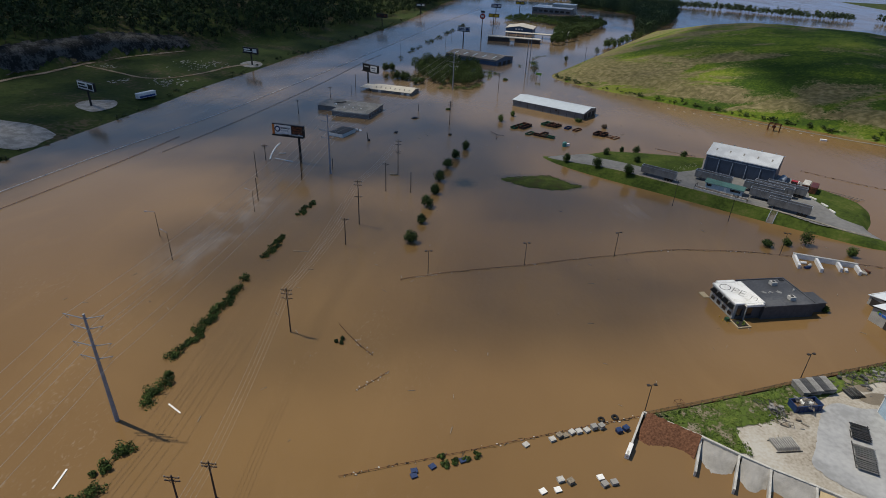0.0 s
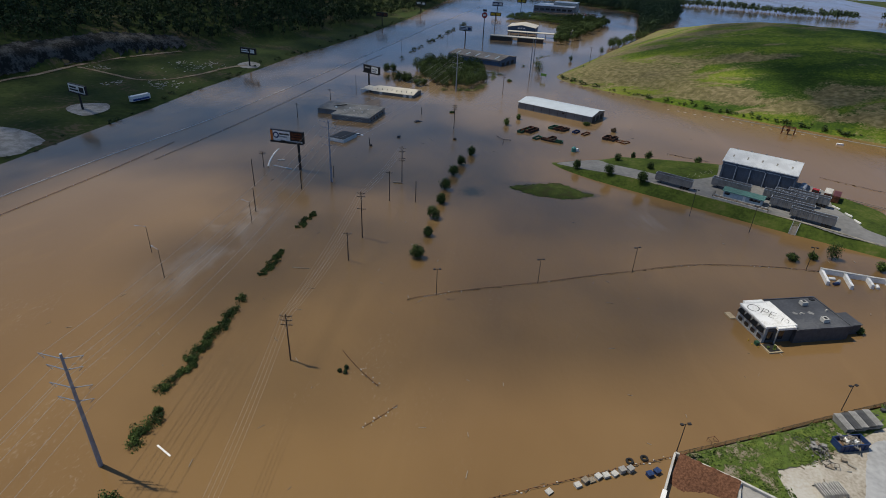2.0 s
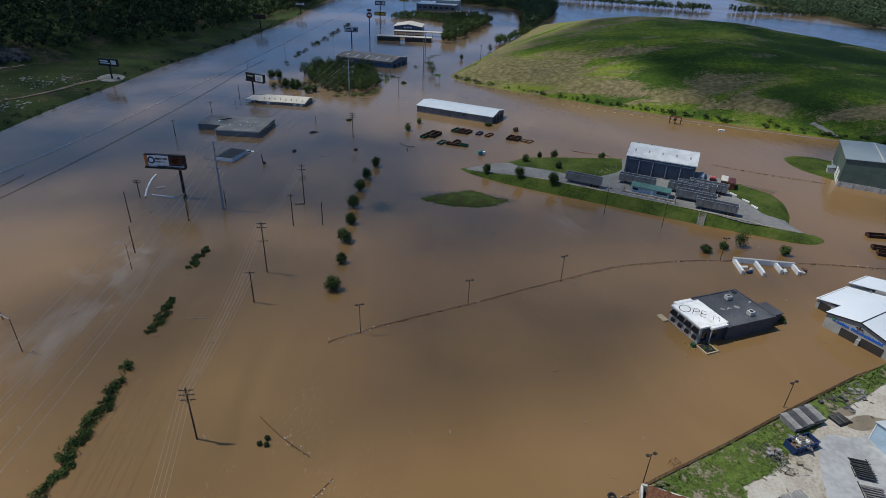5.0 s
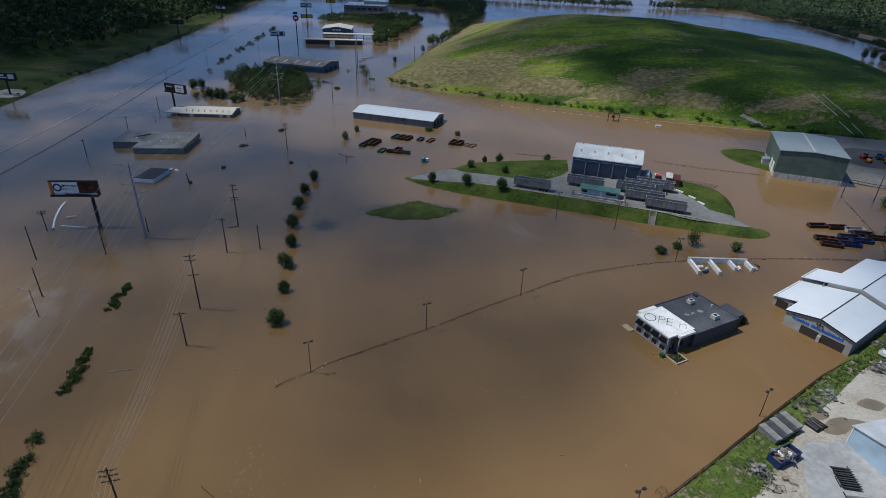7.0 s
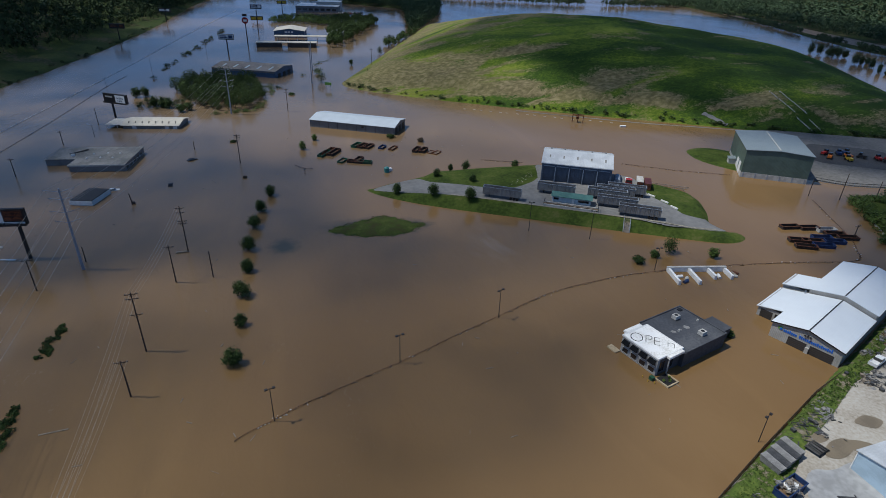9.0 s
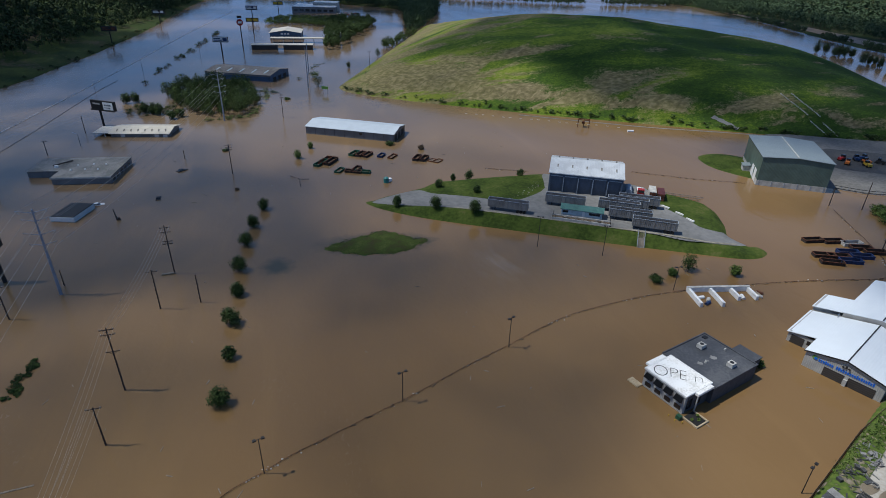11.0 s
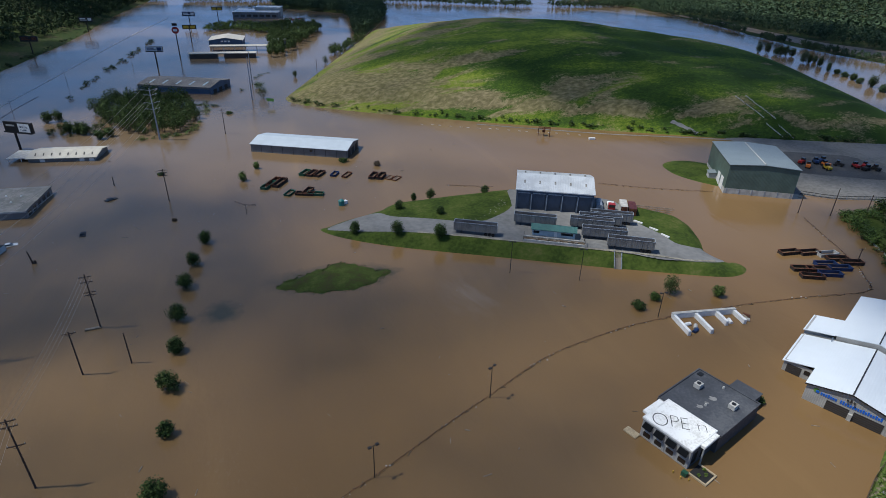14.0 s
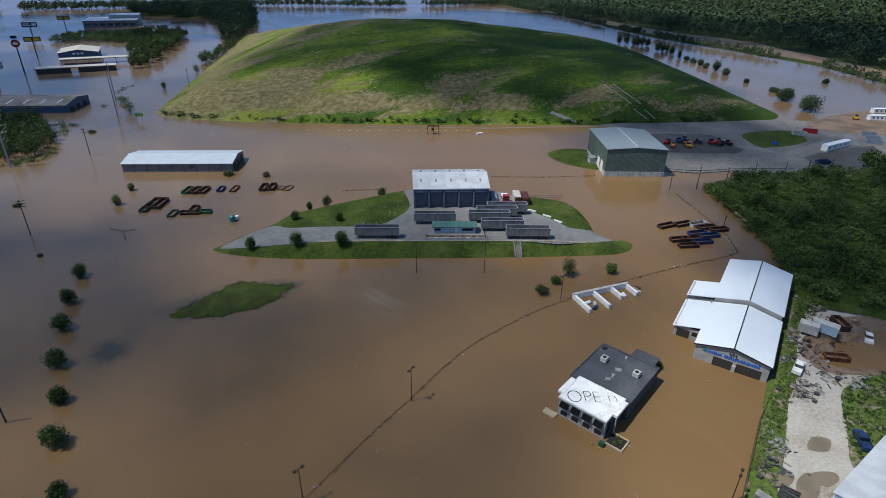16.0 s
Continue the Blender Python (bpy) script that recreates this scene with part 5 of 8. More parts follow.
    # two rows of windows on the long front, awnings over the upper row
    win = Form().box(-0.08, 0.02, -0.75, 0.75, -0.6, 0.6).mesh("window", M["glass"])
    sill = Form().box(-0.1, 0.0, -0.9, 0.9, -0.75, -0.6).mesh("window_sill", M["block"])
    head = Form().box(-0.06, 0.0, -0.9, 0.9, 0.6, 0.72).mesh("window_head", M["block"])
    aw = Form().add([(0, -0.95, 0.9), (0, 0.95, 0.9), (-0.9, 0.95, 0.15), (-0.9, -0.95, 0.15), (0, -0.95, 0.8), (0, 0.95, 0.8), (-0.9, 0.95, 0.0), (-0.9, -0.95, 0.0)],
                    [(0, 3, 2, 1), (4, 5, 6, 7), (0, 1, 5, 4), (2, 3, 7, 6), (0, 4, 7, 3), (1, 2, 6, 5)]).mesh("awning", M["awning_cloth"])
    for k in range(4):
        for zz in (3.1, 1.15):
            w = part("window", win, None, b)
            w.location = (0.4, 2.0 + k * 2.55, zz)
            part("window_sill", sill, None, w)
            part("window_head", head, None, w)
        a2 = part("awning", aw, None, b, "black awning")
        a2.location = (0.4, 2.0 + k * 2.55, 3.1)
    part("downpipe", Form().box(0.28, 0.4, 5.75, 5.9, -0.5, 4.5), M["block"], b)
    for xx in (2.0, 5.0):
        part("side_window", Form().box(xx - 0.8, xx + 0.8, 0.5, 0.56, 0.9, 3.4), M["glass"], b)
    d = thing("planter_bed", "timber-edged planting bed at the water level", "planter", 65.0, 110.6, 0, 21.0)
    part("edging", Form().box(-0.4, 3.4, -3.7, -3.4, -0.6, 0.35).box(-0.4, -0.1, -3.4, -0.1, -0.6, 0.35).box(3.1, 3.4, -3.4, -0.1, -0.6, 0.35), M["pale_timber"], d)
    part("soil", Form().box(-0.1, 3.1, -3.4, -0.1, -0.6, 0.12), M["tyre"], d)
    part("shrub", quads_mesh("shrub", np.concatenate([leaf_cloud(60, 0.5, 0.4, 0.16, 70 + i) + (0.8 + i, -1.6 - 0.6 * (i % 2), 0.4) for i in range(3)]), M["leaf_bright"]), None, d)
    solid("timber_deck", Form().box(-1.3, 0.35, 10.9, 13.8, -0.4, 0.3), M["pale_timber"], "pale timber deck at the office corner", "deck", 65.0, 110.6, 0, 21.0)
    ut = thing("utility_cabinet", "dark green cabinet with yellow bollards in the flood", "cabinet", 64.4, 110.3, 0, 21.0)
    part("case", Form().box(-1.0, -0.1, -0.3, 0.7, -0.5, 0.9), M["bin_green"], ut)
    for xx, yy in ((-1.8, 0.2), (-1.7, 1.8), (-1.0, -1.0)):
        part("bollard", Form().tube((xx, yy, -0.5), (xx, yy, 0.45), 0.11, 0.11, 8), M["yellow"], ut)


open_store()


def warehouse():
    b = thing("white_warehouse", "light grey metal warehouse with bright white stepped roofs", "warehouse", 102.5, 121.5, 0, -61.2)
    W, E, R = 16.0, 4.35, 1.85
    # front hall
    F = gable_wall(0, W, 0, E, E + R, -2.5)
    part("front_wall", F, M["grey_wall"], b)
    part("side_wall", Form().box(W - 0.25, W, 0.25, 22.3, -2.5, E), M["grey_wall"], b)
    part("side_wall", Form().box(0, 0.25, 0.25, 22.3, -2.5, E), M["grey_wall"], b)
    part("roof", gable_roof(W, 21.4, E + 0.1, R, 0.35, "y"), M["white_roof"], b, "white standing-seam roof")
    part("ridge_cap", Form().box(W / 2 - 0.14, W / 2 + 0.14, -0.3, 21.8, E + R + 0.1, E + R + 0.17), M["dark_steel"], b)
    for x0, x1, zz, z1 in ((-0.4, W / 2, E, E + R), (W / 2, W + 0.4, E + R, E)):
        part("gable_trim", Form().beam((x0, -0.42, zz - (0.06 if x0 < 0 else 0)), (x1, -0.42, z1), 0.1, 0.3), M["dark_steel"], b)
    part("eave_trim", Form().box(W + 0.36, W + 0.5, -0.35, 21.8, E - 0.22, E + 0.06), M["dark_steel"], b)
    part("eave_trim", Form().box(W + 0.36, W + 0.5, 22.35, 48.2, E + 0.93, E + 1.21), M["dark_steel"], b)
    # lean-to beside the front hall
    k = R / (W / 2)
    part("lean_to_wall", Form().box(-6.4, 0, 7.4, 7.65, -2.5, E - 1.25).box(-6.4, -6.15, 7.65, 22.3, -2.5, E - 1.35), M["grey_wall"], b)
    part("lean_to_roof", Form().slab([(-6.8, 7.0, E + 0.08 - k * 6.8), (-0.36, 7.0, E + 0.02 - k * 0.36), (-0.36, 21.8, E + 0.02 - k * 0.36), (-6.8, 21.8, E + 0.08 - k * 6.8)], 0.18), M["white_roof"], b)
    part("lean_to_door", Form().box(-5.6, -2.6, 7.32, 7.4, -2.0, 2.3), M["shutter"], b)
    part("side_window", Form().box(-2.0, -0.8, 7.34, 7.4, 1.2, 2.3), M["glass"], b)
    # rear hall, a step higher
    E2 = E + 1.15
    part("rear_gable", gable_wall(0, W, 22.35, E2, E2 + R, -2.5), M["grey_wall"], b)
    part("rear_side_wall", Form().box(W - 0.25, W, 22.6, 47.9, -2.5, E2).box(0, 0.25, 22.6, 47.9, -2.5, E2).box(0.25, W - 0.25, 47.7, 47.9, -2.5, E2), M["grey_wall"], b)
    rr = gable_roof(W, 25.2, E2 + 0.1, R, 0.35, "y")
    rr.v = [(x, y + 22.68, z) for x, y, z in rr.v]
    part("rear_roof", rr, M["white_roof"], b)
    part("ridge_cap", Form().box(W / 2 - 0.14, W / 2 + 0.14, 22.35, 48.2, E2 + R + 0.1, E2 + R + 0.17), M["dark_steel"], b)
    part("rear_lean_to", Form().box(-6.6, 0, 22.7, 31.2, -2.5, E2 - 1.35), M["grey_wall"], b)
    part("rear_lean_to_roof", Form().slab([(-6.9, 22.3, E2 + 0.08 - k * 6.9), (-0.36, 22.3, E2 + 0.02 - k * 0.36), (-0.36, 31.5, E2 + 0.02 - k * 0.36), (-6.9, 31.5, E2 + 0.08 - k * 6.9)], 0.18), M["white_roof"], b)
    # doors, post and lettering bars on the gable
    part("roller_door", Form().box(4.3, 8.5, -0.08, 0.0, -2.0, 2.35), M["shutter"], b, "dark sectional door half under water")
    part("roller_door", Form().box(9.3, 14.6, -0.08, 0.0, -2.0, 2.35), M["shutter"], b, "wide dark sectional door half under water")
    part("door_pier", Form().box(8.5, 9.3, -0.5, 0.0, -2.0, 1.6), M["block"], b)
    part("vent_pipe", Form().tube((-0.5, 21.0, E), (-0.5, 21.0, E + 1.1), 0.12, 0.12, 8), M["steel"], b)
    sg = part("wall_sign", Form().tube((2.0, -0.02, 3.55), (2.0, -0.1, 3.55), 0.55, 0.55, 14), M["sign_green"], b, "round green and blue emblem")
    part("emblem", Form().tube((2.25, -0.1, 3.4), (2.25, -0.16, 3.4), 0.33, 0.33, 12), M["sign_blue"], sg)
    lm = Form().box(-0.16, 0.16, -0.1, 0, -0.33, 0.33).mesh("letter_bar", M["sign_blue"])
    x = 3.0
    rn = random.Random(2)
    while x < 14.2:
        if not 5.9 < x < 6.3:
            o = part("letter_bar", lm, None, b, "blue sign lettering as plain bars")
            hh = rn.choice((0.95, 1.25, 0.9))
            o.matrix_basis = Matrix.Translation((x, 0, 3.25 if hh < 1 else 3.35)) @ Matrix.Diagonal((1, 1, hh, 1))
        x += 0.45
    lg = part("floodlight", Form().box(7.4, 7.75, -0.5, -0.1, 4.4, 4.65).box(8.6, 8.95, -0.5, -0.1, 4.4, 4.65).box(8.0, 8.3, -0.25, 0, 4.2, 4.9), M["dark_steel"], b)


warehouse()


def green_building():
    x, y = 171.6, 229.0
    b = thing("green_warehouse", "tall sage-green metal warehouse on a pale block base", "warehouse", x, y, 0, -27.5)
    W, D, E, R = 26.4, 33.0, 12.3, 0.9
    part("base_wall", Form().box(0, W, 0, 0.4, -2, 2.3).box(0, 0.4, 0.4, D, -2, 2.3).box(W - 0.4, W, 0.4, D, -2, 2.3).box(0.4, W - 0.4, D - 0.4, D, -2, 2.3), M["block"], b, "pale concrete block base")
    part("front_wall", gable_wall(0.05, W - 0.05, 0.05, E, E + R, 2.3), M["green_wall"], b)
    part("rear_wall", gable_wall(0.05, W - 0.05, D - 0.3, E, E + R, 2.3), M["green_wall"], b)
    sw = Form().box(0, 0.25, 0.3, D - 0.3, 2.3, E).mesh("side_wall", M["green_wall"])
    for xx in (0.05, W - 0.3):
        o = part("side_wall", sw, None, b)
        o.location = (xx, 0, 0)
    part("roof", gable_roof(W, D, E + 0.1, R, 0.3, "y"), M["green_roof"], b, "pale grey-green metal roof")
    part("ridge_vent", Form().box(W / 2 - 0.2, W / 2 + 0.2, 0.5, D - 0.5, E + R + 0.08, E + R + 0.25), M["block"], b)
    pl = Form().box(-0.15, 0.15, -0.12, 0.02, -1, 2.3).mesh("pilaster", M["pier"])
    for i in range(6):
        o = part("pilaster", pl, None, b)
        o.location = (1.0 + i * 4.88, 0, 0)
    for yy in (4.0, 9.5):
        part("side_door", Form().box(-0.06, 0.0, yy, yy + 3.8, 0.3, 5.4), M["white"], b, "white roller door")
    part("annex", Form().box(-3.0, 0, 15, 19, -1, 3.2), M["block"], b)
    part("annex_roof", Form().slab([(-3.3, 14.7, 3.3), (0, 14.7, 3.7), (0, 19.3, 3.7), (-3.3, 19.3, 3.3)], 0.15), M["green_roof"], b)


green_building()


def long_shed():
    b = thing("long_shed", "long grey metal shed with a white roof in the flood", "shed", -16.6, 324.4, 0, -24.5)
    W, D, E, R = 47.0, 18.5, 3.9, 1.6
    part("front_wall", Form().box(0, W, 0, 0.25, -2.5, E), M["shed_wall"], b)
    part("rear_wall", Form().box(0, W, D - 0.25, D, -2.5, E), M["shed_wall"], b)
    end = gable_wall(0, D, 0, E, E + R - 0.1, -2.5)
    o = part("end_wall", end, M["shed_wall"], b)
    o.matrix_basis = pose(0.25, 0, 0, 0, 0, 90)
    o = part("end_wall", gable_wall(0, D, 0, E, E + R - 0.1, -2.5), M["shed_wall"], b)
    o.matrix_basis = pose(W, 0, 0, 0, 0, 90)
    part("roof", gable_roof(W, D, E + 0.05, R, 0.4), M["shed_roof"], b, "pale ribbed metal roof")
    jm = Form().box(-0.07, 0.07, -0.07, 0.0, -1, E).mesh("wall_joint", M["dark_steel"])
    for i in range(8):
        o = part("wall_joint", jm, None, b)
        o.location = (5.2 + i * 5.25, 0, 0)
    part("window", Form().box(29.0, 30.4, -0.06, 0, 2.0, 2.9), M["glass"], b)
    for i in range(3):
        part("end_opening", Form().box(W, W + 0.05, 1.6 + i * 5.4, 5.6 + i * 5.4, -1, 3.0), M["black"], b)


long_shed()


def flat_shop():
    b = thing("flat_roofed_shop", "low grey shop with a flat ballast roof, flooded", "shop", -111.4, 264.0, 0, -2.5)
    part("wall", Form().box(0, 21.5, 0, 23.5, -2.5, 2.7), M["shed_wall"], b)
    part("roof", Form().box(-0.3, 21.8, -0.3, 23.8, 2.7, 2.95), M["old_roof"], b)
    part("wing_wall", Form().box(-12.5, 0, 8.5, 24.0, -2.5, 2.5), M["shed_wall"], b)
    part("wing_roof", Form().box(-12.8, -0.32, 8.2, 24.3, 2.5, 2.75), M["old_roof"], b)
    part("fascia", Form().box(-0.35, 21.85, -0.4, -0.31, 2.35, 2.98), M["block"], b)
    wm = Form().box(0, 0.06, -1.3, 1.3, 0.3, 1.9).mesh("window", M["glass"])
    for i in range(5):
        o = part("window", wm, None, b)
        o.location = (21.5, 3 + i * 4.2, 0)
    part("roof_stack", Form().box(-3.8, -2.6, 12, 13.0, 2.75, 3.6), M["white"], b)
    part("roof_hood", Form().tube((-4.5, 13, 3.4), (0.5, 19, 3.4), 0.3, 0.3, 8), M["dark_steel"], b)
    cm = Form().tube((0, 0, 2.9), (0, 0, 3.3), 0.45, 0.3, 8).mesh("skylight_dome", M["white"])
    for xx, yy in ((4, 8), (9, 9), (14, 8.5), (4.5, 14), (10, 15), (15, 14.5)):
        o = part("skylight_dome", cm, None, b)
        o.location = (xx, yy, 0.05)


flat_shop()


def white_hall():
    b = thing("white_roofed_hall", "flooded low hall with a white metal roof and canopy", "hall", -110.2, 327.5, 0, -6.0)
    part("wall", Form().box(0.4, 27.6, 0.4, 15.5, -2.5, 1.9), M["shed_wall"], b)
    part("roof", gable_roof(28, 16, 1.9, 1.4, 0.4), M["cream_roof"], b)
    part("canopy", Form().box(-8.5, -0.45, 1.0, 13, 1.5, 1.8), M["block"], b)
    for xx, yy in ((-8, 1.5), (-8, 12.5), (-3, 1.5)):
        part("canopy_post", Form().box(xx, xx + 0.25, yy, yy + 0.25, -2.5, 1.5), M["white"], b)
    wm = Form().box(-1.0, 1.0, 0.32, 0.4, 0.0, 1.3).mesh("window", M["white"])
    for i in (1, 5, 6):
        o = part("window", wm, None, b)
        o.location = (2 + i * 4.0, 0, 0)
    vm = Form().box(-0.22, 0.22, -1.2, 1.2, 0, 0.08).mesh("roof_light", M["dark_steel"])
    for i in range(8):
        o = part("roof_light", vm, None, b)
        o.matrix_basis = pose(2.5 + i * 3.3, 3.4, 2.56, 9.9, 0, 14)


white_hall()


def blue_store():
    b = thing("blue_store", "blue-walled low store with a tan gabled roof, flooded", "store", -44.2, 453.2, 0, 68.0)
    W, D, E, R = 29.0, 50.0, 4.5, 2.0
    part("end_wall", gable_wall(0, W, 0, E, E + R - 0.1, -2.5), M["store_blue"], b)
    part("end_wall", gable_wall(0, W, D - 0.25, E, E + R - 0.1, -2.5), M["store_blue"], b)
    part("side_wall", Form().box(0, 0.25, 0.25, D - 0.25, -2.5, E), M["store_blue"], b)
    part("side_wall", Form().box(W - 0.25, W, 0.25, D - 0.25, -2.5, E), M["store_blue"], b)
    part("roof", gable_roof(W, D, E + 0.1, R, 0.4, "y"), M["tan_roof"], b, "weathered tan metal roof")
    sk = Form().box(-3.6, 3.6, -0.7, 0.7, 0, 0.06).mesh("roof_sheet", M["pale_wall"])
    slope = math.degrees(math.atan2(R, W / 2))
    for i in range(5):
        o = part("roof_sheet", sk, None, b, "pale translucent roof sheet")
        o.matrix_basis = pose(6.6, 6 + i * 9.4, E + 0.14 + R * 6.6 / (W / 2), 0, -slope, 0)
    part("band", Form().box(-0.1, 0.0, 0.4, D - 0.4, 3.2, 4.0), M["shed_wall"], b)
    for i in range(3):
        part("opening", Form().box(4 + i * 8, 8.5 + i * 8, -0.07, 0.0, -1, 2.4), M["black"], b)


blue_store()


def filling_station():
    b = thing("filling_station", "flooded filling station with long white canopies", "filling station", -73.0, 597.0, 0, -2)
    part("canopy", Form().box(0, 56, 2, 12, 3.9, 4.5), M["cream_roof"], b, "long pale canopy roof")
    part("canopy", Form().box(12, 67, 44, 54, 4.1, 4.7), M["cream_roof"], b, "long pale canopy roof")
    for i in range(6):
        part("column", Form().box(3 + i * 10, 3.6 + i * 10, 6, 6.6, -2.5, 3.9), M["block"], b)
        part("column", Form().box(14 + i * 10, 14.6 + i * 10, 48.5, 49.1, -2.5, 4.1), M["white"], b)
    part("kiosk", Form().box(0.6, 23, 2.6, 11, -2.5, 3.9), M["shutter"], b)
    part("kiosk", Form().box(29, 55.4, 2.6, 11, -2.5, 3.9), M["shutter"], b)
    part("main_hall", Form().box(9, 40, 72, 104, -2.5, 6.3), M["store_blue"], b)
    part("hall_gable", gable_wall(9, 40, 71.7, 6.3, 8.6, 4.0), M["store_blue"], b)
    r = gable_roof(31, 33, 6.4, 2.4, 0.8, "y")
    r.v = [(x + 9, y + 71.6, z) for x, y, z in r.v]
    part("main_roof", r, M["cream_roof"], b, "pale gabled metal roof")
    for x0 in (20, 23.2, 26.4):
        part("sign_band", Form().box(x0, x0 + 2.2, 71.5, 71.68, 4.6, 6.0), M["white"], b)
    s2 = thing("outbuilding", "small pale-roofed outbuilding beside the filling station", "outbuilding", -6, 672, 0, -10)
    part("wall", Form().box(0, 14, 0, 24, -2.5, 4), M["shed_wall"], s2)
    part("roof", gable_roof(14, 24, 4, 1.2, 0.5, "y"), M["white_roof"], s2)


filling_station()


def far_works():
    b = thing("industrial_works", "distant grey industrial building with flat stepped roofs", "factory", -52, 945, 0, -8)
    part("wall", Form().box(0, 62, 0, 26, -2.5, 8), M["shed_wall"], b)
    part("roof", Form().box(-0.5, 62.5, -0.5, 26.5, 8, 8.5), M["grey_roof"], b)
    part("upper_wall", Form().box(26, 62, 30, 58, -2.5, 12), M["block"], b)
    part("upper_roof", Form().box(25.5, 62.5, 29.5, 58.5, 12, 12.5), M["grey_roof"], b)
    part("rear_hall", Form().box(-4, 24, 34, 70, -2.5, 7), M["white"], b)
    wm = Form().box(-3, 3, -0.1, 0, 2, 5).mesh("window_band", M["glass"])
    for i in range(7):
        o = part("window_band", wm, None, b)
        o.location = (5 + i * 8.6, 0, 0)
    rr = random.Random(9)
    cars = {"white": "white", "red": "red", "dark_steel": "dark", "bin_blue": "blue", "block": "beige"}
    for i in range(26):
        c = rr.choice(list(cars))
        x, y = 12 + rr.uniform(0, 38), 925 + rr.uniform(-14, 16)
        car("parked_car", x, y, 0.0, rr.uniform(0, 180), c, cars[c] + " car parked in shallow floodwater", "cars at the works")


def car(name, x, y, z, turn, paint, label, group=""):
    c = thing(name, label, "car", x, y, z, turn, group)
    body = [(-2.2, 0.35), (2.2, 0.35), (2.2, 0.8), (1.2, 0.95), (-2.1, 0.95), (-2.2, 0.8)]
    n = len(body)
    F = Form().add([(px, -0.88, pz) for px, pz in body] + [(px, 0.88, pz) for px, pz in body],
                   [tuple(range(n)), tuple(range(2 * n - 1, n - 1, -1))] + [((i + 1) % n, i, n + i, n + (i + 1) % n) for i in range(n)])
    part("body", F, M[paint], c)
    cab = [(-1.5, 0.95), (0.95, 0.95), (0.35, 1.45), (-1.1, 1.45)]
    F = Form().add([(px, -0.78 if pz < 1 else -0.62, pz) for px, pz in cab] + [(px, 0.78 if pz < 1 else 0.62, pz) for px, pz in cab],
                   [(0, 1, 2, 3), (7, 6, 5, 4)] + [((i + 1) % 4, i, 4 + i, 4 + (i + 1) % 4) for i in range(4)])
    part("windows", F, M["glass"], c)
    part("roof", Form().box(-1.08, 0.33, -0.61, 0.61, 1.45, 1.5), M[paint], c)
    for xx in (-1.35, 1.35):
        for yy in (-0.8, 0.8):
            part("wheel", Form().tube((xx, yy - 0.1, 0.33), (xx, yy + 0.1, 0.33), 0.33, 0.33, 10), M["tyre"], c)
    return c


def pickup(x, y, z, turn, paint, label):
    c = thing("pickup_truck", label, "pickup truck", x, y, z, turn)
    part("body", Form().box(-2.7, 2.7, -0.95, 0.95, 0.45, 1.0), M[paint], c)
    part("cab", Form().prism([(-0.5, -0.85), (1.2, -0.85), (1.2, 0.85), (-0.5, 0.85)], 1.0, 1.75), M["glass"], c)
    part("roof", Form().box(-0.45, 1.0, -0.78, 0.78, 1.75, 1.83), M[paint], c)
    part("bed_side", Form().box(-2.7, -0.55, -0.95, -0.85, 1.0, 1.3).box(-2.7, -0.55, 0.85, 0.95, 1.0, 1.3).box(-2.7, -2.6, -0.85, 0.85, 1.0, 1.3), M[paint], c)
    part("bonnet", Form().box(1.2, 2.65, -0.85, 0.85, 1.0, 1.12), M[paint], c)
    for xx in (-1.7, 1.75):
        for yy in (-0.85, 0.85):
            part("wheel", Form().tube((xx, yy - 0.13, 0.4), (xx, yy + 0.13, 0.4), 0.4, 0.4, 10), M["tyre"], c)
    return c


far_works()


def blue_barn():
    b = thing("blue_metal_building", "powder-blue metal building with a grey roof", "workshop", 87.6, 80.6, 1.15, -82)
    W, D, E, R = 15.0, 22.0, 4.6, 1.6
    part("front_wall", gable_wall(0, W, 0, E, E + R, -1), M["lightblue"], b)
    part("side_wall", Form().box(0, 0.25, 0.25, D, -1, E).box(W - 0.25, W, 0.25, D, -1, E).box(0.25, W - 0.25, D - 0.25, D, -1, E), M["lightblue"], b)
    part("roof", gable_roof(W, D, E + 0.1, R, 0.3, "y"), M["grey_roof"], b)
    d = part("door", Form().box(8.5, 11.8, -0.08, 0, -0.2, 3.4), M["white"], b, "white panelled garage door")
    for i in range(3):
        for j in range(3):
            part("door_panel", Form().box(8.8 + i, 9.5 + i, -0.12, -0.08, 0.2 + j, 0.8 + j), M["glass"], d)
    for x0 in (-0.05, W - 0.12):
        part("corner_trim", Form().box(x0, x0 + 0.17, -0.1, 0.0, -1, E), M["white"], b)


blue_barn()

# ---- poles, lamps, hoardings ----


def utility_pole(x, y, h, arms, turn=0.0, group="utility poles"):
    p = thing("utility_pole", "weathered wooden utility pole standing in floodwater" if arms else "bare wooden pole standing in floodwater", "utility pole", x, y, 0, turn, group)
    part("shaft", Form().tube((0, 0, -2.5), (0, 0, h), 0.2, 0.13, 8), M["wood_pole"], p)
    for k, z in enumerate(arms):
        a = part("crossarm", Form().box(-1.35, 1.35, -0.08, 0.08, z, z + 0.15), M["wood_pole"], p)
        part("insulator", Form().tube((-1.2, 0, z + 0.15), (-1.2, 0, z + 0.42), 0.07, 0.05, 6), M["block"], a)
        part("insulator", Form().tube((1.2, 0, z + 0.15), (1.2, 0, z + 0.42), 0.07, 0.05, 6), M["block"], a)
        part("brace", Form().beam((-0.8, 0, z), (0, 0, z - 0.7), 0.05).beam((0.8, 0, z), (0, 0, z - 0.7), 0.05), M["wood_pole"], a)
    return p


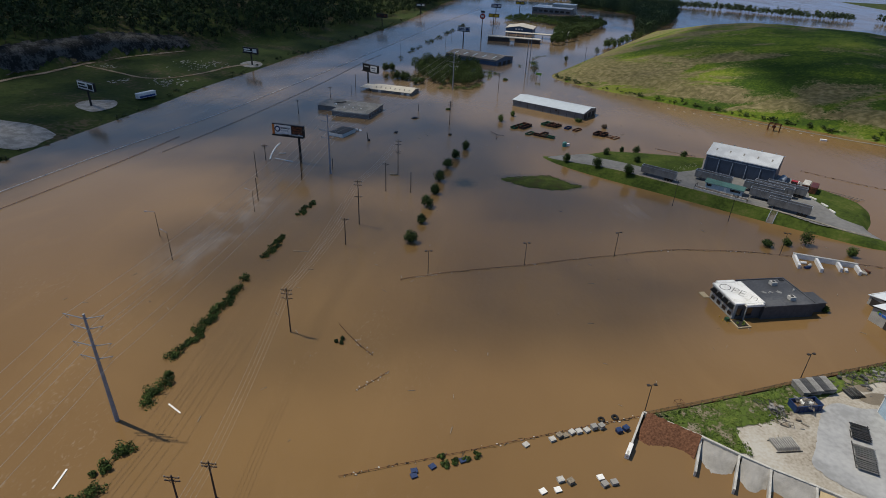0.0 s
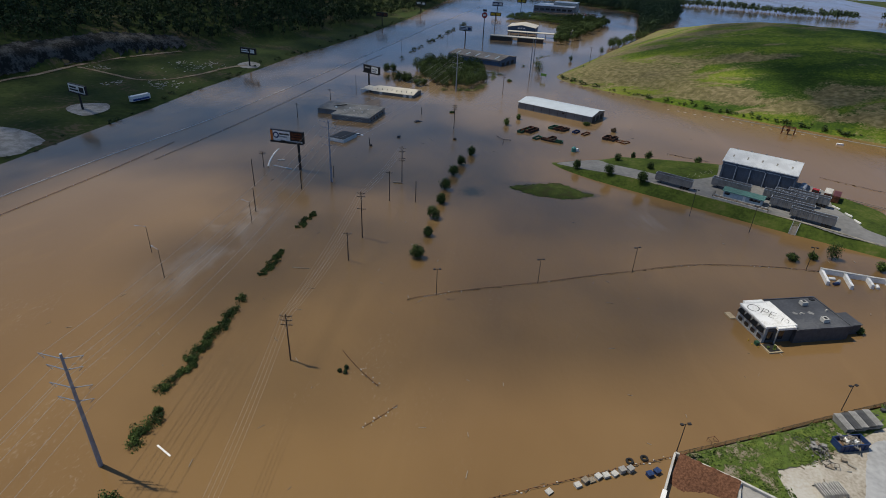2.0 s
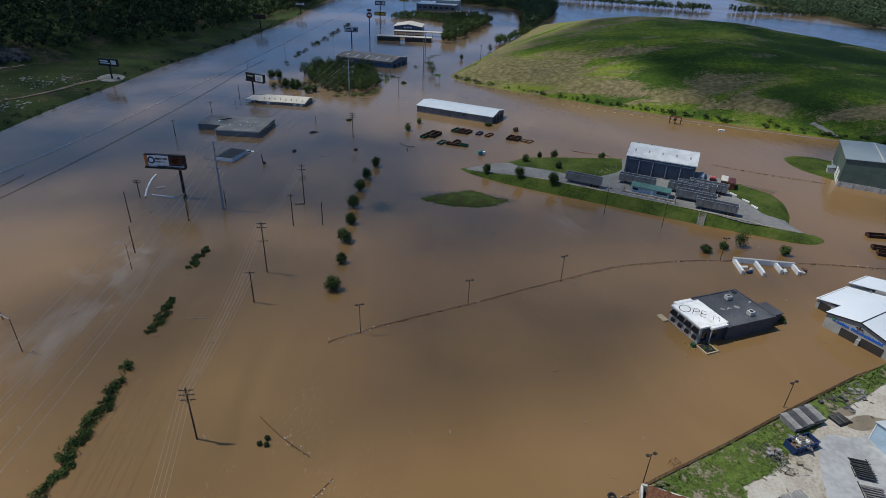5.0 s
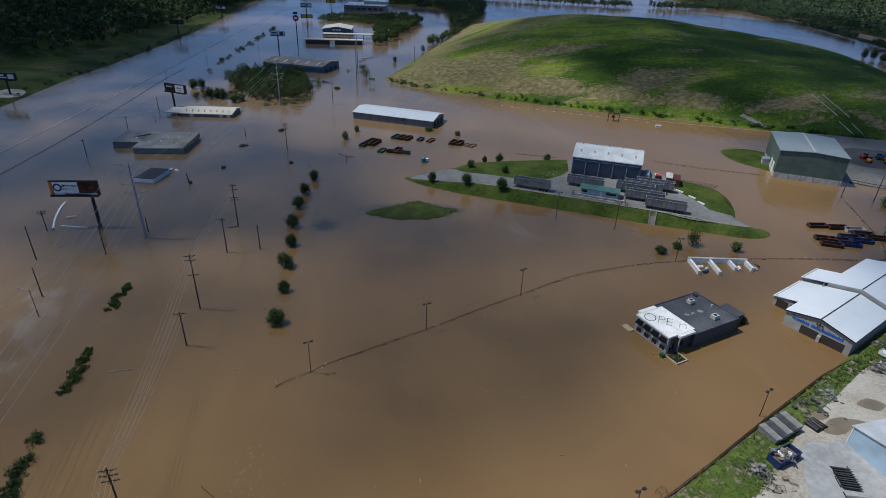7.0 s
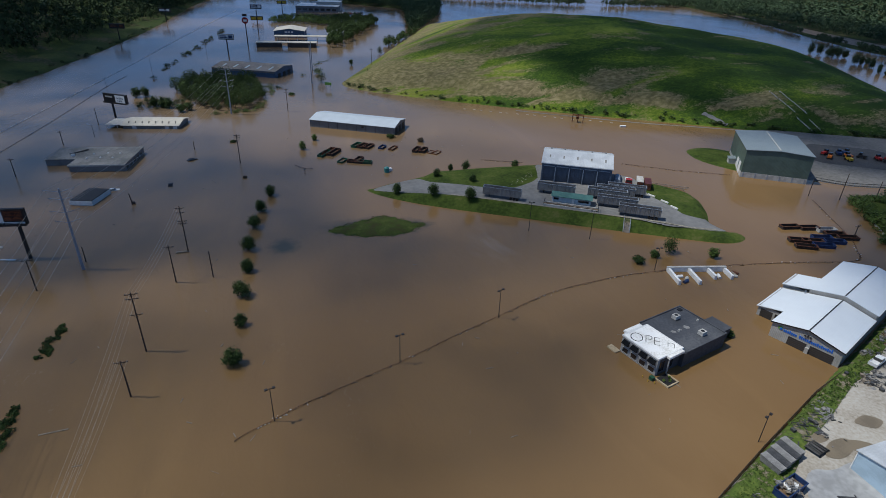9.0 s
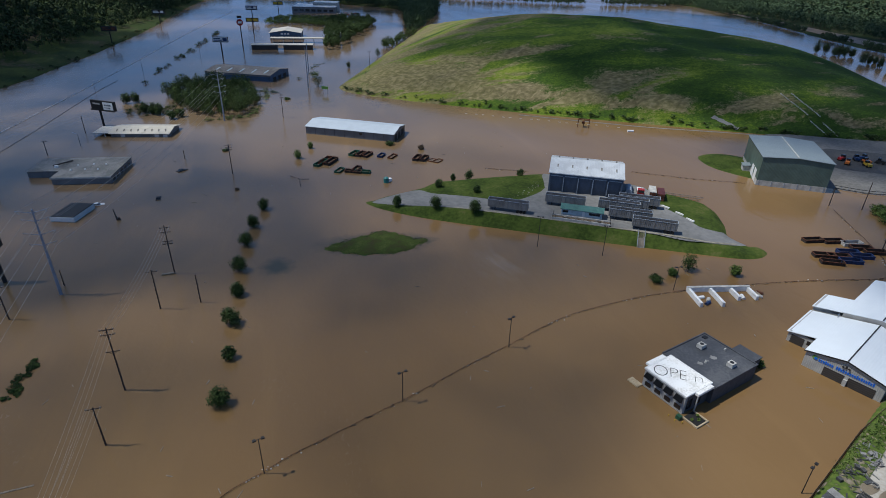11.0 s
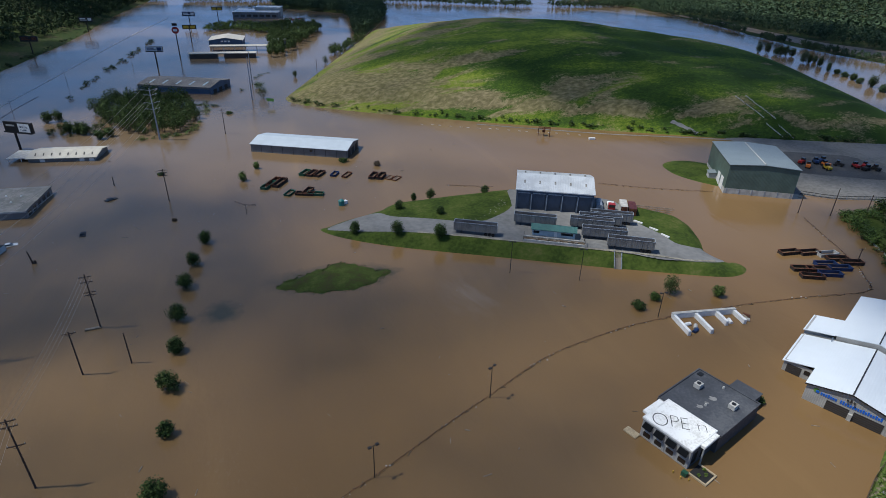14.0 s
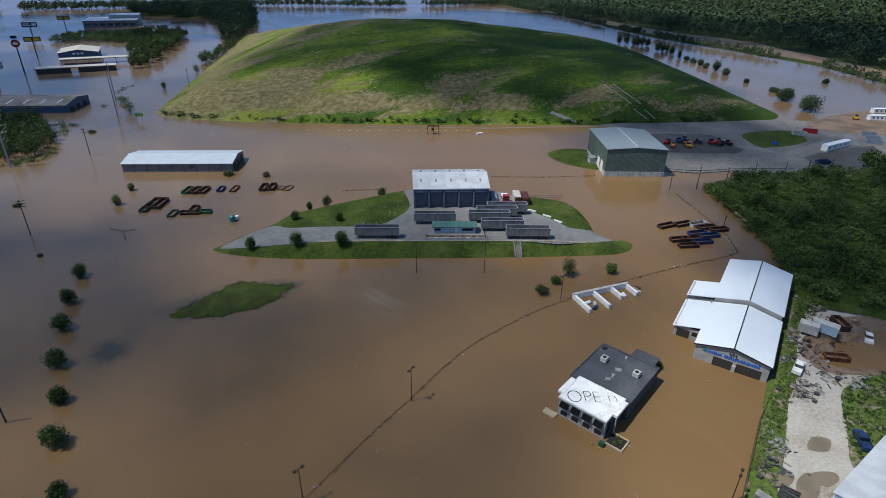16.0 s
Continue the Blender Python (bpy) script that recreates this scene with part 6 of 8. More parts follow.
TURN = 8
for x, y, h, arms in ((-50.2, 186.6, 15.4, (14.6, 13.2, 10.4, 9.6)), (-49.7, 168.2, 11.7, (11.1,)), (-49.5, 137.2, 16.2, (15.6, 14.4, 10.2)), (-48.5, 121.8, 9.5, (9.0,)), (-44.8, 75.0, 12.8, (12.2, 11.1, 9.9)),
                      (-36.2, 28.6, 8.9, (8.3, 7.6)), (-41.2, 25.6, 7.6, (7.0, 6.2)), (-109.9, 185.6, 7.2, (6.7, 6.0)), (-30.0, 357.4, 13.0, (12.3, 10.8)), (-45.2, 268.8, 12.8, (12.2, 11.2, 10.2)),
                      (-128.0, 302.3, 6.6, (6.0,)), (-129.6, 260.2, 7.8, (7.2,)), (-124.3, 337.0, 8.4, ()), (-103.5, 166.1, 10.9, ()), (-85.2, 168.7, 9.6, (9.2,)), (-78.2, 184.0, 5.0, ()), (-40.1, 169.9, 8.4, ()),
                      (-91.8, 145.5, 8.8, ()), (-68.2, 290.0, 4.0, ()), (27.8, 491.3, 15.0, (14.3,)), (22.0, 452.0, 7.0, ()), (172.5, 168.0, 5.0, (4.6,))):
    utility_pole(x, y, h, arms, TURN)
part("platform", Form().box(-3.4, 0.2, -0.4, 0.4, 0.05, 0.35), M["timber"], [o for o in scene.objects if o.name == "utility_pole"][0])


def steel_pole(x, y, h, turn, arms=True):
    p = thing("transmission_pole", "tall tapered steel transmission pole in the flood", "transmission pole", x, y, 0, turn, "transmission poles")
    part("shaft", Form().tube((0, 0, -2.5), (0, 0, h), 0.45, 0.2, 12), M["steel"], p, smooth=False)
    if arms:
        for z, w in ((h - 0.5, 3.7), (h - 2.8, 3.0), (h - 6.6, 3.6), (h - 9.6, 3.1)):
            for sgn in (-1, 1):
                a = part("arm", Form().tube((0, 0, z - 0.5), (sgn * w, 0, z + 0.45), 0.11, 0.06, 6), M["steel"], p)
                part("insulator", Form().tube((sgn * w, 0, z + 0.45), (sgn * (w - 0.9), 0, z - 0.55), 0.06, 0.05, 6), M["block"], a)
    return p


steel_pole(-64.6, 39.6, 25.5, 10)
steel_pole(-77.3, 179.3, 25.0, 10)
steel_pole(-60.6, 353.0, 25.0, 10)
steel_pole(-18.0, 433.5, 26.0, 10, False)
steel_pole(-18.7, 482.0, 24.0, 10, False)


def wires(name, spans, sag, r, label):
    """Sagging wires, one strand each, between pairs of points."""
    w = thing(name, label, "wires")
    for p, q in spans:
        F, n = Form(), 14
        pts = [tuple(p[c] + (q[c] - p[c]) * i / n - (sag * 4 * (i / n) * (1 - i / n) if c == 2 else 0) for c in range(3)) for i in range(n + 1)]
        F.sweep(pts, r, 4)
        part("strand", F, M["wire"], w)
    return w


hi = [(-3.3, 25.3), (3.3, 25.3), (-2.7, 22.0), (2.7, 22.0), (-3.1, 18.2), (3.1, 18.2), (2.8, 15.2)]
c10, s10 = math.cos(radians(10)), math.sin(radians(10))
def arm_at(x, y, o, dz=0.0):
    return (x + o[0] * c10, y + o[0] * s10, o[1] + dz)
wires("transmission_wires", [(arm_at(-64.6, 39.6, o), arm_at(-77.3, 179.3, o, -0.5)) for o in hi], 3.0, 0.034, "pale sagging transmission wires between steel poles")
wires("transmission_wires", [(arm_at(-52.0, -100, o), arm_at(-64.6, 39.6, o)) for o in hi], 3.0, 0.034, "pale sagging transmission wires over the flood")
wires("transmission_wires", [(arm_at(-77.3, 179.3, o, -0.5), arm_at(-60.6, 353, o, -0.5)) for o in hi], 3.5, 0.03, "pale transmission wires between steel poles")
line = [(-36.2, 28.6, 8.6), (-44.8, 75.0, 12.5), (-48.5, 121.8, 9.3), (-49.5, 137.2, 15.5)]
for p, q in (((-31, -40, 9), line[0]), (line[0], line[1]), (line[1], line[2]), (line[1], line[3]), (line[3], (-50.2, 186.6, 14.8))):
    wires("distribution_wires", [((p[0] + o, p[1], p[2]), (q[0] + o, q[1], q[2])) for o in (-1.2, -0.4, 0.4, 1.2)], 1.2, 0.018, "thin sagging wires between the wooden poles")


def lamp_post(x, y, h, turn, z=0.0, heads=2):
    p = thing("lamp_post", "slim dark lamp post with %s standing in the flood" % ("twin floodlights" if heads == 2 else "a single arm"), "lamp post", x, y, z, turn, "lot lamps")
    part("post", Form().tube((0, 0, -2.5), (0, 0, h), 0.11, 0.07, 8), M["dark_steel"], p)
    if heads == 2:
        part("bracket", Form().beam((-0.6, 0, h), (0.6, 0, h), 0.08), M["dark_steel"], p)
        for sx in (-0.75, 0.75):
            part("lamp_head", Form().box(sx - 0.3, sx + 0.3, -0.25, 0.25, h - 0.12, h + 0.12), M["dark_steel"], p)
    else:
        part("arm", Form().tube((0, 0, h), (2.4, 0, h + 0.3), 0.06, 0.05, 6), M["steel"], p)
        part("lamp_head", Form().box(2.2, 3.0, -0.18, 0.18, h + 0.22, h + 0.36), M["steel"], p)


for x, y, h, tw in ((38.4, 67.9, 8.4, 20), (75.8, 90.0, 7.0, 25), (8.3, 124.3, 8.0, 20), (-18.6, 110.2, 8.5, 20), (35.8, 138.6, 8.6, 30), (60.3, 188.0, 10.6, -20), (78.8, 179.0, 10.4, -20), (90.3, 156.6, 7.6, 0)):
    lamp_post(x, y, h, tw)
for x, y, h, tw in ((-93.9, 98.3, 9.0, 160), (-106.5, 109.9, 8.8, 200), (-118.5, 313.9, 5.8, 150), (-88.0, 136.0, 8.0, 170), (-146.0, 420.0, 9.0, 0), (-110.0, 560.0, 10.0, 0), (-140.0, 500.0, 10.0, 0), (-120.0, 640.0, 10.0, 0)):
    lamp_post(x, y, h, tw, 0, 1)
for x, y, h in ((186.0, 204.9, 7.5), (196.2, 199.8, 11.2), (210.1, 196.8, 8.5), (231.7, 198.8, 7.0), (247.2, 194.7, 6.5), (258.2, 191.2, 6.5), (266.5, 186.0, 8.0)):
    utility_pole(x, y, h, (), 0, "fence poles")


def billboard(x, y, z, pole, w, h, turn, faces, label, offset=0.0, back="dark_steel"):
    b = thing("billboard", label, "billboard", x, y, z, turn, "roadside billboards")
    part("column", Form().tube((0, 0, -3), (0, 0, pole + h * 0.5), 0.55, 0.5, 12), M["dark_steel"], b)
    part("cabinet", Form().box(offset - w / 2, offset + w / 2, -0.55, 0.55, pole, pole + h), M[back], b)
    part("catwalk", Form().box(offset - w / 2, offset + w / 2, -1.3, -0.56, pole - 0.15, pole - 0.05).box(offset - w / 2, offset + w / 2, -1.32, -1.26, pole - 0.05, pole + 0.6), M["dark_steel"], b)
    for x0, x1, z0, z1, mt in faces:
        lift = 0.03 if (x1 - x0) > 0.9 else 0.055
        part("poster" if lift < 0.05 else "print_bar", Form().box(offset - w / 2 + x0 * w, offset - w / 2 + x1 * w, -0.56 - lift * 2, -0.551, pole + z0 * h, pole + z1 * h), M[mt], b)
    return b


main_face = [(0.02, 0.98, 0.04, 0.96, "black"), (0.0, 0.07, 0.06, 0.94, "orange"), (0.08, 0.6, 0.2, 0.94, "white"), (0.27, 0.57, 0.62, 0.76, "dark_steel"), (0.27, 0.5, 0.4, 0.52, "steel"), (0.62, 0.96, 0.28, 0.92, "rust"),
             (0.65, 0.93, 0.76, 0.86, "orange"), (0.65, 0.9, 0.58, 0.68, "orange"), (0.65, 0.93, 0.38, 0.48, "orange"), (0.08, 0.97, 0.04, 0.19, "white"), (0.3, 0.92, 0.07, 0.16, "black")]
bb = billboard(-94.8, 188.4, 0, 11.2, 14.6, 4.9, -2, main_face, "dark billboard with white and orange recycling posters", -4.6)
part("emblem", Form().tube((-9.4, -0.66, 14.0), (-9.4, -0.72, 14.0), 1.35, 1.3, 20), M["bin_blue"], bb)
part("emblem", Form().tube((-9.4, -0.72, 14.0), (-9.4, -0.76, 14.0), 0.8, 0.8, 16), M["white"], bb)
bars = lambda base, bar: [(0.02, 0.98, 0.05, 0.95, base), (0.08, 0.5, 0.55, 0.75, bar), (0.08, 0.6, 0.25, 0.42, bar), (0.66, 0.93, 0.2, 0.8, bar)]
billboard(-119.4, 348.7, 0, 8.4, 15.0, 4.8, -28, [(0.02, 0.98, 0.05, 0.95, "black"), (0.52, 0.93, 0.1, 0.9, "white"), (0.58, 0.86, 0.5, 0.66, "bin_blue"), (0.1, 0.4, 0.58, 0.74, "block"), (0.58, 0.8, 0.25, 0.36, "bin_blue")], "dark roadside billboard with a pale poster", 3.0)
billboard(-92.2, 561.6, 0, 12, 13, 4.2, -10, bars("white", "bin_blue"), "white billboard with blue bars above the flood")
billboard(-233, 227, bank_z(-233, 227), 8.5, 14.6, 4.4, -18, bars("white", "black"), "white roadside billboard on a gravel pad", 0)
billboard(-219, 371, bank_z(-219, 371), 8.6, 14.0, 4.2, -12, bars("dark_steel", "white"), "dark roadside billboard on a dirt pad", 0)
billboard(-203, 640, 2.0, 9.0, 14.0, 4.2, -8, bars("dark_steel", "rust"), "dark billboard at the wooded shore", 0)
billboard(-198, 800, 2.0, 9.0, 14.0, 4.2, -8, bars("dark_steel", "white"), "dark billboard at the wooded shore", 0)


box_tr = thing("box_trailer", "white and blue box trailer parked on the grassy bank", "trailer", -221.5, 255.5, bank_z(-221.5, 255.5), 74)
part("box", Form().box(-5.8, 5.8, -1.3, 1.3, 1.0, 3.8), M["white"], box_tr)
part("stripe", Form().box(-5.0, 5.0, -1.36, -1.3, 1.2, 2.2), M["blue"], box_tr)
part("chassis", Form().box(-5.5, 5.5, -0.9, 0.9, 0.5, 1.0), M["dark_steel"], box_tr)
for xx in (3.2, 4.4):
    for yy in (-1.1, 1.1):
        part("wheel", Form().tube((xx, yy - 0.15, 0.5), (xx, yy + 0.15, 0.5), 0.5, 0.5, 10), M["tyre"], box_tr)


def pole_sign(x, y, h, shape, label):
    s = thing("pole_sign", label, "roadside sign", x, y, 0, 0)
    part("mast", Form().tube((0, 0, -3), (0, 0, h - 2), 0.5, 0.4, 10), M["dark_steel"], s)
    if shape == "round":
        part("disc", Form().tube((0, -0.5, h), (0, 0.5, h), 2.9, 2.9, 20), M["red"], s)
        part("face_bar", Form().box(-1.6, 1.6, -0.58, -0.5, h - 0.9, h + 0.9), M["white"], s)
        part("top_sign", Form().box(-2, 2, -0.4, 0.4, h + 3.6, h + 5.6), M["black"], s)
    else:
        part("face", Form().box(-6.5, 6.5, -0.5, 0.5, h - 2, h + 2), M["black"], s)
        for x0 in (-5.6, 0.6):
            part("face_bar", Form().box(x0, x0 + 5.0, -0.58, -0.5, h - 1.3, h + 1.3), M["yellow"], s)
    return s


pole_sign(-81.7, 613.1, 22, "round", "tall sign with a round red disc and white bar")
pole_sign(-81.0, 702.2, 15, "wide", "wide black and yellow roadside sign")
pole_sign(-68.0, 900.0, 16, "wide", "distant wide black and yellow roadside sign")
billboard(-100, 870, 0, 10, 15, 5, -6, bars("bin_blue", "white"), "distant blue and white billboard")

rs_ = thing("road_sign", "green road sign on two posts above the flood", "road sign", -6.7, 414.8, 0, -24)
part("panel", Form().box(-2.3, 2.3, -0.08, 0.08, 2.8, 4.6), M["sign_green"], rs_)
for xx in (-1.5, 1.5):
    part("post", Form().tube((xx, 0.15, -2), (xx, 0.15, 4.5), 0.1, 0.1, 6), M["steel"], rs_)

# ---- fences and floating debris ----


def drowned_fence(name, pts, label, seed, height=0.28):
    f = thing(name, label, "fence")
    rr = random.Random(seed)
    line = curve_through(pts, 8, False)
    part("top_rail", Form().ribbon([(*p, height + rr.uniform(-0.05, 0.05)) for p in line], 0.06, 0.06), M["rust"], f)
    pm = Form().tube((0, 0, -1.5), (0, 0, height + 0.18), 0.05, 0.05, 6).mesh("post", M["dark_steel"])
    for p in line[::1]:
        o = part("post", pm, None, f)
        o.location = (*p, 0)
    D = Form()
    for p, q in zip(line, line[1:]):
        L = math.dist(p, q)
        for k in range(int(L * 0.9)):
            t = rr.random()
            x, y = p[0] + (q[0] - p[0]) * t + rr.gauss(0, 0.18), p[1] + (q[1] - p[1]) * t + rr.gauss(0, 0.18)
            ang = math.atan2(q[1] - p[1], q[0] - p[0]) + rr.gauss(0, 0.4)
            w = rr.uniform(0.15, 0.7)
            D.beam((x - w * math.cos(ang), y - w * math.sin(ang), 0.03), (x + w * math.cos(ang), y + w * math.sin(ang), rr.uniform(0.03, 0.14)), rr.uniform(0.06, 0.2))
    tagged(part("caught_debris", D, M["debris"], f), kind="stuff")
    P = Form()
    for p, q in zip(line, line[1:]):
        if math.sin(p[0] * 0.21 + p[1] * 0.13 + seed) < -0.1:
            continue
        for k in range(max(1, int(math.dist(p, q) * 0.5))):
            t, w = rr.random(), rr.uniform(0.06, 0.22)
            x, y = p[0] + (q[0] - p[0]) * t + rr.gauss(0, 0.35), p[1] + (q[1] - p[1]) * t + rr.gauss(0, 0.35)
            P.box(x - w, x + w, y - w * 0.6, y + w * 0.6, -0.05, rr.uniform(0.04, 0.2))
    tagged(part("caught_litter", P, M["block"], f, "pale litter caught on the fence"), kind="stuff")
    return f


drowned_fence("lot_fence", [(-25.6, 105.8), (-23.5, 107.6), (-18.6, 110.4), (-12.5, 114.2), (8.7, 124.7), (23.5, 132.8), (36, 139.2), (53, 147.9), (68.8, 152.4), (86.5, 155.2), (116.7, 155.8), (140, 154.6), (159, 153), (166, 160), (172, 170), (184, 200)],
              "drowned chain-link fence with caught drift", 3)
drowned_fence("lot_fence", [(-17.4, 37.7), (-6.4, 43.6), (6.4, 50.5), (19.1, 57.4), (29.1, 62.8), (38, 67.4)], "drowned fence trimmed with weeds and drift", 5)
drowned_fence("drift_line", [(-21.4, 262.0), (-17.5, 258), (-14.0, 257.5)], "tangle of broken fence in the flood", 7, 0.5)
drowned_fence("drift_line", [(-17.6, 258.0), (-17.0, 250)], "snapped fence rail in the flood", 8, 0.4)
drowned_fence("drift_line", [(126, 250), (146, 239.6), (168, 231)], "drowned fence beside the green building", 9)
drowned_fence("drift_line", [(62, 262), (80, 256)], "line of drift behind the transfer station", 12)
drowned_fence("drift_line", [(-34.4, 81.0), (-29, 76.2), (-22.6, 71.7)], "low drowned rail with drift", 15, 0.2)
drowned_fence("drift_line", [(-22.2, 59.6), (-19.6, 63.4), (-17.3, 67.2)], "faint line of drift on the flood", 16, 0.08)


def shore_fence():
    f = thing("yard_fence", "brown timber and mesh fence along the yard edge", "fence")
    pts = [(38.5, 67.6), (58.4, 78.4), (75.2, 88.0), (97.6, 100.2), (108.8, 105.0)]
    k = 0
    for p, q in zip(pts, pts[1:]):
        n = max(1, int(math.dist(p, q) / 2.6))
        for i in range(n):
            a_ = (p[0] + (q[0] - p[0]) * i / n, p[1] + (q[1] - p[1]) * i / n)
            b_ = (p[0] + (q[0] - p[0]) * (i + 1) / n, p[1] + (q[1] - p[1]) * (i + 1) / n)
            part("top_rail", Form().beam((*a_, 1.35), (*b_, 1.35), 0.05), M["debris"], f)
            part("kick_board", Form().beam((*a_, 0.2), (*b_, 0.2), 0.12, 0.4), M["debris"] if k % 3 else M["rust"], f)
            F = Form()
            for j in range(1, 13):
                x, y = a_[0] + (b_[0] - a_[0]) * j / 13, a_[1] + (b_[1] - a_[1]) * j / 13
                F.beam((x, y, 0.4), (x, y, 1.33), 0.045)
            tagged(part("wire_mesh", F, M["debris"], f), kind="stuff")
            part("post", Form().tube((*a_, -1), (*a_, 1.5), 0.06, 0.06, 6), M["debris"], f)
            k += 1


shore_fence()
for x, y, L, turn in ((-64.4, 25.3, 4.2, 103), (-55.9, 45.2, 4.2, -23), (-60.1, 113.7, 5.0, 10)):
    solid("floating_plank", Form().box(-L / 2, L / 2, -0.16, 0.16, -0.1, 0.12), M["white"] if L < 4.3 else M["timber"], "pale plank floating on brown floodwater", "plank", x, y, 0, turn, "floating planks")
boom = curve_through([(-108.5, 186.6), (-111.7, 194.7), (-114.2, 203.9), (-114.8, 208.7)], 6, False)
solid("floating_boom", Form().sweep([(x, y, 0.1) for x, y in boom], 0.38, 8), M["white"], "curved white pipe floating beside the billboard", "pipe", smooth=True)
solid("floating_beam", Form().box(-4.6, 4.6, -0.2, 0.2, -0.1, 0.25), M["white"], "long white beam floating beside the billboard", "beam", -102.8, 188.2, 0, -10)
solid("floating_board", Form().box(-1.5, 1.5, -0.5, 0.5, -0.1, 0.3), M["block"], "broken pale board floating beside the billboard", "board", -107.3, 196.0, 0, 25)


def sunken_truck():
    t = thing("box_truck", "dark-roofed box truck sunk to its roof", "truck", -93.2, 233.4, 0, -12)
    part("box", Form().box(-4.0, 4.0, -6.0, 6.0, -2, 1.7), M["pale_wall"], t)
    part("roof", Form().box(-3.8, 3.8, -5.8, 5.8, 1.7, 1.95), M["black"], t)
    part("fascia", Form().box(-4.1, 4.1, -6.15, -6.0, 0.3, 1.75), M["white"], t)


sunken_truck()
car("drowned_car", -88.2, 241.5, -0.75, 20, "white", "white car drowned to its windows")
car("drowned_car", -66.2, 274.8, -0.65, 40, "dark_steel", "dark car drowned to its windows")
car("drowned_car", -68.5, 245.2, -0.8, 100, "dark_steel", "dark car drowned to its roof")
solid("broken_post", Form().tube((0, 0, -1), (-0.7, 0.2, 4.2), 0.35, 0.12, 7).tube((0.5, 0.3, -0.5), (0.4, 0.2, 1.0), 0.5, 0.3, 7), M["wood_pole"], "broken leaning timber post in the flood", "post", -77.1, 226.7)

# ---- containers in the flood ----


def rolloff(x, y, turn, paint, label, L=6.7, W=2.4, top=1.1, group="roll-off containers"):
    c = thing("waste_container", label, "waste container", x, y, 0, turn, group)
    part("side_wall", Form().box(-L / 2, L / 2, -W / 2, -W / 2 + 0.1, -0.6, top), M[paint], c)
    part("side_wall", Form().box(-L / 2, L / 2, W / 2 - 0.1, W / 2, -0.6, top), M[paint], c)
    part("end_wall", Form().box(-L / 2, -L / 2 + 0.1, -W / 2 + 0.1, W / 2 - 0.1, -0.6, top), M[paint], c)
    part("end_wall", Form().box(L / 2 - 0.1, L / 2, -W / 2 + 0.1, W / 2 - 0.1, -0.6, top), M[paint], c)
    part("floor", Form().box(-L / 2 + 0.1, L / 2 - 0.1, -W / 2 + 0.1, W / 2 - 0.1, -0.5, 0.15), M["mud"], c)
    r = Form()
    for yy in (-W / 2, W / 2):
        r.beam((-L / 2 - 0.05, yy, top), (L / 2 + 0.05, yy, top), 0.18)
    for xx in (-L / 2, L / 2):
        r.beam((xx, -W / 2, top), (xx, W / 2, top), 0.18)
    part("rim", r, M["rust"] if paint == "bin_dark" else M[paint], c)
    rb = Form().box(-0.07, 0.07, -0.12, 0, -0.5, top).mesh("rib", M[paint])
    for i in range(5):
        for sg in (-1, 1):
            o = part("rib", rb, None, c)
            o.matrix_basis = pose(-L / 2 + 0.9 + i * (L - 1.8) / 4, sg * W / 2, 0, 0, 0, 0 if sg < 0 else 180)
    return c


for x, y, tw, p_, L, W, tp in ((-7.0, 279.5, 62, "rust", 9.0, 2.6, 1.2), (-4.6, 278.2, 62, "bin_dark", 9.0, 2.6, 1.2), (-9.2, 276.8, 62, "bin_green", 8.5, 2.6, 1.0),
                               (6.0, 288.4, 58, "bin_green", 6.5, 2.4, 1.0), (9.0, 286.9, 58, "bin_dark", 6.5, 2.4, 1.1), (12.0, 285.8, 58, "bin_dark", 6.5, 2.4, 1.0),
                               (18.2, 284.4, 62, "bin_blue", 5.0, 2.2, 0.8), (23.2, 282.6, 58, "rust", 6.0, 2.2, 0.6), (-1.2, 266.6, 62, "bin_green", 5.5, 2.4, 0.7),
                               (4.5, 264.5, -20, "bin_dark", 7.0, 2.6, 0.9), (8.5, 263.6, -22, "bin_green", 6.5, 2.6, 0.9), (6.0, 267.0, 62, "bin_dark", 6.0, 2.5, 1.0),
                               (34.0, 278.4, 62, "bin_dark", 6.5, 2.4, 1.2), (37.2, 277.3, 62, "bin_dark", 6.5, 2.4, 1.2), (40.4, 275.6, 50, "rust", 4.0, 2.2, 0.3), (43.0, 274.2, 50, "rust", 5.0, 2.4, 0.35)):
    name = {"rust": "rusty brown", "bin_dark": "blackened steel", "bin_green": "green-painted", "bin_blue": "blue-painted"}[p_]
    rolloff(x, y, tw, p_, name + " open waste container half drowned", L, W, tp)
for x, y, tw, p_ in ((155.2, 178.3, -4, "bin_dark"), (161.8, 176.6, -6, "bin_dark"), (149.5, 163.6, -22, "bin_dark"), (154.8, 166.8, -16, "bin_dark"), (160.2, 168.8, -14, "bin_blue"), (156.2, 163.4, -18, "bin_blue"),
                     (162.5, 165.6, -16, "bin_blue"), (167.2, 170.8, -14, "bin_dark"), (166.8, 174.2, -6, "block"), (169.6, 167.6, -16, "bin_dark"), (150.6, 168.2, -16, "bin_dark")):
    name = {"block": "pale grey", "bin_dark": "blackened steel", "bin_blue": "navy blue"}[p_]
    rolloff(x, y, tw, p_, name + " roll-off container crowded with others in the flood")
solid("portable_tank", Form().tube((0, 0, -0.5), (0, 0, 1.9), 1.1, 1.1, 12).tube((0, 0, 1.9), (0, 0, 2.4), 1.1, 0.4, 12), M["teal"], "teal plastic tank tipped in floodwater", "tank", 17.2, 250.9)
solid("portable_tank", Form().box(-0.9, 0.9, -0.7, 0.7, -0.3, 1.2), M["white"], "white tote tank beside the teal tank", "tank", 18.6, 252.2, 0, 25)


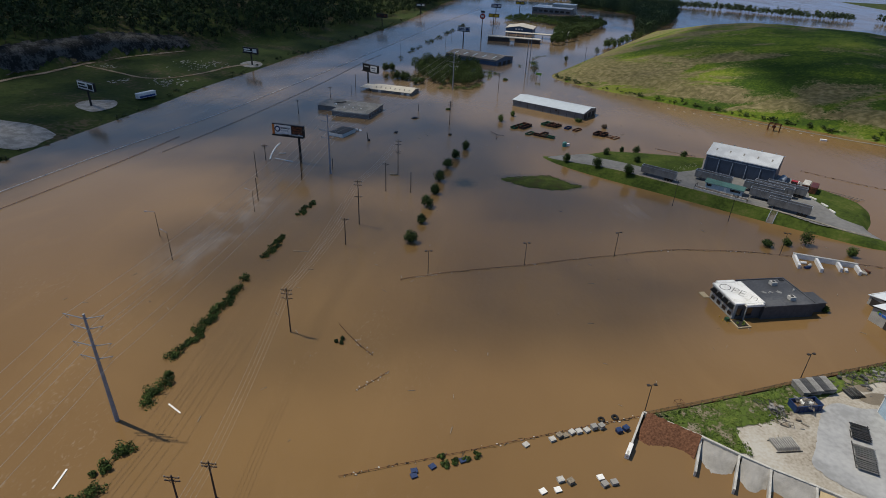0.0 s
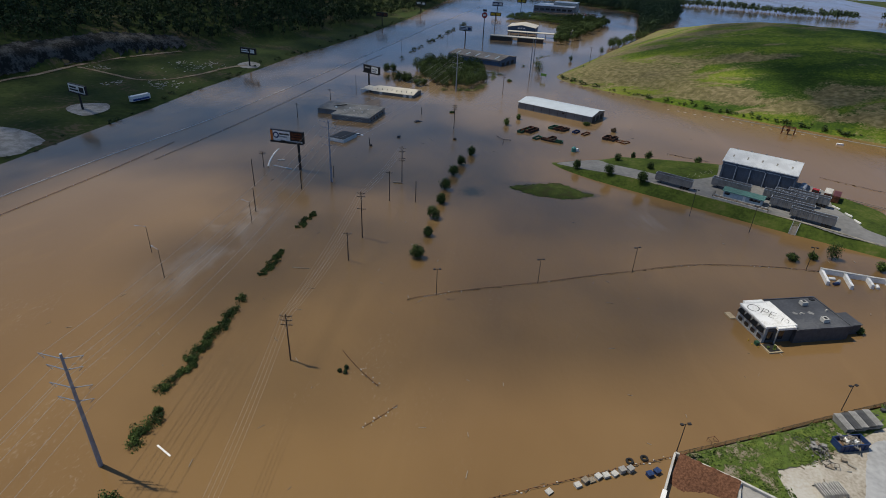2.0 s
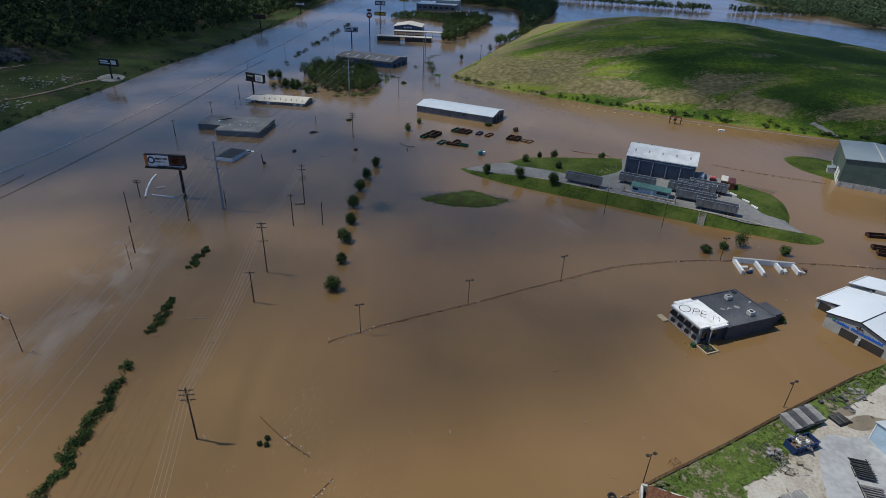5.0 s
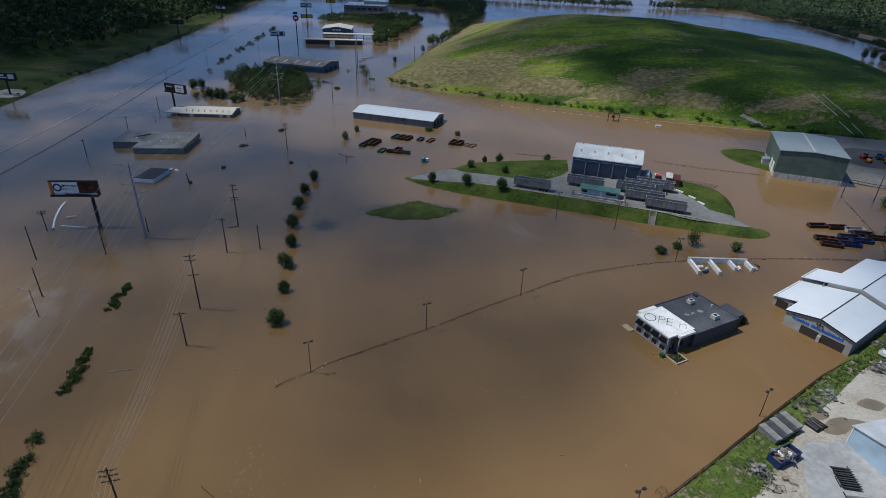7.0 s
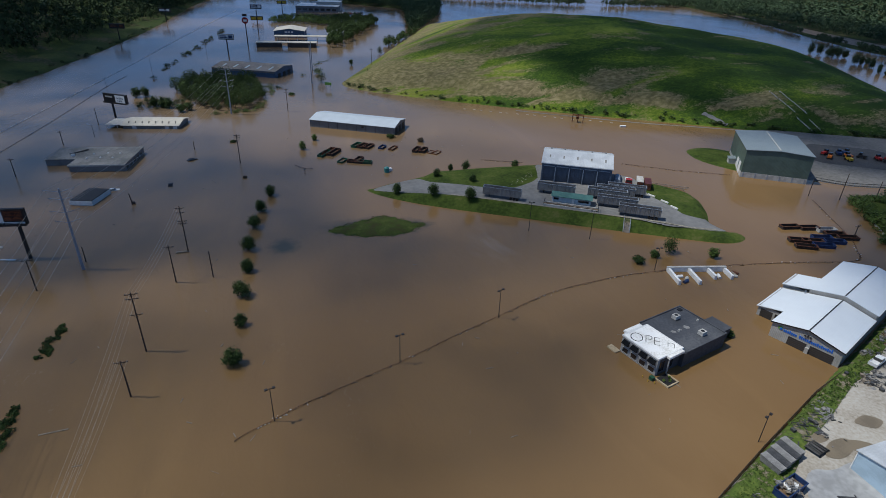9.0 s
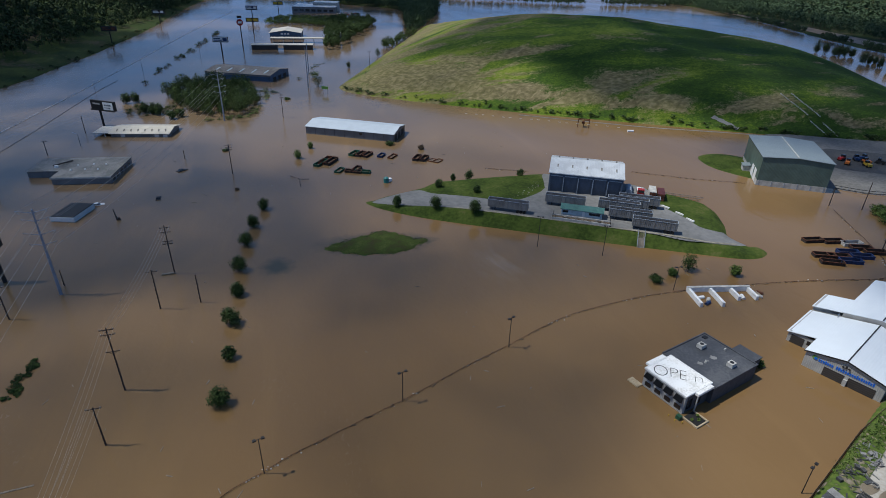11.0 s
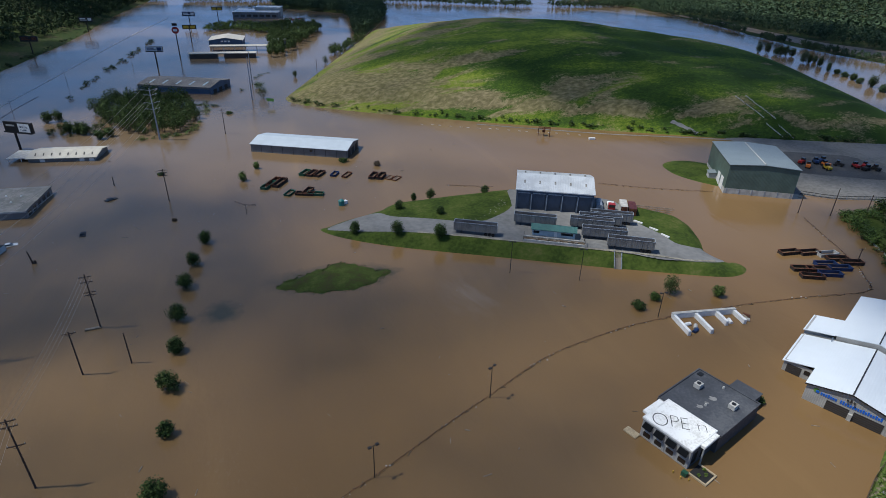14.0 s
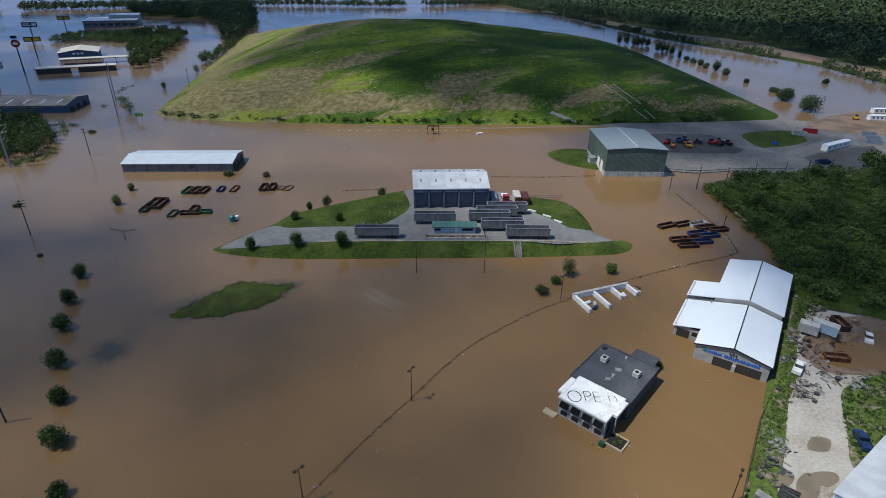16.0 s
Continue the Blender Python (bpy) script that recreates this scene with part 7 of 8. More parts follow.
def bunker():
    b = thing("storage_bunker", "whitewashed concrete bunker walls standing in the flood", "storage bunker", 93.6, 155.3, 0, -6.5)
    part("back_wall", Form().box(0, 18.4, -0.4, 0.4, -2, 1.5), M["white"], b)
    for xx, L in ((0, 8.0), (6.3, 8.0), (12.4, 5.2), (17.6, 5.2)):
        part("bay_wall", Form().box(xx, xx + 0.75, -L, -0.4, -2, 1.35), M["white"], b)
    part("wall_cap", Form().box(-0.1, 18.5, -0.45, 0.45, 1.5, 1.62), M["block"], b)
    for k, (xx, yy, mt) in enumerate(((2.4, -3.6, "white"), (3.0, -6.5, "bin_blue"), (3.9, -5.0, "block"), (14.6, -3.8, "white"), (19.8, -2.6, "timber"), (20.8, -1.8, "rust"), (19.4, -3.6, "block"))):
        solid("drifted_barrel", Form().tube((-0.9, 0, 0.25), (0.9, 0, 0.35), 0.5, 0.5, 10), M[mt], "drum drifted against the bunker walls", "drum",
              93.6 + xx * 0.9936 + yy * 0.113, 155.3 - xx * 0.113 + yy * 0.9936, 0, 25 * k, "drifted drums")


bunker()


def gantry(x, y):
    g = thing("steel_gantry", "dark steel frame standing at the toe of the hill", "gantry", x, y, 0, SITE)
    for xx in (-3, 0, 3):
        for yy in (0, 2.5):
            part("leg", Form().beam((xx, yy, -1), (xx, yy, 4.2), 0.35), M["rust"], g)
    part("header", Form().beam((-3.2, 0, 4.2), (3.2, 0, 4.2), 0.35).beam((-3.2, 2.5, 4.2), (3.2, 2.5, 4.2), 0.35), M["rust"], g)
    part("motor", Form().box(-1.0, 0.6, 0.3, 2.2, 2.0, 3.2), M["rust"], g)


gantry(133.0, 320.5)
solid("floating_crate", Form().box(-1.6, 1.6, -0.7, 0.7, -0.2, 0.8), M["white"], "white crate floating near the hill", "crate", 156, 310, 0, -10)

# ---- material bays and the storage yard ----


def bays():
    b = thing("material_bays", "concrete bays holding landscaping material", "storage bays")
    back = [(38.0, 67.2), (48.8, 63.2), (55.2, 60.2), (60.3, 58.1), (67.4, 55.8), (74, 53.2)]
    for p, q in zip(back, back[1:]):
        part("back_wall", Form().beam((*p, 0.5), (*q, 0.5), 0.45, 2.4), M["block"], b)
    for p, q in (((38.0, 67.2), (34.0, 55.0)), ((48.8, 63.2), (46.2, 54.0)), ((55.2, 60.2), (52.4, 51.6)), ((60.3, 58.1), (57.6, 49.5)), ((67.4, 55.8), (64.6, 47))):
        part("divider", Form().beam((*p, 0.5), (*q, 0.3), 0.38, 2.1), M["block"], b)
    part("end_block", Form().beam((35.0, 58.0, 0.9), (34.0, 55.0, 0.7), 0.8, 1.2), M["white"], b, "white-painted end block")
    for (x0, y0), (x1, y1), mt, nm, lb, ht in (((38.6, 66.6), (48.6, 62.6), "mulch", "mulch_mound", "red-brown shredded mulch heap in a concrete bay", 2.6), ((49.2, 62.6), (55.0, 59.9), "grit", "gravel_mound", "grey crushed stone heap sloping into the flood", 1.5),
                                               ((55.6, 59.6), (60.2, 57.8), "grit", "gravel_mound", "pale gravel heap sloping into the flood", 1.7), ((60.6, 57.6), (67.2, 55.5), "grit", "gravel_mound", "brown-grey gravel heap in a concrete bay", 1.8), ((67.8, 55.2), (74, 52.9), "sand", "sand_mound", "tan sand heap in a bay", 1.6)):
        n, m = 26, 22
        dx, dy = x1 - x0, y1 - y0
        L = math.hypot(dx, dy)
        nx, ny = dy / L, -dx / L
        V = []
        for j in range(m + 1):
            for i in range(n + 1):
                u, v = i / n, j / m * 8.2
                z = ht * max(0.0, 1 - v / (5.4 + 1.4 * math.sin(u * 5 + x0))) ** 0.8 + noise.noise((x0 + u * 9, v, 0)) * (0.3 if mt == "mulch" else 0.14) + noise.noise((u * 25, v * 2.5, x0)) * (0.2 if mt == "mulch" else 0.06) - 0.28
                V.append((x0 + dx * u + nx * v, y0 + dy * u + ny * v, z))
        solid(nm, Form().add(V, [(j * (n + 1) + i, j * (n + 1) + i + n + 1, j * (n + 1) + i + n + 2, j * (n + 1) + i + 1) for j in range(m) for i in range(n)]), M[mt], lb, "material heap", smooth=True)


bays()


def pallet_stack(x, y, turn, mt, label, w=1.25, d=1.1, h=1.0, z=-0.3):
    p = thing("stone_pallet", label, "pallet", x, y, z, turn, "pallets along the fence")
    rr = random.Random(int(x * 31 + y * 17))
    part("pallet", Form().box(-w / 2, w / 2, -d / 2, d / 2, -0.1, 0.12), M["timber"], p)
    for k in range(3):
        e = rr.uniform(-0.06, 0.06)
        part("layer", Form().prism([(-w / 2 + 0.08 + e, -d / 2 + 0.05), (w / 2 - 0.05, -d / 2 + 0.1 - e), (w / 2 - 0.1 + e, d / 2 - 0.05), (-w / 2 + 0.05, d / 2 - 0.1)], 0.13 + k * h * 0.3, 0.12 + (k + 1) * h * 0.3), M[mt], p)
    part("wrap_cap", Form().prism([(-w / 2, -d / 2), (w / 2, -d / 2), (w / 2, d / 2), (-w / 2, d / 2)], 0.13 + h * 0.9, 0.2 + h * 0.9), M["white"] if mt == "white" else M[mt], p)


for i, (x, y, mt, h) in enumerate(((-4.6, 42.2, "bin_blue", 0.5), (-4.4, 41.2, "bin_blue", 0.5), (-1.6, 44.0, "bin_blue", 0.5), (3.6, 46.8, "bin_blue", 0.5), (14.9, 53.6, "block", 0.5), (19.9, 56.2, "block", 0.7), (21.2, 57.4, "timber", 1.0),
                                   (22.4, 58.0, "timber", 0.5), (23.6, 59.0, "block", 0.8), (25.0, 59.6, "block", 0.8), (26.6, 60.4, "block", 0.7), (28.0, 61.4, "grit", 1.2), (29.5, 62.0, "grit", 1.2),
                                   (33.0, 61.8, "bin_blue", 1.0), (34.4, 62.8, "bin_blue", 1.0), (21.8, 46.8, "block", 0.8), (23.6, 46.8, "timber", 1.0), (21.4, 44.6, "white", 0.5), (18.8, 43.6, "white", 0.5), (29.0, 49.2, "white", 0.6), (29.7, 47.8, "grit", 0.9), (31.4, 48.6, "grit", 0.9))):
    nm = {"bin_blue": "blue crate of goods", "block": "pallet of pale stone", "timber": "pallet of tan stone", "grit": "pallet of grey bagged stone", "white": "white-wrapped pallet"}[mt]
    pallet_stack(x, y, 26 + (i * 37) % 25, mt, nm + " standing in shallow floodwater", h=h)
for x, y in ((29.6, 64.2), (32.4, 65.6)):
    F = Form()
    F.sweep([(0.55 * math.cos(k * math.pi / 8), 0.55 * math.sin(k * math.pi / 8), 0.15) for k in range(17)], 0.25, 6)
    solid("loose_tyre", F, M["tyre"], "black tyre afloat by the fence", "tyre", x, y, 0.05, 0, "afloat tyres")


# things in the yard
def yard_z(x, y):
    return float(yard_height(np.array([x]), np.array([y]), inside_by(np.array([x]), np.array([y]), yard_shore))[0])


def enclosed_trailer(x, y, turn, L, mt, label):
    c = thing("enclosed_trailer", label, "trailer", x, y, yard_z(x, y), turn, "enclosed trailers")
    part("box", Form().box(-L / 2, L / 2, -1.25, 1.25, 0.55, 3.0), M[mt], c)
    part("roof", Form().slab([(-L / 2, -1.25, 3.08), (L / 2, -1.25, 3.08), (L / 2, 0, 3.2), (-L / 2, 0, 3.2)], 0.08).slab([(-L / 2, 0, 3.2), (L / 2, 0, 3.2), (L / 2, 1.25, 3.08), (-L / 2, 1.25, 3.08)], 0.08), M["block"], c)
    part("door", Form().box(L / 2, L / 2 + 0.05, -1.05, 1.05, 0.7, 2.85), M["white"], c)
    for xx in (-0.9, 0.3):
        for yy in (-1.2, 1.2):
            part("wheel", Form().tube((xx, yy - 0.12, 0.36), (xx, yy + 0.12, 0.36), 0.36, 0.36, 10), M["tyre"], c)
    part("drawbar", Form().beam((-L / 2, 0.6, 0.6), (-L / 2 - 1.3, 0, 0.6), 0.1).beam((-L / 2, -0.6, 0.6), (-L / 2 - 1.3, 0, 0.6), 0.1), M["dark_steel"], c)


enclosed_trailer(135.4, 114.2, -62, 4.3, "block", "weathered silver enclosed trailer among scrap")
enclosed_trailer(139.4, 112.4, -70, 5.7, "lightblue", "white and blue enclosed trailer among scrap")
pickup(119.2, 106.2, yard_z(119.2, 106.2), 22, "white", "white pickup truck parked on weedy gravel")
pickup(109.2, 86.6, yard_z(109.2, 86.6), 48, "bin_blue", "dark blue pickup truck parked on grass")
pickup(149.5, 106.5, yard_z(149.5, 106.5) - 0.2, 30, "white", "white work truck standing in a puddle")
rolloff(133.2, 105.2, -36, "rust", "rusty scrap container in a muddy puddle", 5.4, 2.1, 0.9).location.z = 0.25
rolloff(146.0, 112.2, -118, "bin_dark", "dark open scrap container in the weeds", 5.2, 2.2, 1.2).location.z = yard_z(147, 114.6) + 0.5
rolloff(72.2, 77.8, 20, "bin_blue", "blue open skip filled with scrap", 6.2, 2.5, 1.1).location.z = yard_z(72.2, 77.8) + 0.5


def scrap(x, y, n, spread, seed, label, mats=("steel", "timber", "rust", "block", "white", "dark_steel")):
    """A heap of tumbled bars, plates and frames."""
    h = thing("scrap_heap", label, "scrap heap", x, y, yard_z(x, y), 0, "scrap heaps")
    rr = random.Random(seed)
    for k in range(n):
        px, py = rr.gauss(0, spread), rr.gauss(0, spread)
        if float(inside_by(np.array([x + px]), np.array([y + py]), yard_shore)[0]) < 1.2:
            continue
        a_, tl, L = rr.uniform(0, 180), rr.gauss(0, 8), rr.uniform(0.4, 1.7)
        F = Form()
        kind = rr.random()
        if kind < 0.45:
            F.box(-L / 2, L / 2, -0.1, 0.1, 0, 0.14)
            nm = "bar"
        elif kind < 0.75:
            w = rr.uniform(0.25, 0.8)
            F.box(-L / 2, L / 2, -w / 2, w / 2, 0, 0.1)
            nm = "plate"
        elif kind < 0.9:
            F.beam((-L / 2, -0.5, 0.5), (L / 2, -0.5, 0.5), 0.08).beam((-L / 2, 0.5, 0.5), (L / 2, 0.5, 0.5), 0.08).beam((-L / 2, -0.5, 0.5), (-L / 2, 0.5, 0.5), 0.08).beam((L / 2, -0.5, 0.5), (L / 2, 0.5, 0.5), 0.08)
            F.beam((-L / 2, -0.5, 0.5), (-L / 2, -0.5, 0), 0.08).beam((L / 2, 0.5, 0.5), (L / 2, 0.5, 0), 0.08)
            nm = "frame"
        else:
            F.box(-0.45, 0.45, -0.35, 0.35, 0, 0.6)
            nm = "crate"
        o = part(nm, F, M[rr.choice(mats)], h)
        o.matrix_basis = pose(px, py, 0.02 + max(0, 0.7 - math.hypot(px, py) / (2 * spread)) * rr.random(), tl, rr.gauss(0, 6), a_)
    return h


scrap(112.0, 101.2, 34, 1.4, 1, "tumbled heap of metal racks and pipe", ("scrap_grey", "scrap_pale", "scrap_grey", "timber"))
scrap(115.2, 102.2, 30, 1.4, 2, "heap of pale metal scrap beside the warehouse", ("scrap_grey", "scrap_pale", "scrap_pale"))
scrap(119.8, 110.4, 16, 1.5, 3, "stack of steel frames on the verge", ("scrap_grey", "scrap_pale"))
scrap(130.5, 113.6, 46, 2.4, 4, "long scrap heap of timber and panels", ("timber", "rust", "scrap_pale", "dark_steel", "scrap_pale"))
scrap(127.5, 108.8, 40, 2.2, 5, "heap of sheet metal and boxes", ("scrap_grey", "scrap_pale", "dark_steel", "scrap_pale"))
scrap(124.2, 101.2, 30, 2.0, 6, "heap of mixed scrap with red panels", ("rust", "timber", "scrap_pale", "dark_steel", "scrap_grey"))
scrap(138.5, 109.8, 26, 1.6, 7, "heap of tan timber scrap", ("timber", "rust", "debris"))
scrap(148.2, 119.4, 40, 2.6, 8, "heap of old boards among weeds", ("timber", "debris", "rust"))
scrap(151.2, 111.2, 26, 1.6, 9, "orange-brown scrap by the puddle", ("timber", "rust", "sand"))
scrap(126.8, 96.5, 30, 2.0, 13, "scrap boards beside the puddle", ("timber", "scrap_pale", "scrap_pale"))
scrap(66.2, 75.0, 30, 1.3, 10, "dark heap of bagged waste and pipe", ("dark_steel", "scrap_pale", "scrap_pale", "scrap_grey"))
scrap(86.6, 91.2, 50, 2.6, 11, "heap of galvanised racks at the yard edge", ("scrap_grey", "scrap_pale", "scrap_grey"))
scrap(94.0, 95.0, 40, 2.2, 12, "heap of pale bins and racks", ("scrap_grey", "scrap_pale", "scrap_pale"))
scrap(66.0, 73.0, 24, 2.4, 14, "scattered scrap in the weeds", ("scrap_pale", "timber", "scrap_grey"))
scrap(72.2, 77.8, 60, 0.85, 15, "scrap filling the blue skip", ("scrap_pale", "timber", "white", "scrap_pale")).location.z += 1.1


def steel_bin(x, y, turn, paint, label):
    c = thing("steel_bin", label, "bin", x, y, yard_z(x, y), turn, "grey bins at the yard fence")
    part("body", Form().add([(-0.62, -1.9, 0.15), (0.62, -1.9, 0.15), (0.62, 1.9, 0.15), (-0.62, 1.9, 0.15), (-0.75, -2.1, 1.5), (0.75, -2.1, 1.5), (0.75, 2.1, 1.5), (-0.75, 2.1, 1.5)],
                            [(3, 2, 1, 0), (0, 1, 5, 4), (1, 2, 6, 5), (2, 3, 7, 6), (3, 0, 4, 7)]), M[paint], c)
    part("lid", Form().slab([(-0.8, -2.15, 1.55), (0.8, -2.15, 1.55), (0.8, 2.15, 1.7), (-0.8, 2.15, 1.7)], 0.08), M[paint], c)
    rm = Form().box(-0.8, 0.8, -0.05, 0.05, 0.9, 1.05).mesh("rib", M["scrap_pale"])
    for yy in (-2.1, 2.1):
        o = part("rib", rm, None, c)
        o.location = (0, yy, 0)
    part("skid", Form().box(-0.6, -0.45, -1.9, 1.9, 0, 0.15).box(0.45, 0.6, -1.9, 1.9, 0, 0.15), M["dark_steel"], c)


for i, (x, y) in enumerate(((72.9, 83.2), (74.5, 83.8), (76.1, 84.6), (77.7, 85.3), (79.3, 86.0))):
    steel_bin(x, y, 16 + 3 * (i % 2), "scrap_grey" if i % 2 else "scrap_pale", "grey steel bin standing by the yard fence")
cg = thing("wire_cage", "rusty wire cage drowned beside the yard fence", "cage", 46.2, 73.3, 0, 28)
part("frame", Form().beam((-0.8, -0.6, 0.9), (0.8, -0.6, 0.9), 0.06).beam((-0.8, 0.6, 0.9), (0.8, 0.6, 0.9), 0.06).beam((-0.8, -0.6, 0.9), (-0.8, 0.6, 0.9), 0.06).beam((0.8, -0.6, 0.9), (0.8, 0.6, 0.9), 0.06), M["rust"], cg)
for xx in (-0.8, 0.8):
    for yy in (-0.6, 0.6):
        part("corner_post", Form().beam((xx, yy, -0.5), (xx, yy, 0.9), 0.06), M["rust"], cg)


def rack_row(x, y, turn, n, label, half=1.3, gap=0.62, mt="block", lean=52):
    r = thing("panel_rack", label, "rack", x, y, yard_z(x, y), turn, "panel racks")
    pm = Form().box(-half, half, -0.07, 0.07, 0.1, 1.2).mesh("panel", M[mt])
    rn = random.Random(n)
    for i in range(n):
        o = part("panel", pm, None, r)
        o.matrix_basis = pose(rn.uniform(-0.12, 0.12), i * gap, 0.05, lean + rn.uniform(-4, 4), 0, rn.uniform(-3, 3))
    part("base_rail", Form().box(-half - 0.2, -half, -0.5, n * gap, 0, 0.12).box(half, half + 0.2, -0.5, n * gap, 0, 0.12), M["dark_steel"], r)


rack_row(78.4, 62.6, -15, 13, "long row of leaning dark grey slabs", 1.7, 0.55, "scrap_pale")
rack_row(80.6, 71.0, -15, 9, "row of leaning grey slabs beside the blue building", 1.6, 0.55, "scrap_grey")
rack_row(62.6, 64.4, -72, 11, "row of upright pale slabs in a rack", 1.4, 0.45, "block", 24)
rack_row(83.8, 85.2, -70, 7, "stack of grey panels at the yard edge", 1.4, 0.5, "scrap_grey")

# machines and trailers on the landfill lot
for i, (x, y, tw, mt) in enumerate(((235, 251.4, 20, "red"), (242, 250.5, 60, "bin_blue"), (246.5, 251, 10, "bin_blue"), (239.5, 241.8, 80, "yellow"), (249.5, 244.6, 120, "dark_steel"), (255.5, 241.0, 70, "red"), (257.5, 236.8, 10, "dark_steel"), (233, 246, 40, "orange"), (260.5, 240.5, 30, "red"), (243, 246, 95, "orange"), (262, 236, 80, "dark_steel"))):
    m_ = thing("work_machine", "%s utility machine parked on the lot" % {"red": "red", "bin_blue": "blue", "yellow": "yellow", "dark_steel": "dark", "orange": "orange"}[mt], "machine", x, y, 0.76, tw, "machines on the lot")
    part("body", Form().box(-2.4, 1.4, -0.9, 0.9, 0.7, 1.7), M[mt], m_)
    part("cab", Form().prism([(-0.2, -0.8), (1.2, -0.8), (1.0, 0.8), (-0.2, 0.8)], 1.7, 2.7), M["glass"], m_)
    part("bucket", Form().beam((1.4, -0.9, 0.5), (1.4, 0.9, 0.5), 0.9), M["dark_steel"], m_)
    for xx in (-1.6, 0.8):
        for yy in (-0.9, 0.9):
            part("wheel", Form().tube((xx, yy - 0.2, 0.55), (xx, yy + 0.2, 0.55), 0.55, 0.55, 10), M["tyre"], m_)


def office_trailer(x, y, turn, L, label):
    c = thing("office_trailer", label, "office trailer", x, y, 0.7, turn, "site trailers")
    part("box", Form().box(-L / 2, L / 2, -1.6, 1.6, 0.6, 3.4), M["white"], c)
    part("roof", Form().slab([(-L / 2 - 0.1, -1.7, 3.45), (L / 2 + 0.1, -1.7, 3.45), (L / 2 + 0.1, 0, 3.75), (-L / 2 - 0.1, 0, 3.75)], 0.1).slab([(-L / 2 - 0.1, 0, 3.75), (L / 2 + 0.1, 0, 3.75), (L / 2 + 0.1, 1.7, 3.45), (-L / 2 - 0.1, 1.7, 3.45)], 0.1), M["white_roof"], c)
    part("skirt", Form().box(-L / 2, L / 2, -1.55, 1.55, 0, 0.6), M["block"], c)
    for k in range(4):
        part("window", Form().box(-L / 2 + 1.4 + k * L / 4.4, -L / 2 + 2.4 + k * L / 4.4, -1.66, -1.6, 1.7, 2.6), M["glass"], c)


office_trailer(307.5, 207.5, 2, 21, "white site office trailer beside the haul road")
office_trailer(391.0, 231.0, -30, 11, "white site trailers at the river edge")
office_trailer(413.0, 240.0, -25, 13, "white site trailer at the river edge")
for x, y, tw, mt in ((314.9, 231.5, -40, "block"), (325.5, 232.0, -45, "red"), (350, 214, -45, "steel"), (336, 204, -45, "steel"), (343, 208, -45, "steel")):
    rolloff(x, y, tw, mt, {"block": "pale grey", "red": "red", "steel": "grey steel"}[mt] + " roll-off container on the landfill lot", 7.0, 2.4, 1.6).location.z = 1.1
rolloff(277.0, 195.4, -20, "bin_blue", "blue roll-off container on the landfill lot", 6.5, 2.4, 1.5).location.z = 1.0
car("parked_car", 285.5, 225.8, 0.75, 60, "sign_blue", "bright blue car at the grass oval")
dz = thing("bulldozer", "yellow bulldozer on the river bank", "bulldozer", 381, 238, 0.9, 30)
part("hull", Form().box(-2.2, 1.6, -1.1, 1.1, 0.8, 2.0), M["yellow"], dz)
part("cab", Form().box(-1.2, 0.4, -0.8, 0.8, 2.0, 3.2), M["glass"], dz)
part("track", Form().box(-2.4, 1.8, -1.5, -1.05, 0, 1.1), M["dark_steel"], dz)
part("track", Form().box(-2.4, 1.8, 1.05, 1.5, 0, 1.1), M["dark_steel"], dz)
part("blade", Form().box(2.3, 2.6, -1.8, 1.8, 0.1, 1.4), M["yellow"], dz)
lot_fence = rail_line("security_fence", [(203, 220.8), (213, 213), (230, 207.8), (246, 200.6), (256, 196.4)], "dark mesh fence along the lot", 1.6, 24, M["dark_steel"], (0.25, 0.9))

# hillside drain: stones in two lines down the slope
dr = thing("drain_channel", "stone-lined drain running down the hillside", "drain")
rr = random.Random(6)
sm = Form().prism([(-0.26, -0.15), (0.22, -0.22), (0.28, 0.15), (-0.18, 0.2)], -0.3, 0.16).mesh("stone", M["block"])
for x0, y0, x1, y1 in ((258.0, 327.5, 259.8, 288), (264.2, 326, 264.6, 286)):
    for k in range(62):
        t = k / 61
        x, y = x0 + (x1 - x0) * t + rr.gauss(0, 0.12), y0 + (y1 - y0) * t + rr.gauss(0, 0.2)
        o = part("stone", sm, None, dr)
        o.matrix_basis = pose(x, y, max(0.7, float(hill_height(np.array([x]), np.array([y]))[0])) + 0.3, 0, 0, rr.uniform(0, 180))

# rubble and bags at the end of the island lawn
rr = random.Random(12)
for k in range(44):
    s_ = rr.uniform(223.5, 246)
    x, y = at(float(np.interp(s_, [223.5, 230, 240, 246], [-45, -38.6, -35.4, -36])) - abs(rr.gauss(0.4, 2.4)), s_)
    w = rr.uniform(0.08, 0.26)
    bag = Form().add([(w * a * c, w * 0.8 * b * c, z) for z, c in ((-0.1, 1.0), (w * 0.45, 0.9), (w * 0.7, 0.5)) for a, b in ((-1, -0.7), (0.2, -1), (1, -0.3), (0.8, 0.8), (-0.5, 1))],
                     [(i, (i + 1) % 5, 5 + (i + 1) % 5, 5 + i) for i in range(5)] + [(5 + i, 5 + (i + 1) % 5, 10 + (i + 1) % 5, 10 + i) for i in range(5)] + [(10, 11, 12, 13, 14)])
    solid("rubble_lump", bag, M["sand_edge" if k % 5 else "block"], "pale lump of rubble on the island lawn", "rubble", x, y, float(isle_height(np.array([x]), np.array([y]), inside_by(np.array([x]), np.array([y]), isle))[0]), rr.uniform(0, 180), "rubble on the lawn")

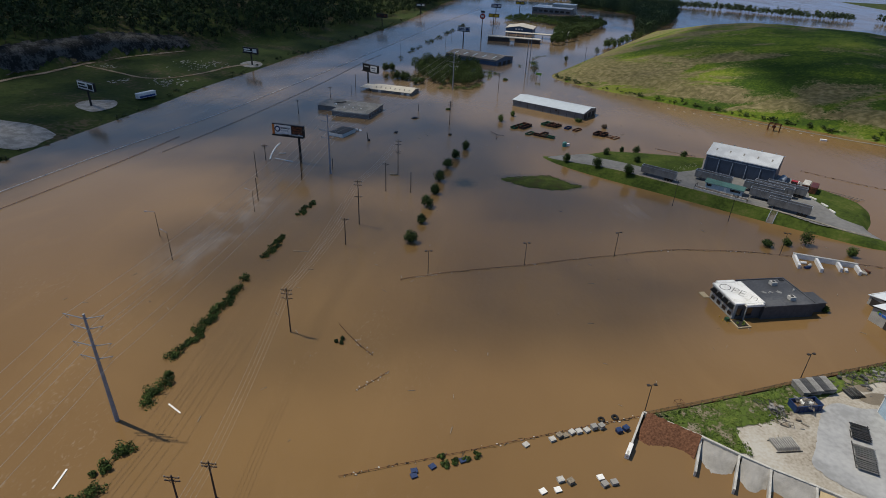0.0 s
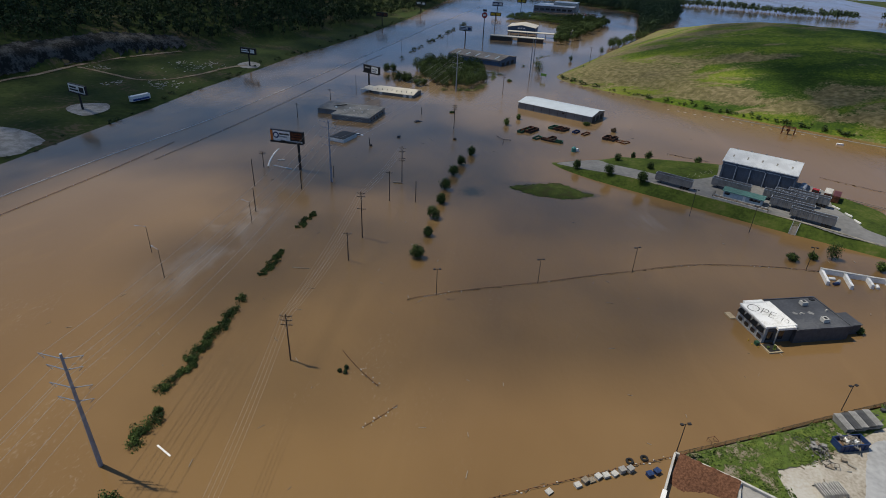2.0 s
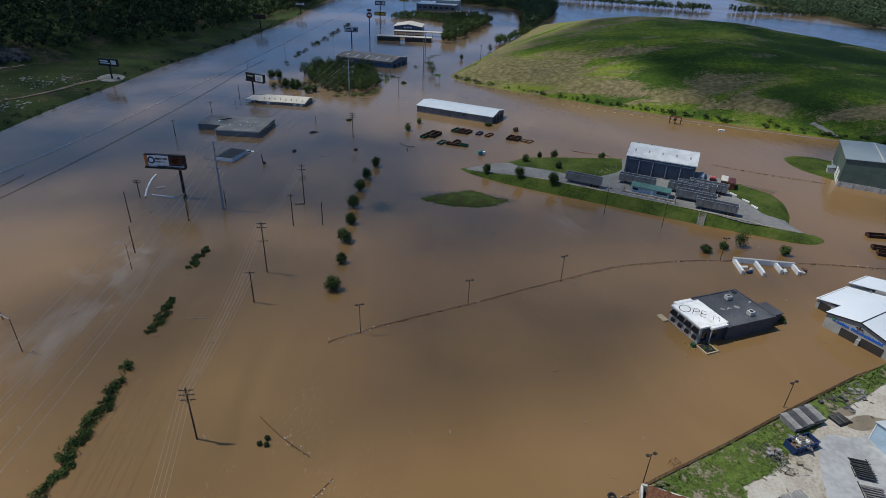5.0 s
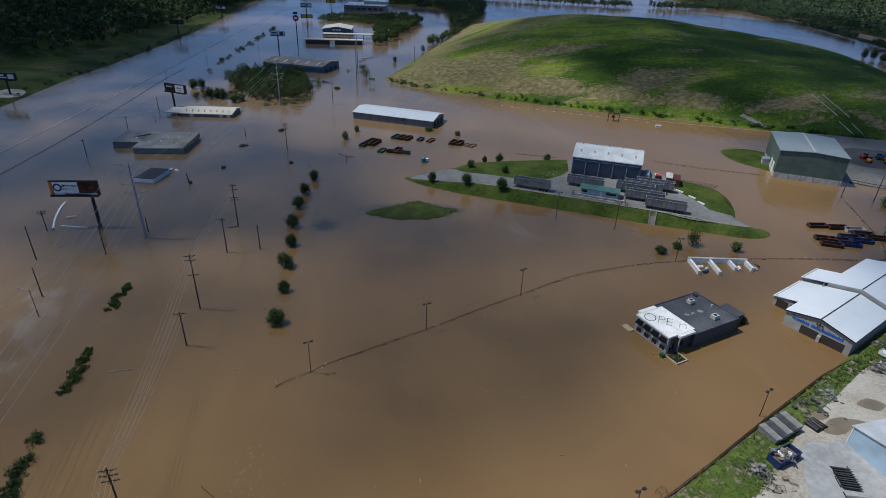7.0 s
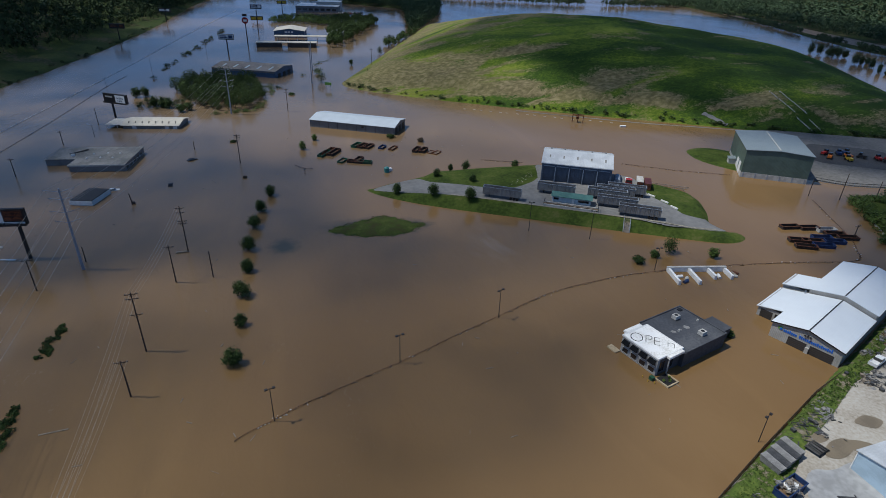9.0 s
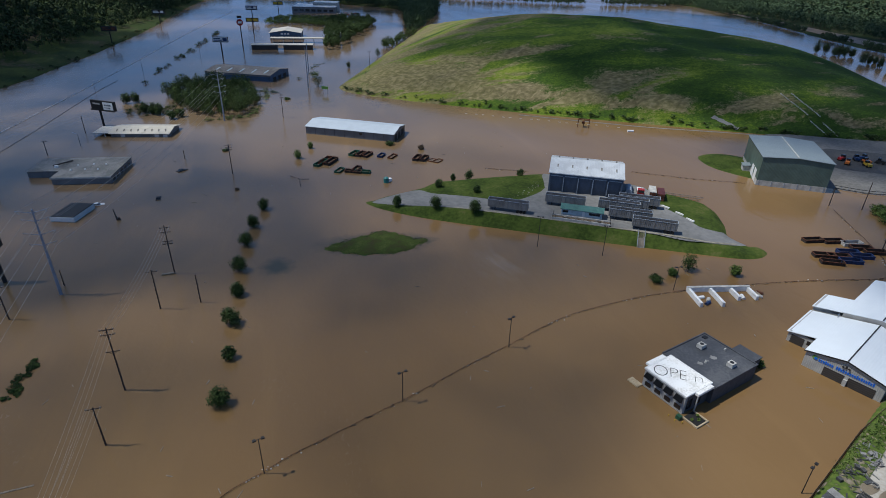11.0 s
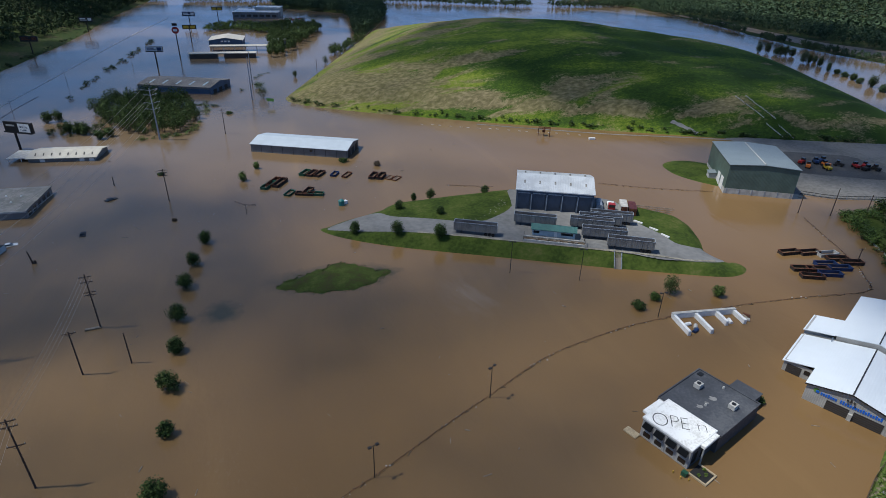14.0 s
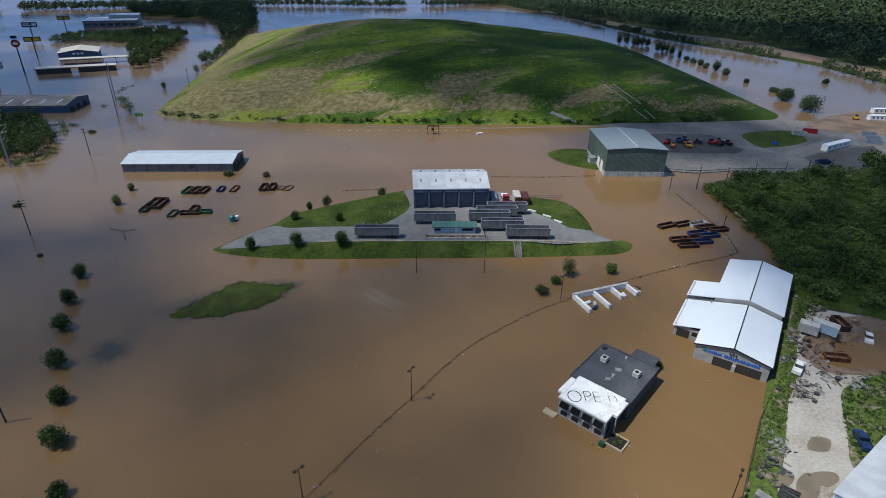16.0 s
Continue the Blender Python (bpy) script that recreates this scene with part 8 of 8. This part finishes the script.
# small drift scattered over the open water
rr = random.Random(31)
D = Form()
for k in range(150):
    x, y = rr.uniform(-110, 120), rr.uniform(40, 330)
    if float(inside_by(np.array([x]), np.array([y]), isle)[0]) > -3:
        continue
    a_, L = rr.uniform(0, 3.14), rr.uniform(0.15, 0.9)
    D.beam((x - L * math.cos(a_), y - L * math.sin(a_), 0.02), (x + L * math.cos(a_), y + L * math.sin(a_), 0.04), rr.uniform(0.06, 0.2))
solid("drift_scraps", D, M["timber"], "small sticks and litter adrift on the flood", "drift", kind="stuff")

# kerb stones of the drowned road showing above the flood
for k in range(17):
    a_ = -92 + k * 5.4 + 0.8 * math.sin(k * 2.1)
    x, y = at(a_, 352.5 + 0.02 * (a_ + 60) + 0.5 * math.sin(k))
    solid("kerb_stone", Form().box(-0.75, 0.75, -0.22, 0.22, -0.3, 0.14), M["block"], "pale kerb stone just above the flood", "kerb stone", x, y, 0, SITE + 4 * math.sin(k * 3.0), "kerb stones")

# ---- trees ----


def lot_tree(x, y, z, h, r, seed, mat="leaf", label="round-crowned leafy tree standing in the flood", group="lot trees", leaves=2200, size=0.19):
    t = thing("tree", label, "tree", x, y, z, (seed * 67) % 360, group)
    F = Form().tube((0, 0, -2), (0, 0, h * 0.5), 0.16, 0.09, 7)
    rr = random.Random(seed)
    for k in range(6):
        a_ = k * 1.05 + rr.random()
        F.tube((0, 0, h * (0.25 + 0.04 * k)), (r * 0.6 * math.cos(a_), r * 0.6 * math.sin(a_), h * (0.5 + 0.06 * k)), 0.06, 0.025, 5)
    part("trunk", F, M["bark"], t)
    part("crown", quads_mesh("crown", leaf_cloud(max(leaves, 1300), r * 1.28, h * 0.72, size, seed, 34, 0.25, 0.72) + (0, 0, h * 0.54), M[mat]), None, t)
    return t


for i, (x, y, h, r) in enumerate(((-29.1, 229.6, 4.6, 2.2), (-31.2, 215.0, 4.6, 2.3), (-32.1, 201.6, 5.0, 2.6), (-32.0, 185.4, 5.0, 2.6), (-30.8, 172.0, 4.2, 2.1), (-30.7, 158.4, 5.2, 2.7), (-29.2, 144.6, 3.6, 1.8), (-29.1, 129.4, 4.4, 2.4))):
    lot_tree(x, y, -0.4, h, r, 20 + i, "leaf", "round-crowned leafy tree in a row, trunk under water" if i != 6 else "thin young tree in a row, trunk under water", leaves=2200 if i != 6 else 500)
for i, (a_, s_, h, r) in enumerate(((-83.0, 208.5, 4.2, 2.0), (-68.3, 208.5, 4.8, 2.5), (-54.0, 208.6, 4.8, 2.4))):
    x, y = at(a_, s_)
    lot_tree(x, y, float(isle_top(np.array([x]), np.array([y]))[0]) - 0.2, h, r, 40 + i, "leaf", "round-crowned leafy tree on the island verge", "island trees")
for i, (x, y, z, h, r, n) in enumerate(((36.8, 238.2, 1.2, 4.2, 1.8, 260), (51.2, 248.4, 0.5, 4.2, 2.0, 320), (72.5, 245.4, 1.2, 4.2, 2.0, 320), (49.6, 228.4, 2.2, 3.8, 1.6, 200), (44.6, 248.2, 0.2, 3.4, 1.1, 60))):
    lot_tree(x, y, z, h, r, 50 + i, "leaf", "young leafy tree on the island lawn", "island trees", n)
for i, (x, y, h, r, m_) in enumerate(((87.6, 161.6, 2.6, 2.3, "leaf"), (94.5, 164.2, 3.0, 1.6, "leaf_bright"), (101.0, 166.2, 6.2, 2.7, "leaf"), (113.5, 161.8, 3.8, 2.0, "leaf_bright"), (-19.1, 285.4, 4.4, 2.0, "leaf_bright"), (-13.9, 299.4, 3.6, 1.5, "leaf_bright"),
                                     (23.8, 300.6, 2.2, 2.6, "leaf"), (38.0, 292.4, 2.6, 1.7, "debris"), (92.0, 123.0, 2.0, 1.6, "leaf"), (-11.2, 437.0, 8.0, 4.2, "leaf"), (-14.0, 470.0, 4.5, 5.0, "leaf_bright"), (12.0, 505.0, 5.0, 2.0, "leaf"),
                                     (-52.5, 300.0, 1.2, 1.6, "leaf"), (-30.0, 400.0, 1.6, 2.4, "leaf"), (40.0, 560.0, 7.0, 3.2, "leaf"), (-41.0, 250.0, 1.0, 0.9, "debris"))):
    lot_tree(x, y, -0.3, h, r, 60 + i, m_, "leafy shrub half drowned in brown water" if h < 4 else "leafy tree half drowned in brown water", "drowned shrubs", 600)

# drowned hedgerow along the wires: one clump of leaves after another
def hedge(pts, label, seed, w=1.9, h=1.5, step=0.8, mat="leaf"):
    r = np.random.RandomState(seed)
    out = []
    line_ = curve_through(pts, 24, False)
    acc = 0.0
    for p, q in zip(line_, line_[1:]):
        acc += math.dist(p, q)
        if acc > step and r.rand() > 0.2:
            acc = 0
            k = r.uniform(0.6, 1.25)
            out.append(leaf_cloud(330, w * k, h * k * 0.8, 0.17, r.randint(9999), 9, 0.3) + (p[0] + r.normal() * 0.55, p[1] + r.normal() * 0.45, h * 0.3 * k))
    h_ = thing("hedge", label, "hedge", group="drowned hedges")
    part("foliage", quads_mesh("foliage", np.concatenate(out), M[mat]), None, h_)
    tw = Form()
    for q in out[::1]:
        c = q.reshape(-1, 3).mean(0)
        tw.tube((c[0], c[1], -1), (c[0] + 0.3, c[1], 0.8), 0.06, 0.03, 5)
    part("stems", tw, M["bark"], h_)


hedge([(-59.6, 20.0), (-57.6, 23.4), (-56.4, 25.4)], "leafy hedge tops poking from brown floodwater", 1)
hedge([(-58.6, 26.6), (-58.4, 30.8), (-57.6, 35.0)], "leafy hedge tops poking from brown floodwater", 2, 1.6)
hedge([(-62.0, 44.0), (-62.8, 48.7), (-62.1, 54.2)], "dense hedge top poking from brown floodwater", 3, 2.2, 1.7)
hedge([(-66.9, 58.0), (-65.8, 66.0), (-66.4, 73.0), (-66.6, 80.7), (-68.0, 91.0)], "long drowned hedge with broken drift", 4, 1.9, 1.5)
hedge([(-68.4, 93.4), (-67.2, 95.6)], "dense hedge top poking from brown floodwater", 5, 2.2, 1.6)
hedge([(-69.3, 107.0), (-69.0, 113.3), (-70.3, 123.0)], "thin drowned hedge with drift", 6, 1.5, 1.0)
hedge([(-71.5, 137.2), (-71.5, 144.0), (-71.7, 150.8)], "thin drowned hedge with drift", 7, 1.3, 0.9)
hedge([(-0.6, 44.8), (2.0, 46.4), (6.5, 49.5)], "weeds growing through the drowned fence", 8, 0.9, 0.7, 0.8)
for i, (x, y) in enumerate(((-32.6, 74.2), (-31.5, 75.6), (-31.2, 74.0))):
    lot_tree(x, y, -0.2, 1.0, 0.42, 90 + i, "leaf_dark", "small dark shrub top in open floodwater", "drowned shrubs", 90, 0.2)

# yard weeds
weed_a = [(39.5, 67), (58, 77.3), (76, 87), (80, 85), (70, 77), (66, 72), (56, 68), (58, 61), (55.5, 61.2), (49, 64.2)]
weed_b = [(84, 92), (98, 99.5), (110, 105), (131, 115.6), (154, 128.4), (157, 121), (142, 118), (134, 118), (124, 110), (117, 105), (108, 101), (96, 95)]
weed_c = [(111, 91), (122, 97), (140, 97), (148, 99), (170, 92), (150, 70), (125, 76), (112, 84), (104, 80), (102, 84)]


def weeds(poly, label, seed, spacing, size, h, mat, thin=0.0):
    r = np.random.RandomState(seed)
    out = []
    for x, y in scatter_in(poly, spacing, seed):
        if r.rand() < thin:
            continue
        k = r.uniform(0.5, 1.3)
        out.append(leaf_cloud(30, 1.2 * k, h * 0.7 * k, size * 0.7, r.randint(9999), 5) + (x, y, yard_z(x, y) + h * 0.3))
    ob = thing("weeds", label, "weeds", kind="stuff")
    part("foliage", quads_mesh("foliage", np.concatenate(out), M[mat]), None, ob)


weeds(weed_a, "green weeds along the yard fence", 1, 0.7, 0.2, 0.3, "leaf_bright", 0.25)
weeds(weed_b, "green weeds behind the warehouse", 2, 1.0, 0.28, 0.65, "leaf_bright", 0.12)
weeds(weed_c, "rough dark green weeds beside the yard", 3, 1.2, 0.3, 0.6, "leaf", 0.2)

# drowned grass blades thinning out round the islet
r_ = np.random.RandomState(61)
tufts = [leaf_cloud(26, 0.8 * k, 0.1, 0.11, r_.randint(9999), 7) + (x + r_.normal() * 0.55, y + r_.normal() * 0.55, 0.04) for x, y in scatter_in(grass_patch, 0.85, 62) for k in (r_.uniform(0.6, 1.3),)]
ob = thing("islet_grass", "drowned green grass blades on the islet", "grass", kind="stuff")
part("blades", quads_mesh("blades", np.concatenate(tufts), M["leaf"]), None, ob)

# dense shrubland beyond the warehouse
shrubs = [(151, 130.5), (158, 134.5), (170.5, 147.5), (179.5, 160), (178, 166.5), (190, 168), (195, 176), (190, 180), (196, 187), (199.5, 197), (214, 198), (228, 199), (252, 192.5), (276, 182), (310, 172), (352, 178), (338, 165), (290, 140), (232, 112), (190, 92), (176, 98), (164, 110), (156, 120)]
pts_ = scatter_in(shrubs, 2.3, 31)
tone = rough(pts_[:, 0], pts_[:, 1], 34, 77) + 0.6 * rough(pts_[:, 0], pts_[:, 1], 11, 78)
sp = [(x, y, yard_z(x, y) - 0.3) for (x, y), k in zip(pts_, tone) if -0.75 < k]
woods("shrubland", "dense bright green scrub beside the warehouse", sp, 2.7, M["leaf_bright"], 3, leaves=92, width=0.75, size=0.27, category="shrubland", spread=0.5)
sp = [(x, y, yard_z(x, y) - 0.3) for (x, y), k in zip(pts_[::2], tone[::2]) if k > 0.35]
woods("thicket", "taller dark green thicket within the scrub", sp, 5.2, M["leaf"], 21, leaves=190, width=0.5, size=0.27, category="thicket", spread=0.45)
dead = [(x, y, yard_z(x, y) - 0.3) for x, y in scatter_in([(206, 193), (236, 190.5), (262, 184), (290, 176), (296, 166), (262, 172), (232, 180), (206, 186)], 4.2, 33)]
woods("dead_brush", "pale dead brush among the green scrub", dead, 2.6, M["timber"], 22, leaves=60, width=0.6, size=0.16, category="brush", spread=0.4)
lot_tree(290, 181.5, 0.6, 8.5, 5.5, 190, "leaf", "broad leafy tree at the edge of the lot", "lot edge trees", 900, 0.5)
lot_tree(299, 178.5, 0.6, 7.5, 4.5, 191, "leaf", "broad leafy tree at the edge of the lot", "lot edge trees", 800, 0.5)

shore_line = curve_through([(153, 131), (160, 135), (171, 147), (180, 160), (186, 168), (190.5, 178), (196, 188), (200, 197), (213, 198.5), (228, 198.6), (252, 192.6), (270, 185)], 14, False)
rs = np.random.RandomState(44)
sp = []
for x, y in shore_line:
    px, py = x + rs.normal() * 1.3 + 0.8, y + rs.normal() * 1.3 - 0.6
    sp.append((px, py, max(-0.2, yard_z(px, py)) - 0.3))
woods("shore_thicket", "leafy scrub crowding the water's edge", sp, 3.2, M["leaf_bright"], 25, leaves=160, width=0.75, size=0.24, category="thicket", spread=0.5, sink=0.3)

# woods
bluff = [(-230, 640), (-230, 560), (-246, 500), (-296, 400), (-322, 340), (-335, 250), (-345, 60), (-640, 60), (-640, 900), (-560, 1300), (-215, 1300), (-212, 900), (-216, 760)]
sp = [(x, y, bank_z(x, y)) for x, y in scatter_in(bluff, 8.2, 41)]
woods("bluff_woods", "dark dense woodland covering the bluff", [p for p in sp if p[0] > -380], 12.5, M["leaf_dark"], 4, leaves=64, size=0.86)
woods("upper_bluff_woods", "dark woodland high on the bluff", [p for p in sp if p[0] <= -380], 12.5, M["leaf_dark"], 24, leaves=24, size=1.4)
isle_w = [(-104, 412), (-88, 380), (-72, 360), (-52, 364), (-45, 392), (-54, 425), (-66, 440), (-86, 446), (-102, 432)]
sp = [(x, y, 0) for x, y in scatter_in(isle_w, 4.4, 51)]
woods("flooded_grove", "dense green grove standing in the flood", sp, 10.0, M["leaf"], 5, leaves=500, size=0.24, spread=0.4, sink=1.0)
sp = [(x, y, 0) for x, y in scatter_in([(-72, 352), (-47, 358), (-40, 400), (-46, 440), (-43, 390), (-50, 366)], 4.0, 52)]
woods("grove_scrub", "low scrub edging the flooded grove", sp, 3.0, M["leaf_bright"], 6, leaves=150, width=0.8, size=0.22, category="scrub", sink=0.9)
sp = [(x, y, 0) for x, y in scatter_in([(-118, 366), (-92, 368), (-90, 382), (-112, 384)], 5.0, 53)]
woods("hall_scrub", "scattered scrub behind the white hall", sp, 5.0, M["leaf"], 7, leaves=260, width=0.5, size=0.24, category="scrub", spread=0.5, sink=1.0)
back = [(-4.6, 769), (-6.5, 700), (-5.3, 672), (-6.5, 630), (-5.4, 588), (6.4, 607), (20.2, 644), (35.6, 703), (57.6, 802), (54, 838), (20, 850), (-10, 800)]
sp = [(x, y, 0) for x, y in scatter_in(back, 6.0, 54)]
woods("backwater_woods", "belt of trees standing behind the filling station", sp, 9.5, M["leaf"], 8, leaves=300, size=0.36, spread=0.4)
sp = [(x, y, 0) for x, y in scatter_in([(-79, 794), (-36, 791), (-6, 771), (14, 850), (-19, 862), (-71, 858)], 5.4, 64)]
woods("backwater_scrub", "bright green scrub belt behind the filling station", sp, 6.0, M["leaf_bright"], 28, leaves=190, width=0.55, size=0.36, category="scrub", spread=0.4)
sp = [(x, y, 0.4) for x, y in scatter_in(mid_isle, 7.4, 55)]
woods("channel_woods", "dark woods between the flooded channels", sp, 14, M["leaf_far"], 9, leaves=170, size=0.6, spread=0.4)
side = [(44, 590), (58, 600), (84, 670), (98, 700), (88, 706), (66, 660), (46, 610)]
sp = [(x, y, 0) for x, y in scatter_in(side, 6.0, 56)]
woods("channel_bushes", "row of bushes along the foot of the hill", sp, 8.0, M["leaf"], 10, leaves=240, width=0.45, size=0.36)
# floating mats of torn brush caught between the poles
mats = [(-16.4, 505), (-14.8, 511), (-13.6, 517), (-10.5, 521.6), (-7.8, 524.6), (-25.6, 462.5), (-40.6, 421), (-38.8, 420), (-37, 419.4), (-47.5, 426), (-49, 424.6), (-47.8, 402.2), (-46.2, 408), (-48.5, 378.6), (-49.6, 372), (-51, 366.6), (-54.2, 358), (-58.6, 355.4)]
woods("drift_brush", "floating mats of torn green brush", [(x, y, -0.3) for x, y in mats], 1.7, M["leaf"], 29, leaves=150, width=1.3, size=0.22, category="brush", spread=0.4, sink=0.3)
for x, y in ((-122, 397), (-117.5, 399), (-106, 374), (-101, 371), (-97.5, 369.4), (-88.8, 359.4), (-85, 363.6)):
    lot_tree(x, y, -0.4, 6.5 if x < -95 else 5.0, 3.0, int(-x * 3 + y), "leaf", "leafy tree half drowned behind the white hall", "drowned hall trees", 900, 0.3)
# far shore
far_line = [(-260, 1220), (120, 1250), (300, 1215), (420, 1150), (560, 1130), (700, 1125), (720, 1180), (560, 1170), (430, 1185), (300, 1255), (110, 1300), (-260, 1290)]
r_ = np.random.RandomState(8)
sp = [(x, y, 0) for x, y in scatter_in(far_line, 8.0, 57) if math.sin(x * 0.045) + math.sin(x * 0.021 + 1) > -1.25]
woods("far_treeline", "distant line of trees along the river", sp, 12, M["leaf_far"], 11, leaves=60, size=1.0, spread=0.45)
fr = [(708, 1300), (705, 1120), (690, 830), (648, 620), (656, 574), (660, 536), (655, 494), (634, 445), (626, 409), (609, 371), (592, 328), (566, 260), (530, 180), (490, 120), (900, 120), (1250, 500), (1250, 1500), (708, 1500)]
def far_z(x, y):
    return float(far_height(np.array([x]), np.array([y]), inside_by(np.array([x]), np.array([y]), far_right))[0])
sp = [(x, y, far_z(x, y)) for x, y in scatter_in(fr, 10.5, 58)]
edge_in = inside_by(np.array([p[0] for p in sp]), np.array([p[1] for p in sp]), fr)
woods("far_woods", "green woodland on the far river bank", [p for p, d in zip(sp, edge_in) if d < 110], 13, M["leaf_far"], 12, spread=0.42, leaves=50, size=1.06, width=0.45)
woods("hill_woods", "green woodland rising behind the far bank", [p for p, d in zip(sp, edge_in) if d >= 110], 14, M["leaf_far"], 32, spread=0.42, leaves=17, size=1.8, width=0.45)
sp = [(x, y, 0) for x, y in scatter_in([(700, 1100), (645, 830), (588, 645), (578, 600), (571, 545), (570, 470), (562, 400), (558, 368), (536, 325), (512, 270), (478, 182), (486, 178), (520, 268), (545, 322), (568, 366), (574, 398), (583, 470), (584, 545), (592, 600), (602, 642), (656, 828), (712, 1100)], 6.0, 59) if math.sin(y * 0.06) + math.sin(y * 0.023 + 2) > -0.9]
woods("river_edge_trees", "trees along the river edge with roots under water", sp, 9, M["leaf_far"], 13, leaves=130, size=0.55, width=0.42)
for i, (x, y, h, r) in enumerate(((499, 566, 13, 4.5), (504, 560, 11, 4), (508, 551, 8, 4.5), (505, 543, 11, 4.5), (510, 541, 12, 4.5), (516, 539, 9, 4), (493, 502, 12, 4.6), (498, 500, 9, 3), (509, 504, 7, 2.2), (494, 484, 9, 3.2), (477, 459, 8, 2.4), (476, 449, 4, 3), (469, 435, 4.5, 3.4), (462, 421, 6, 3), (455, 409, 5, 3), (451, 395, 10, 3.8), (442, 378, 6, 4), (427, 347, 3.6, 2.4), (415, 315, 4, 3.6), (394.5, 293.3, 9, 6.6), (378.2, 265, 11, 8), (486, 319, 4, 2.6))):
    lot_tree(x, y, -0.5, h, r, 120 + i, "leaf_dark" if i % 2 else "leaf_far", "leafy tree standing alone in the swollen river", "river trees", 3000 if r > 6 else 1100, 0.42)
# shrubs at the foot of the hill and median bushes
sp = []
for k in range(190):
    a_ = -186 + 330 * r_.rand() ** 0.9
    x, y = at(a_, float(toe_line(a_)) + 0.6 + abs(r_.normal()) * 1.8)
    sp.append((x, y, max(0, float(hill_height(np.array([x]), np.array([y]))[0])) - 0.2))
woods("toe_shrubs", "scattered shrubs along the foot of the hill", sp, 2.2, M["leaf"], 14, leaves=44, width=0.75, size=0.34, category="shrubs", spread=0.65, sink=0.3)
sp = [(-131 + 0.035 * (y - 420) + r_.normal() * 1.5, y, -0.3) for y in np.arange(455, 720, 3.6) if math.sin(y * 0.09) > -0.55]
woods("median_bushes", "row of bushes in the drowned median", sp, 2.8, M["leaf"], 15, leaves=80, width=0.8, size=0.35, category="bushes", spread=0.5, sink=0.9)
sp = []
for k in range(150):
    y = 120 + 900 * r_.rand()
    x = float(np.interp(y, [0, 150, 300, 420, 520, 700, 1000], [-208, -209, -212, -210, -201, -195, -208])) - abs(r_.normal()) * 4
    sp.append((x, y, max(0, bank_z(x, y)) - 0.2))
woods("shore_scrub", "scrub along the edge of the left bank", sp, 2.2, M["leaf_dark"], 16, leaves=60, width=0.9, size=0.35, category="scrub", spread=0.5, sink=0.5)
